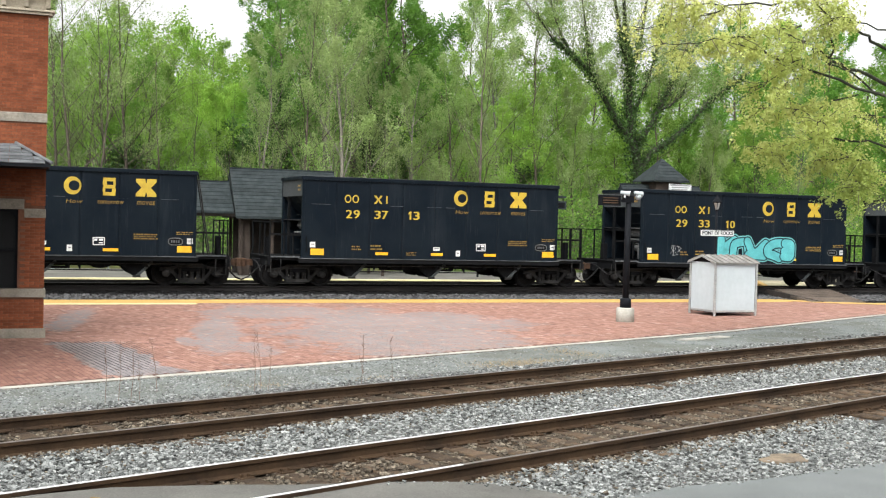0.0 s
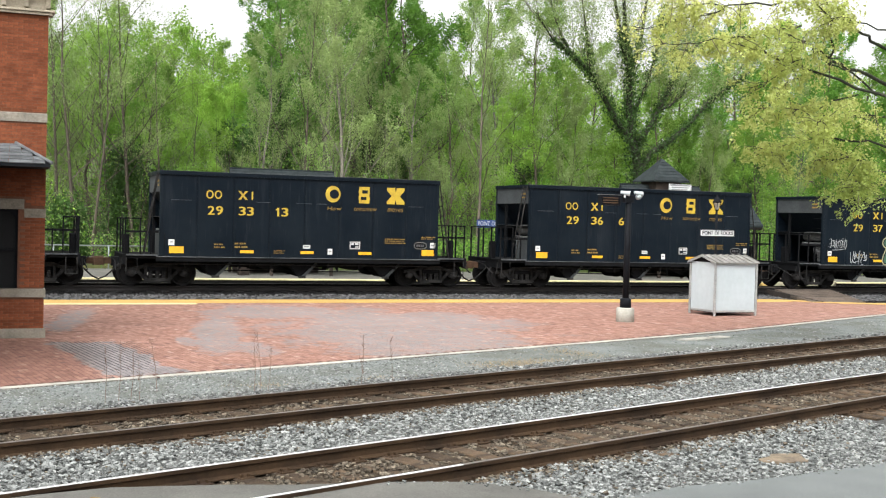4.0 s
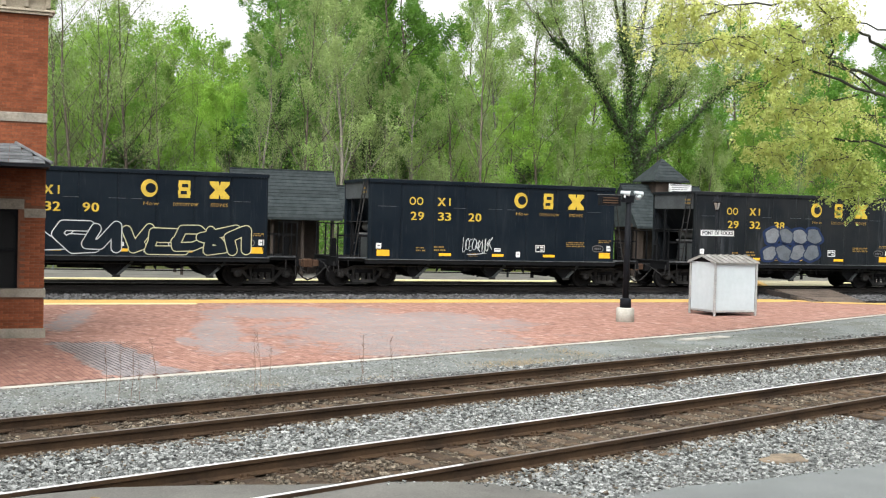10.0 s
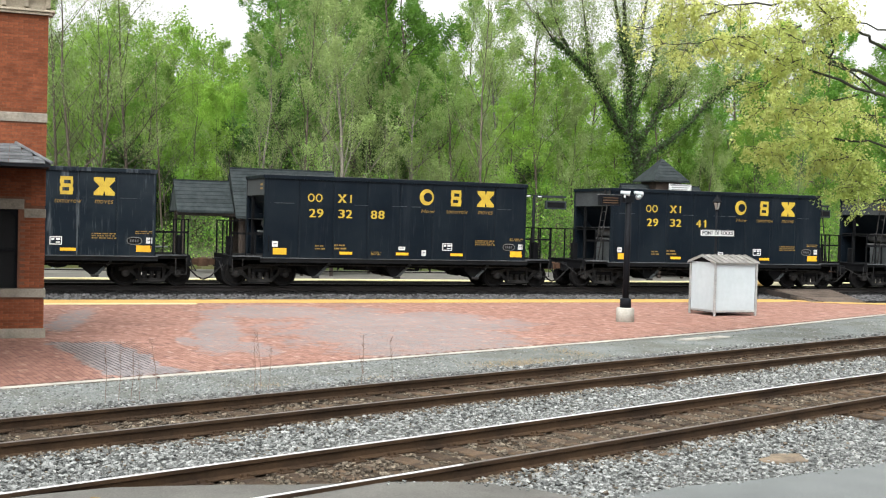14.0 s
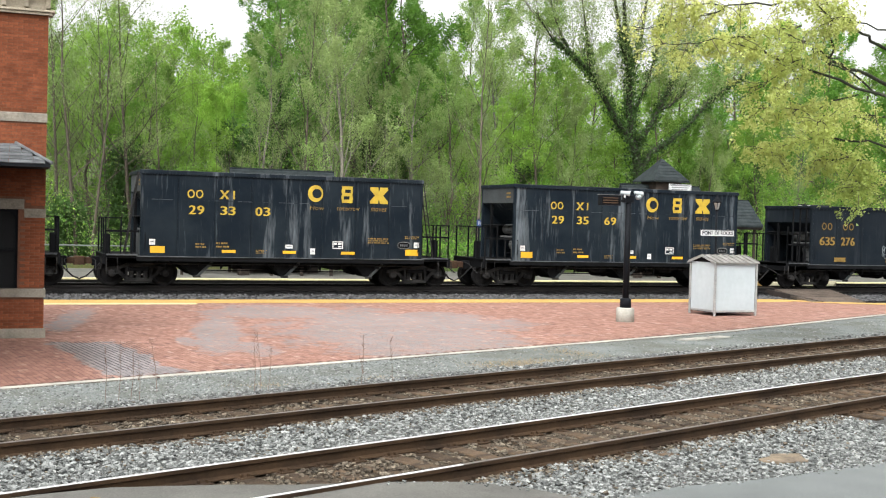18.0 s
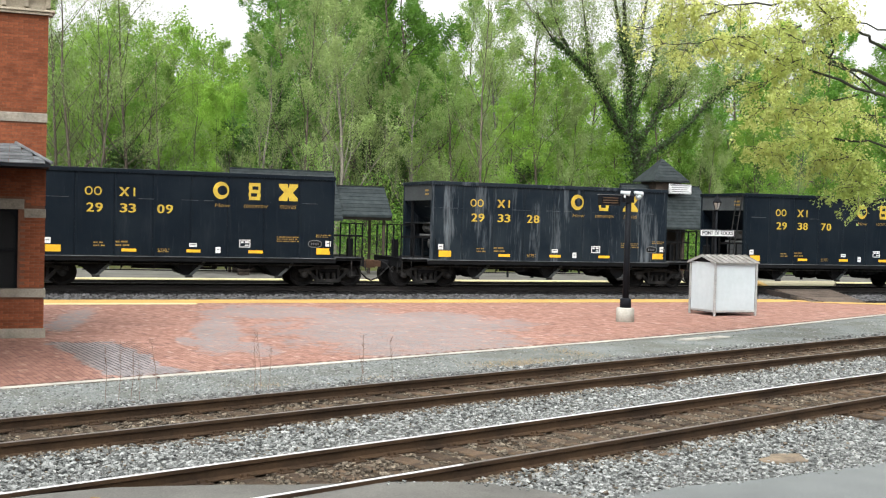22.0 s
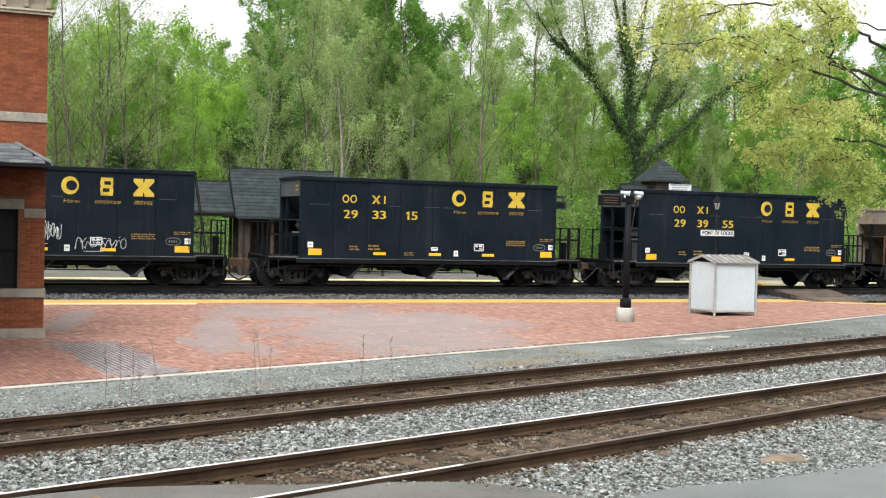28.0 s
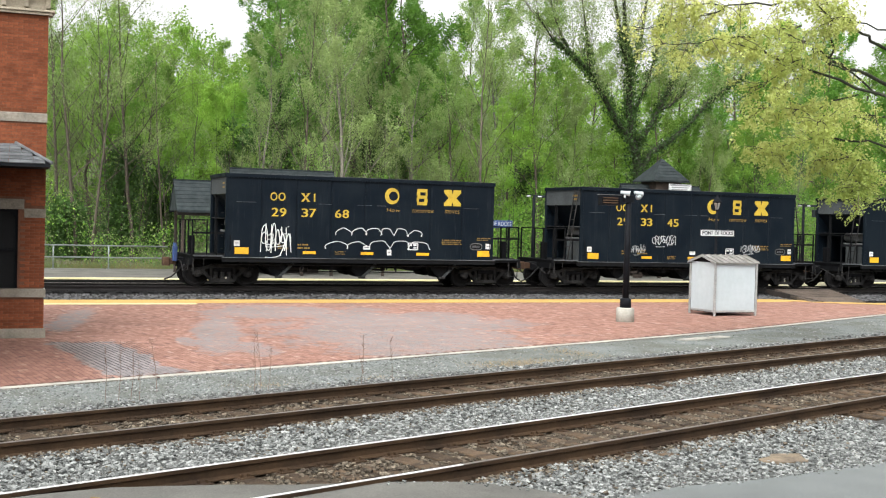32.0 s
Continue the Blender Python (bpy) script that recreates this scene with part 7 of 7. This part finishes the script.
# abstract strokes on a unit square, from which sprayed forms are put together
STROKES = [[[(0.1, 0), (0.1, 0.7), (0.35, 1), (0.7, 1), (0.9, 0.7), (0.9, 0)]], [[(0.9, 0.95), (0.2, 1), (0.1, 0.5), (0.15, 0), (0.95, 0.05)], [(0.15, 0.5), (0.75, 0.52)]],
           [[(0.5, 1), (0.1, 0.75), (0.1, 0.25), (0.5, 0), (0.9, 0.25), (0.9, 0.75), (0.5, 1)]], [[(0.1, 1), (0.15, 0)], [(0.9, 1), (0.2, 0.45), (0.95, 0)]],
           [[(0.9, 0.85), (0.5, 1), (0.12, 0.8), (0.8, 0.35), (0.7, 0.05), (0.1, 0.08)]], [[(0.12, 0), (0.1, 1), (0.75, 0.9), (0.75, 0.55), (0.2, 0.5), (0.95, 0)]], [[(0.0, 1), (0.45, 0), (0.95, 1)], [(0.45, 0.1), (0.6, 0.0)]]]


def turned(forms, rng):
    """The strokes mirrored or laid on their side, as chance has it."""
    a, b, c = rng.random() < 0.5, rng.random() < 0.5, rng.random() < 0.4
    out = [[((1 - x if a else x), (1 - z if b else z)) for x, z in path] for path in forms]
    return [[(z, x) for x, z in path] for path in out] if c else out


def bent(path):
    """A path with its corners rounded."""
    for _ in range(2):
        out = [path[0]]
        for a, b in zip(path, path[1:]):
            out += [(0.75 * a[0] + 0.25 * b[0], 0.75 * a[1] + 0.25 * b[1]), (0.25 * a[0] + 0.75 * b[0], 0.25 * a[1] + 0.75 * b[1])]
        path = out + [path[-1]]
    return path


def brush(sh, path, wide, y):
    """A thick stroke with round ends and joints; each length lies a hair over the one before."""
    if len(path) > 9:
        ribbon(sh, path, wide, y)
    for k, (x, z) in enumerate(path):
        if k and len(path) <= 9:
            ribbon(sh, [path[k - 1], (x, z)], wide, y - 0.00008 * k)
        if len(path) <= 9 or k in (0, len(path) - 1):
            sh.add([(x + wide / 2 * math.cos(t), y - 0.00004 - 0.00008 * (k % 9), z + wide / 2 * math.sin(t)) for t in np.linspace(0, 2 * math.pi, 15)[:-1]], [tuple(range(14))])


def scribble(car, x0, x1, z0, z1, seed, colour=None, wide=0.035, loops=5, label="white sprayed scrawl"):
    """An unreadable tag: a chain of quick slanting strokes."""
    rng, sh = random.Random(seed), Shape()
    loops = round(loops * 1.5)
    cw, hh = (x1 - x0) / loops, z1 - z0
    for k in range(loops):
        wd, lo, hi, lean = cw * rng.uniform(0.85, 1.25), rng.uniform(0, 0.22), rng.uniform(0.78, 1.0), rng.uniform(0.05, 0.30)
        for j, form in enumerate(turned(rng.choice(STROKES), rng)):
            path = [(x0 + k * cw + wd * (1.3 * p[0] - 0.15 + rng.uniform(-0.12, 0.12)) + lean * cw * p[1], z0 + hh * (lo + (hi - lo) * p[1] + rng.uniform(-0.08, 0.08))) for p in form]
            ribbon(sh, bent(path), wide * rng.uniform(0.5, 0.8), FACE - 0.006 - 0.0004 * k - 0.0001 * j)
    ribbon(sh, [(x0 + (x1 - x0) * t, z0 - hh * (0.06 + 0.06 * math.sin(5 * t))) for t in np.linspace(0.15, rng.uniform(0.5, 0.95), 7)], wide * 0.6, FACE - 0.0125)
    part("graffiti_tag", sh, spray(colour) if colour else M_SPRAY, car, label)


def piece(car, x0, x1, z0, z1, seed, fills, edge, halo, count, label, thick=0.30, rim=0.05, y0=0.0, sharp=False):
    """A large piece: thick crowded strokes, each form filled, rimmed and glowing at its edge."""
    rng = random.Random(seed)
    cw, hh = (x1 - x0) / count, z1 - z0
    glow, drawn = Shape(), []
    for k in range(count):
        tk = thick * rng.uniform(0.85, 1.1)
        lean, lift = rng.uniform(-0.12, 0.18), rng.uniform(0, 0.10) * hh
        wd, top = cw * 1.5 - tk * 0.75, hh - tk - lift
        paths = [[(min(x1 - tk / 2, max(x0 + tk / 2, x0 + (k - 0.2) * cw + tk / 2 + wd * (p[0] + rng.uniform(-0.2, 0.2)) + lean * cw * p[1])), z0 + tk / 2 + top * min(1, max(0, p[1] + rng.uniform(-0.12, 0.12)))) for p in form] for form in turned(rng.choice(STROKES), rng)]
        paths = paths if sharp else [bent(path) for path in paths]
        drawn.append((k, tk, paths))
        if halo:
            for j, path in enumerate(paths):
                brush(glow, path, tk + rim * 2 + 0.05, FACE - 0.006 - y0 - 0.0001 * k - 0.00003 * j)
    if halo:
        part("graffiti_halo", glow, spray(halo), car, "pale sprayed glow")["kind"] = "stuff"
    for k, tk, paths in drawn:
        y = FACE - 0.009 - y0 - 0.0040 * k
        line, body = Shape(), Shape()
        for j, path in enumerate(paths):
            brush(line, path, tk + rim, y - 0.0008 * j)
            brush(body, path, tk - rim, y - 0.0020 - 0.0008 * j)
        form = part("graffiti_form", line, spray(edge), car, label)
        part("graffiti_fill", body, spray(fills[(k * 3 + seed) % len(fills)]) if fills else M_PAINT, form, "sprayed colour inside a rim" if fills else "bare dark paint inside a rim")


def bubbles(car, x0, x1, z0, z1, seed, colours, outline, count, label, fill=True, wide=0.045):
    """Rounded bulging forms side by side, filled or left as bare outlines."""
    rng = random.Random(seed)
    halo = Shape()
    cw = (x1 - x0) / count
    for k in range(count):
        cx, cz = x0 + (k + 0.5) * cw, (z0 + z1) / 2 + rng.uniform(-0.05, 0.05) * (z1 - z0)
        a, b, sq, tilt = cw * rng.uniform(0.46, 0.58), (z1 - z0) * rng.uniform(0.42, 0.5), rng.uniform(0.88, 1.1), rng.uniform(-0.3, 0.3)
        ring = []
        for t in np.linspace(0, 2 * math.pi, 27)[:-1]:
            c, d = math.cos(t), math.sin(t)
            px, pz = a * math.copysign(abs(c) ** sq, c), b * math.copysign(abs(d) ** sq, d)
            ring.append((cx + px + tilt * pz + 0.06 * cw * math.sin(4 * t + k), min(z1, max(z0, cz + pz))))
        y = FACE - 0.008 - 0.0012 * k
        if fill:
            halo.add([(cx + (p[0] - cx) * 1.3, FACE - 0.006 - 0.0001 * k, max(SILL + 0.02, cz + (p[1] - cz) * 1.25)) for p in ring], [tuple(range(len(ring)))])
            part("graffiti_form", Shape().add([(p[0], y, p[1]) for p in ring], [tuple(range(len(ring)))]), spray(colours[(k + seed) % len(colours)]), car, "sprayed rounded colour form")
        line = Shape()
        ribbon(line, ring if fill else ring[:14], wide, y - 0.0006, fill)
        part("graffiti_outline", line, spray(outline[0]), car, label)
    if fill:
        part("graffiti_halo", halo, spray(outline[1]), car, "dim sprayed glow")["kind"] = "stuff"


# ---- how far the train has come ----
def run(t):
    """Where the near left top corner of car 0 has come to by t seconds."""
    u = t / 32
    return 23.832 + 402.299 * u + 24.432 * u ** 2 - 20.0 * u ** 3 + 8.564 * u ** 4


def lag(k):
    return PITCH * k + (0.646 if k >= 17 else 0.0) + (0.399 if k >= 26 else 0.0)


DARK = "dark blue-black open hopper car with yellow markings"
TYPE_A = make_car(M_PAINT, TOP, 2 * HB, False, 8, DARK)
TYPE_B = make_car(M_PAINT, TOP, 2 * HB, True, 8, DARK)
# number, ladder at the ends, paint, label
FLEET = {-1: ("", 0, 0), 0: ("29 33 10", 0, 0), 1: ("29 37 13", 0, 0), 2: ("29 33 18", 1, 0), 3: ("29 37 75", 0, 0), 4: ("29 36 67", 1, 0), 5: ("29 33 13", 1, 0), 6: ("29 33 43", 0, 1), 7: ("29 32 39", 1, 0),
         8: ("29 32 01", 0, 0), 9: ("29 32 38", 1, 2), 10: ("29 33 20", 1, 0), 11: ("29 32 90", 0, 0), 12: ("29 32 55", 1, 0), 13: ("29 32 41", 1, 0), 14: ("29 32 88", 0, 0), 15: ("29 39 42", 0, 1),
         17: ("29 35 69", 0, 1), 18: ("29 33 03", 1, 1), 19: ("29 33 54", 0, 0), 20: ("29 38 70", 1, 0), 21: ("29 33 28", 0, 1), 22: ("29 33 09", 0, 0), 23: ("29 36 57", 1, 1), 24: ("29 32 00", 1, 0),
         26: ("29 39 55", 1, 0), 27: ("29 33 15", 0, 0), 28: ("29 39 59", 1, 0), 29: ("29 31 89", 1, 0), 30: ("29 33 45", 1, 0), 31: ("29 37 68", 0, 0)}
SAYS = {0: "with a teal graffiti piece", 1: "clean and newly lettered", 3: "with a blue and violet graffiti piece", 6: "streaked pale by rain", 7: "with five white graffiti tags", 9: "brown with dust over ghostly grey-blue graffiti",
        10: "with one white tag", 11: "with huge white and yellow graffiti", 12: "with small white tags", 15: "streaked pale by rain", 17: "streaked pale by rain", 23: "lightly streaked by rain", 18: "with pale dust streaks", 21: "heavily streaked with pale dust", 24: "with green and white tags",
        28: "with two white tags", 29: "with a scraped bare patch", 30: "with small white tags", 31: "last in line, with outlined graffiti"}
CARS = {}
spare = {0: TYPE_A, 1: TYPE_B}
for k, (digits, ladder, look_of) in FLEET.items():
    if spare.get(ladder):
        car = spare.pop(ladder)
    else:
        car = copy_thing(TYPE_B if ladder else TYPE_A, Matrix())
    CARS[k] = car
for k, (digits, ladder, look_of) in FLEET.items():
    car = CARS[k]
    tagged(car, "dark blue hopper car " + SAYS.get(k, "with yellow markings, dusty"))
    if look_of:
        for ob in car.children:
            if ob.type == "MESH" and ob.data.materials and ob.data.materials[0] == M_PAINT:
                for o in (ob, *ob.children):
                    if o.data.materials[0] == M_PAINT:
                        o.material_slots[0].link = "OBJECT"
                        o.material_slots[0].material = (None, M_PAINT_STREAK, M_PAINT_BROWN)[look_of]
    if digits:
        add_number(car, digits, HB)

L = -HB
piece(CARS[0], L + 3.6, L + 7.5, 1.12, 2.25, 41, [(0.075, 0.32, 0.34), (0.12, 0.41, 0.41), (0.09, 0.36, 0.38)], (0.010, 0.035, 0.045), (0.12, 0.33, 0.34), 5, "light teal graffiti with dark rims", 0.42)
scribble(CARS[0], L + 1.4, L + 1.85, 1.42, 1.85, 42, None, 0.02, 3)
piece(CARS[3], L + 3.3, L + 8.9, 1.13, 2.36, 43, [(0.19, 0.165, 0.31), (0.012, 0.075, 0.115), (0.045, 0.13, 0.235), (0.05, 0.115, 0.075), (0.025, 0.15, 0.19)], (0.008, 0.012, 0.02), (0.36, 0.34, 0.20), 9, "blue, green and lilac graffiti with dark rims", 0.40, 0.05, 0.0, True)
scribble(CARS[3], L + 0.35, L + 1.3, 1.75, 2.2, 44, None, 0.03, 5)
scribble(CARS[3], L + 1.5, L + 2.4, 1.1, 1.75, 45, None, 0.04, 4)
scribble(CARS[3], L + 8.9, L + 9.4, 1.3, 2.1, 46, None, 0.03, 3)
for k, (a, b, c, d) in enumerate(((1.3, 2.5, 1.72, 2.18), (2.55, 3.7, 1.65, 2.0), (3.85, 4.95, 1.3, 2.2), (6.05, 7.0, 1.5, 2.05), (8.5, 9.4, 1.65, 2.25))):
    scribble(CARS[7], L + a, L + b, c, d, 50 + k, None, 0.035, 5)
bubbles(CARS[9], L + 3.4, L + 6.25, 1.18, 1.92, 57, [(0.085, 0.097, 0.11), (0.12, 0.132, 0.145)], ((0.012, 0.022, 0.05), (0.008, 0.020, 0.065)), 4, "ghostly grey graffiti rimmed in blue", True, 0.05)
bubbles(CARS[9], L + 3.5, L + 6.35, 1.86, 2.60, 56, [(0.13, 0.142, 0.155), (0.085, 0.097, 0.11)], ((0.012, 0.022, 0.05), (0.008, 0.020, 0.065)), 4, "ghostly grey graffiti rimmed in blue", True, 0.05)
scribble(CARS[10], L + 3.7, L + 4.9, 1.35, 1.95, 58, None, 0.04, 6)
piece(CARS[11], L + 0.4, L + 5.2, 1.12, 2.32, 59, None, (0.42, 0.44, 0.44), None, 5, "white outlined graffiti without fill", 0.36, 0.034, 0.0, True)
piece(CARS[11], L + 5.2, L + 9.6, 1.12, 2.20, 60, None, (0.40, 0.39, 0.24), None, 5, "pale yellow outlined graffiti without fill", 0.34, 0.034, 0.0, True)
for k, (a, b, c, d) in enumerate(((2.35, 3.5, 1.45, 2.1), (3.6, 4.7, 1.4, 2.05), (5.7, 6.7, 1.5, 2.0))):
    scribble(CARS[12], L + a, L + b, c, d, 62 + k, None, 0.035, 5)
scribble(CARS[24], L + 0.2, L + 1.0, 1.6, 2.0, 66, (0.45, 0.58, 0.5), 0.03, 4, "pale green sprayed scrawl")
scribble(CARS[24], L + 3.4, L + 4.2, 1.45, 1.95, 67, (0.12, 0.42, 0.18), 0.035, 4, "green sprayed scrawl")
scribble(CARS[24], L + 5.5, L + 6.3, 1.3, 1.9, 68, None, 0.04, 4)
scribble(CARS[28], L + 5.0, L + 5.8, 1.5, 2.2, 69, None, 0.035, 5)
scribble(CARS[28], L + 6.3, L + 7.9, 1.25, 1.7, 70, None, 0.035, 7)
rp, patch = random.Random(21), Shape()
for i in range(34):
    x, fade = L + 2.52 + 0.027 * i, abs(i - 16) / 17
    hi, lo = TOP - 0.42 - 0.5 * fade * rp.random(), SILL + 0.08 + (0.3 + 1.5 * fade) * rp.random() ** 2
    while hi - lo > 0.15:
        ln = min(hi - lo, rp.uniform(0.35, 1.6))
        patch.box(x, x + rp.uniform(0.014, 0.026), FACE - 0.002, FACE, hi - ln, hi)
        hi -= ln + rp.uniform(0.01, 0.10) * (1 + 5 * fade)
part("bare_patch", patch, M_PALE, CARS[29], "scraped pale bare streaks with rust runs")["kind"] = "stuff"
scribble(CARS[29], L + 2.9, L + 3.7, 1.25, 2.0, 71, (0.72, 0.74, 0.74), 0.045, 4)
scribble(CARS[29], L + 5.0, L + 5.5, 1.45, 1.75, 72, None, 0.03, 3)
scribble(CARS[29], L + 8.1, L + 9.1, 1.5, 1.9, 73, None, 0.035, 5)
scribble(CARS[30], L + 3.25, L + 4.3, 1.75, 2.2, 74, None, 0.04, 5)
scribble(CARS[30], L + 2.3, L + 2.9, 1.4, 1.8, 75, None, 0.03, 4)
scribble(CARS[30], L + 7.5, L + 8.4, 1.5, 1.85, 76, None, 0.04, 5)
scribble(CARS[31], L + 1.25, L + 2.3, 1.2, 2.35, 77, (0.66, 0.70, 0.68), 0.045, 4)
scribble(CARS[31], L + 1.25, L + 2.3, 1.5, 2.0, 78, (0.66, 0.70, 0.68), 0.04, 4)
bubbles(CARS[31], L + 3.6, L + 7.6, 1.12, 1.75, 79, [(0.1, 0.1, 0.1)], ((0.55, 0.58, 0.58), (0.1, 0.1, 0.1)), 5, "white outlined bubble graffiti", False, 0.028)
bubbles(CARS[31], L + 4.0, L + 7.3, 1.65, 2.2, 80, [(0.1, 0.1, 0.1)], ((0.55, 0.58, 0.58), (0.1, 0.1, 0.1)), 6, "white outlined bubble graffiti", False, 0.028)
# device at the tail of the train
eot = part("tail_device", Shape().box(L - 1.62, L - 1.46, -0.40, -0.12, 0.86, 1.40, 0.03), M_BLUE, CARS[31], "blue end-of-train device")
part("tail_lamp", Shape().lathe([(0, 0.0), (0, 0.07), (0.1, 0.06), (0.1, 0.0)], "z", (L - 1.54, -0.26, 1.40), 10), M_BLUE, eot)

# the lower, older car with outside posts
OLDTOP = 3.55
odd = make_car(M_PAINT_FADED, OLDTOP, 10.8, False, 8, "older, lower faded black hopper car with dull yellow lettering", True)
CARS[16] = odd
for ob in odd.children_recursive:
    if ob.type == "MESH":
        for i, mt in enumerate(ob.data.materials):
            if mt == M_RUST:
                ob.data.materials[i] = M_UNDER
h = 5.4
sh = Shape()
for x0 in (0.50, 0.80, 1.62, 1.94):
    ribbon(sh, [(-h + x0 + 0.14 + 0.10 * math.cos(t), 2.71 + 0.13 * math.sin(t)) for t in np.linspace(0.2, 0.2 + 2 * math.pi, 17)[:-1]], 0.042, FACE - 0.030, True)
part("initial_row", sh, M_ORANGE, odd, "dull yellow rings")
sh = Shape()
lettering(sh, "635", -h + 0.43, -h + 1.21, 1.9, 2.25, FACE - 0.029, 0, 0.02)
lettering(sh, "276", -h + 1.56, -h + 2.27, 1.9, 2.25, FACE - 0.029, 0, 0.02)
part("car_number", sh, M_ORANGE, odd, "dull yellow car number 635276")
emblem(odd, [(-h + x0, -h + x1) for x0, x1 in ((7.43, 7.95), (8.43, 8.85), (9.28, 9.88))], 2.48, 3.08, FACE - 0.034, M_YELLOW)
for x0 in (1.2, 4.0, 6.1, 9.6):
    part("reflector", plate(Shape(), -h + x0, -h + x0 + 0.6, 1.2, 1.38, FACE - 0.05), M_ORANGE, odd, "dulled yellow reflector strip")
for k, (a, b, c, d) in enumerate(((3.8, 4.5, 1.45, 2.0), (6.85, 7.7, 1.5, 2.0), (7.8, 8.65, 1.3, 1.9), (8.8, 9.6, 1.35, 1.75))):
    scribble(odd, -h + a, -h + b, c, d, 90 + k, (0.20, 0.225, 0.235), 0.035, 4, "faded grey scrawl")
for q in (0.18, 0.50, 0.86, 1.12):
    part("end_post", Shape().box(-h - q - 0.03, -h - q + 0.03, -1.50, -1.44, 1.1, OLDTOP - (0.05 if q < 0.9 else 0.9), 0.006), M_UNDER, odd, "tall sooty end post")
part("end_post_rail", Shape().box(-h - 0.90, -h, -1.50, -1.45, OLDTOP - 0.12, OLDTOP - 0.05), M_UNDER, odd)

# the tan, rusty car with the big black and white piece
tan = make_car(M_TAN, 3.58, 11.2, False, 11, "tan rusty hopper car with a big black and white graffiti piece", True)
CARS[25] = tan
h = 5.6
sh = Shape()
for x0 in (0.75, 1.2, 2.15, 2.6):
    ribbon(sh, [(-h + x0 + 0.17 + 0.14 * math.cos(t), 2.44 + 0.14 * math.sin(t)) for t in np.linspace(0.39, 0.39 + 2 * math.pi, 9)[:-1]], 0.06, FACE - 0.032, True)
part("initial_row", sh, M_YELLOW, tan, "yellow octagon rings")
sh = Shape()
for text, x0, x1 in (("9", 1.35, 1.65), ("16", 2.2, 2.85), ("19", 3.55, 4.3)):
    lettering(sh, text, -h + x0, -h + x1, 1.8, 2.1, FACE - 0.031, 0, 0.02)
part("car_number", sh, M_ORANGE, tan, "faded yellow car number")
emblem(tan, [(-h + x0, -h + x1) for x0, x1 in ((7.75, 8.35), (8.95, 9.35), (9.95, 10.55))], 2.2, 2.78, FACE - 0.054, M_YELLOW)
for x0, x1, z0, z1, c in ((0.5, 0.9, 1.9, 2.35, (0.75, 0.42, 0.02)), (0.5, 0.75, 1.35, 1.9, (0.75, 0.42, 0.02)), (10.6, 11.0, 1.4, 2.0, (0.75, 0.42, 0.02))):
    part("paint_field", plate(Shape(), -h + x0, -h + x1, z0, z1, FACE - 0.026), spray(c), tan, "yellow sprayed field")
rg = random.Random(15)
dabs = {}
for k in range(190):
    x0 = rg.uniform(3.0, 10.6)
    z0 = rg.uniform(1.15, 2.42) if x0 > 4.2 else rg.uniform(1.15, 1.8)
    c = rg.choice([(0.36, 0.13, 0.10), (0.18, 0.34, 0.32), (0.38, 0.17, 0.13), (0.22, 0.36, 0.34)])
    ww, hh = rg.uniform(0.3, 0.9), rg.uniform(0.015, 0.05)
    dabs.setdefault(c, Shape()).add([(-h + x0 + ww / 2 * math.cos(t), FACE - 0.027 - 0.00012 * k, z0 + hh * math.copysign(abs(math.sin(t)) ** 0.4, math.sin(t))) for t in np.linspace(0, 6.28, 13)[:-1]], [tuple(range(12))])
for c, sh in dabs.items():
    part("paint_field", sh, spray(c), tan, "soft coral and turquoise sprayed dabs")


piece(tan, -h + 3.7, -h + 10.8, 1.13, 2.14, 88, [(0.010, 0.011, 0.026)], (0.50, 0.51, 0.50), (0.50, 0.51, 0.50), 8, "black graffiti piece with white rims", 0.42, 0.05, 0.030, True)
for ob in odd.children:
    if ob.name.startswith("graffiti"):
        ob.location.y -= 0.026

build_pavers()


def motions():
    """The cars roll along their track; the wheels turn with them while they pass."""
    far = {k: HB for k in CARS}
    far[16], far[25] = 4.81, 4.90
    times = [i * 1.0 for i in range(33)]
    for k, car in CARS.items():
        walk(car, [(t, pose(run(t) - lag(k) + far[k], TRACK_Y, 0)) for t in times])
        seen = [i for i in range(961) if -5.5 < run(i / 30) - lag(k) + HB < 42.5]
        if not seen:
            continue
        base = run(seen[0] / 30)
        for truck in car.children:
            if not truck.name.startswith("truck"):
                continue
            for ws in truck.children:
                if not ws.name.startswith("wheel_set"):
                    continue
                at = ws.location.copy()
                rows = [(i / 30, Matrix.Translation(at) @ Matrix.Rotation((run(i / 30) - base) / 0.457, 4, "Y")) for i in seen]
                if seen[0] > 0:
                    rows.insert(0, (0.0, rows[0][1]))
                if seen[-1] < 960:
                    rows.append((32.0, rows[-1][1]))
                walk(ws, rows)


motions()
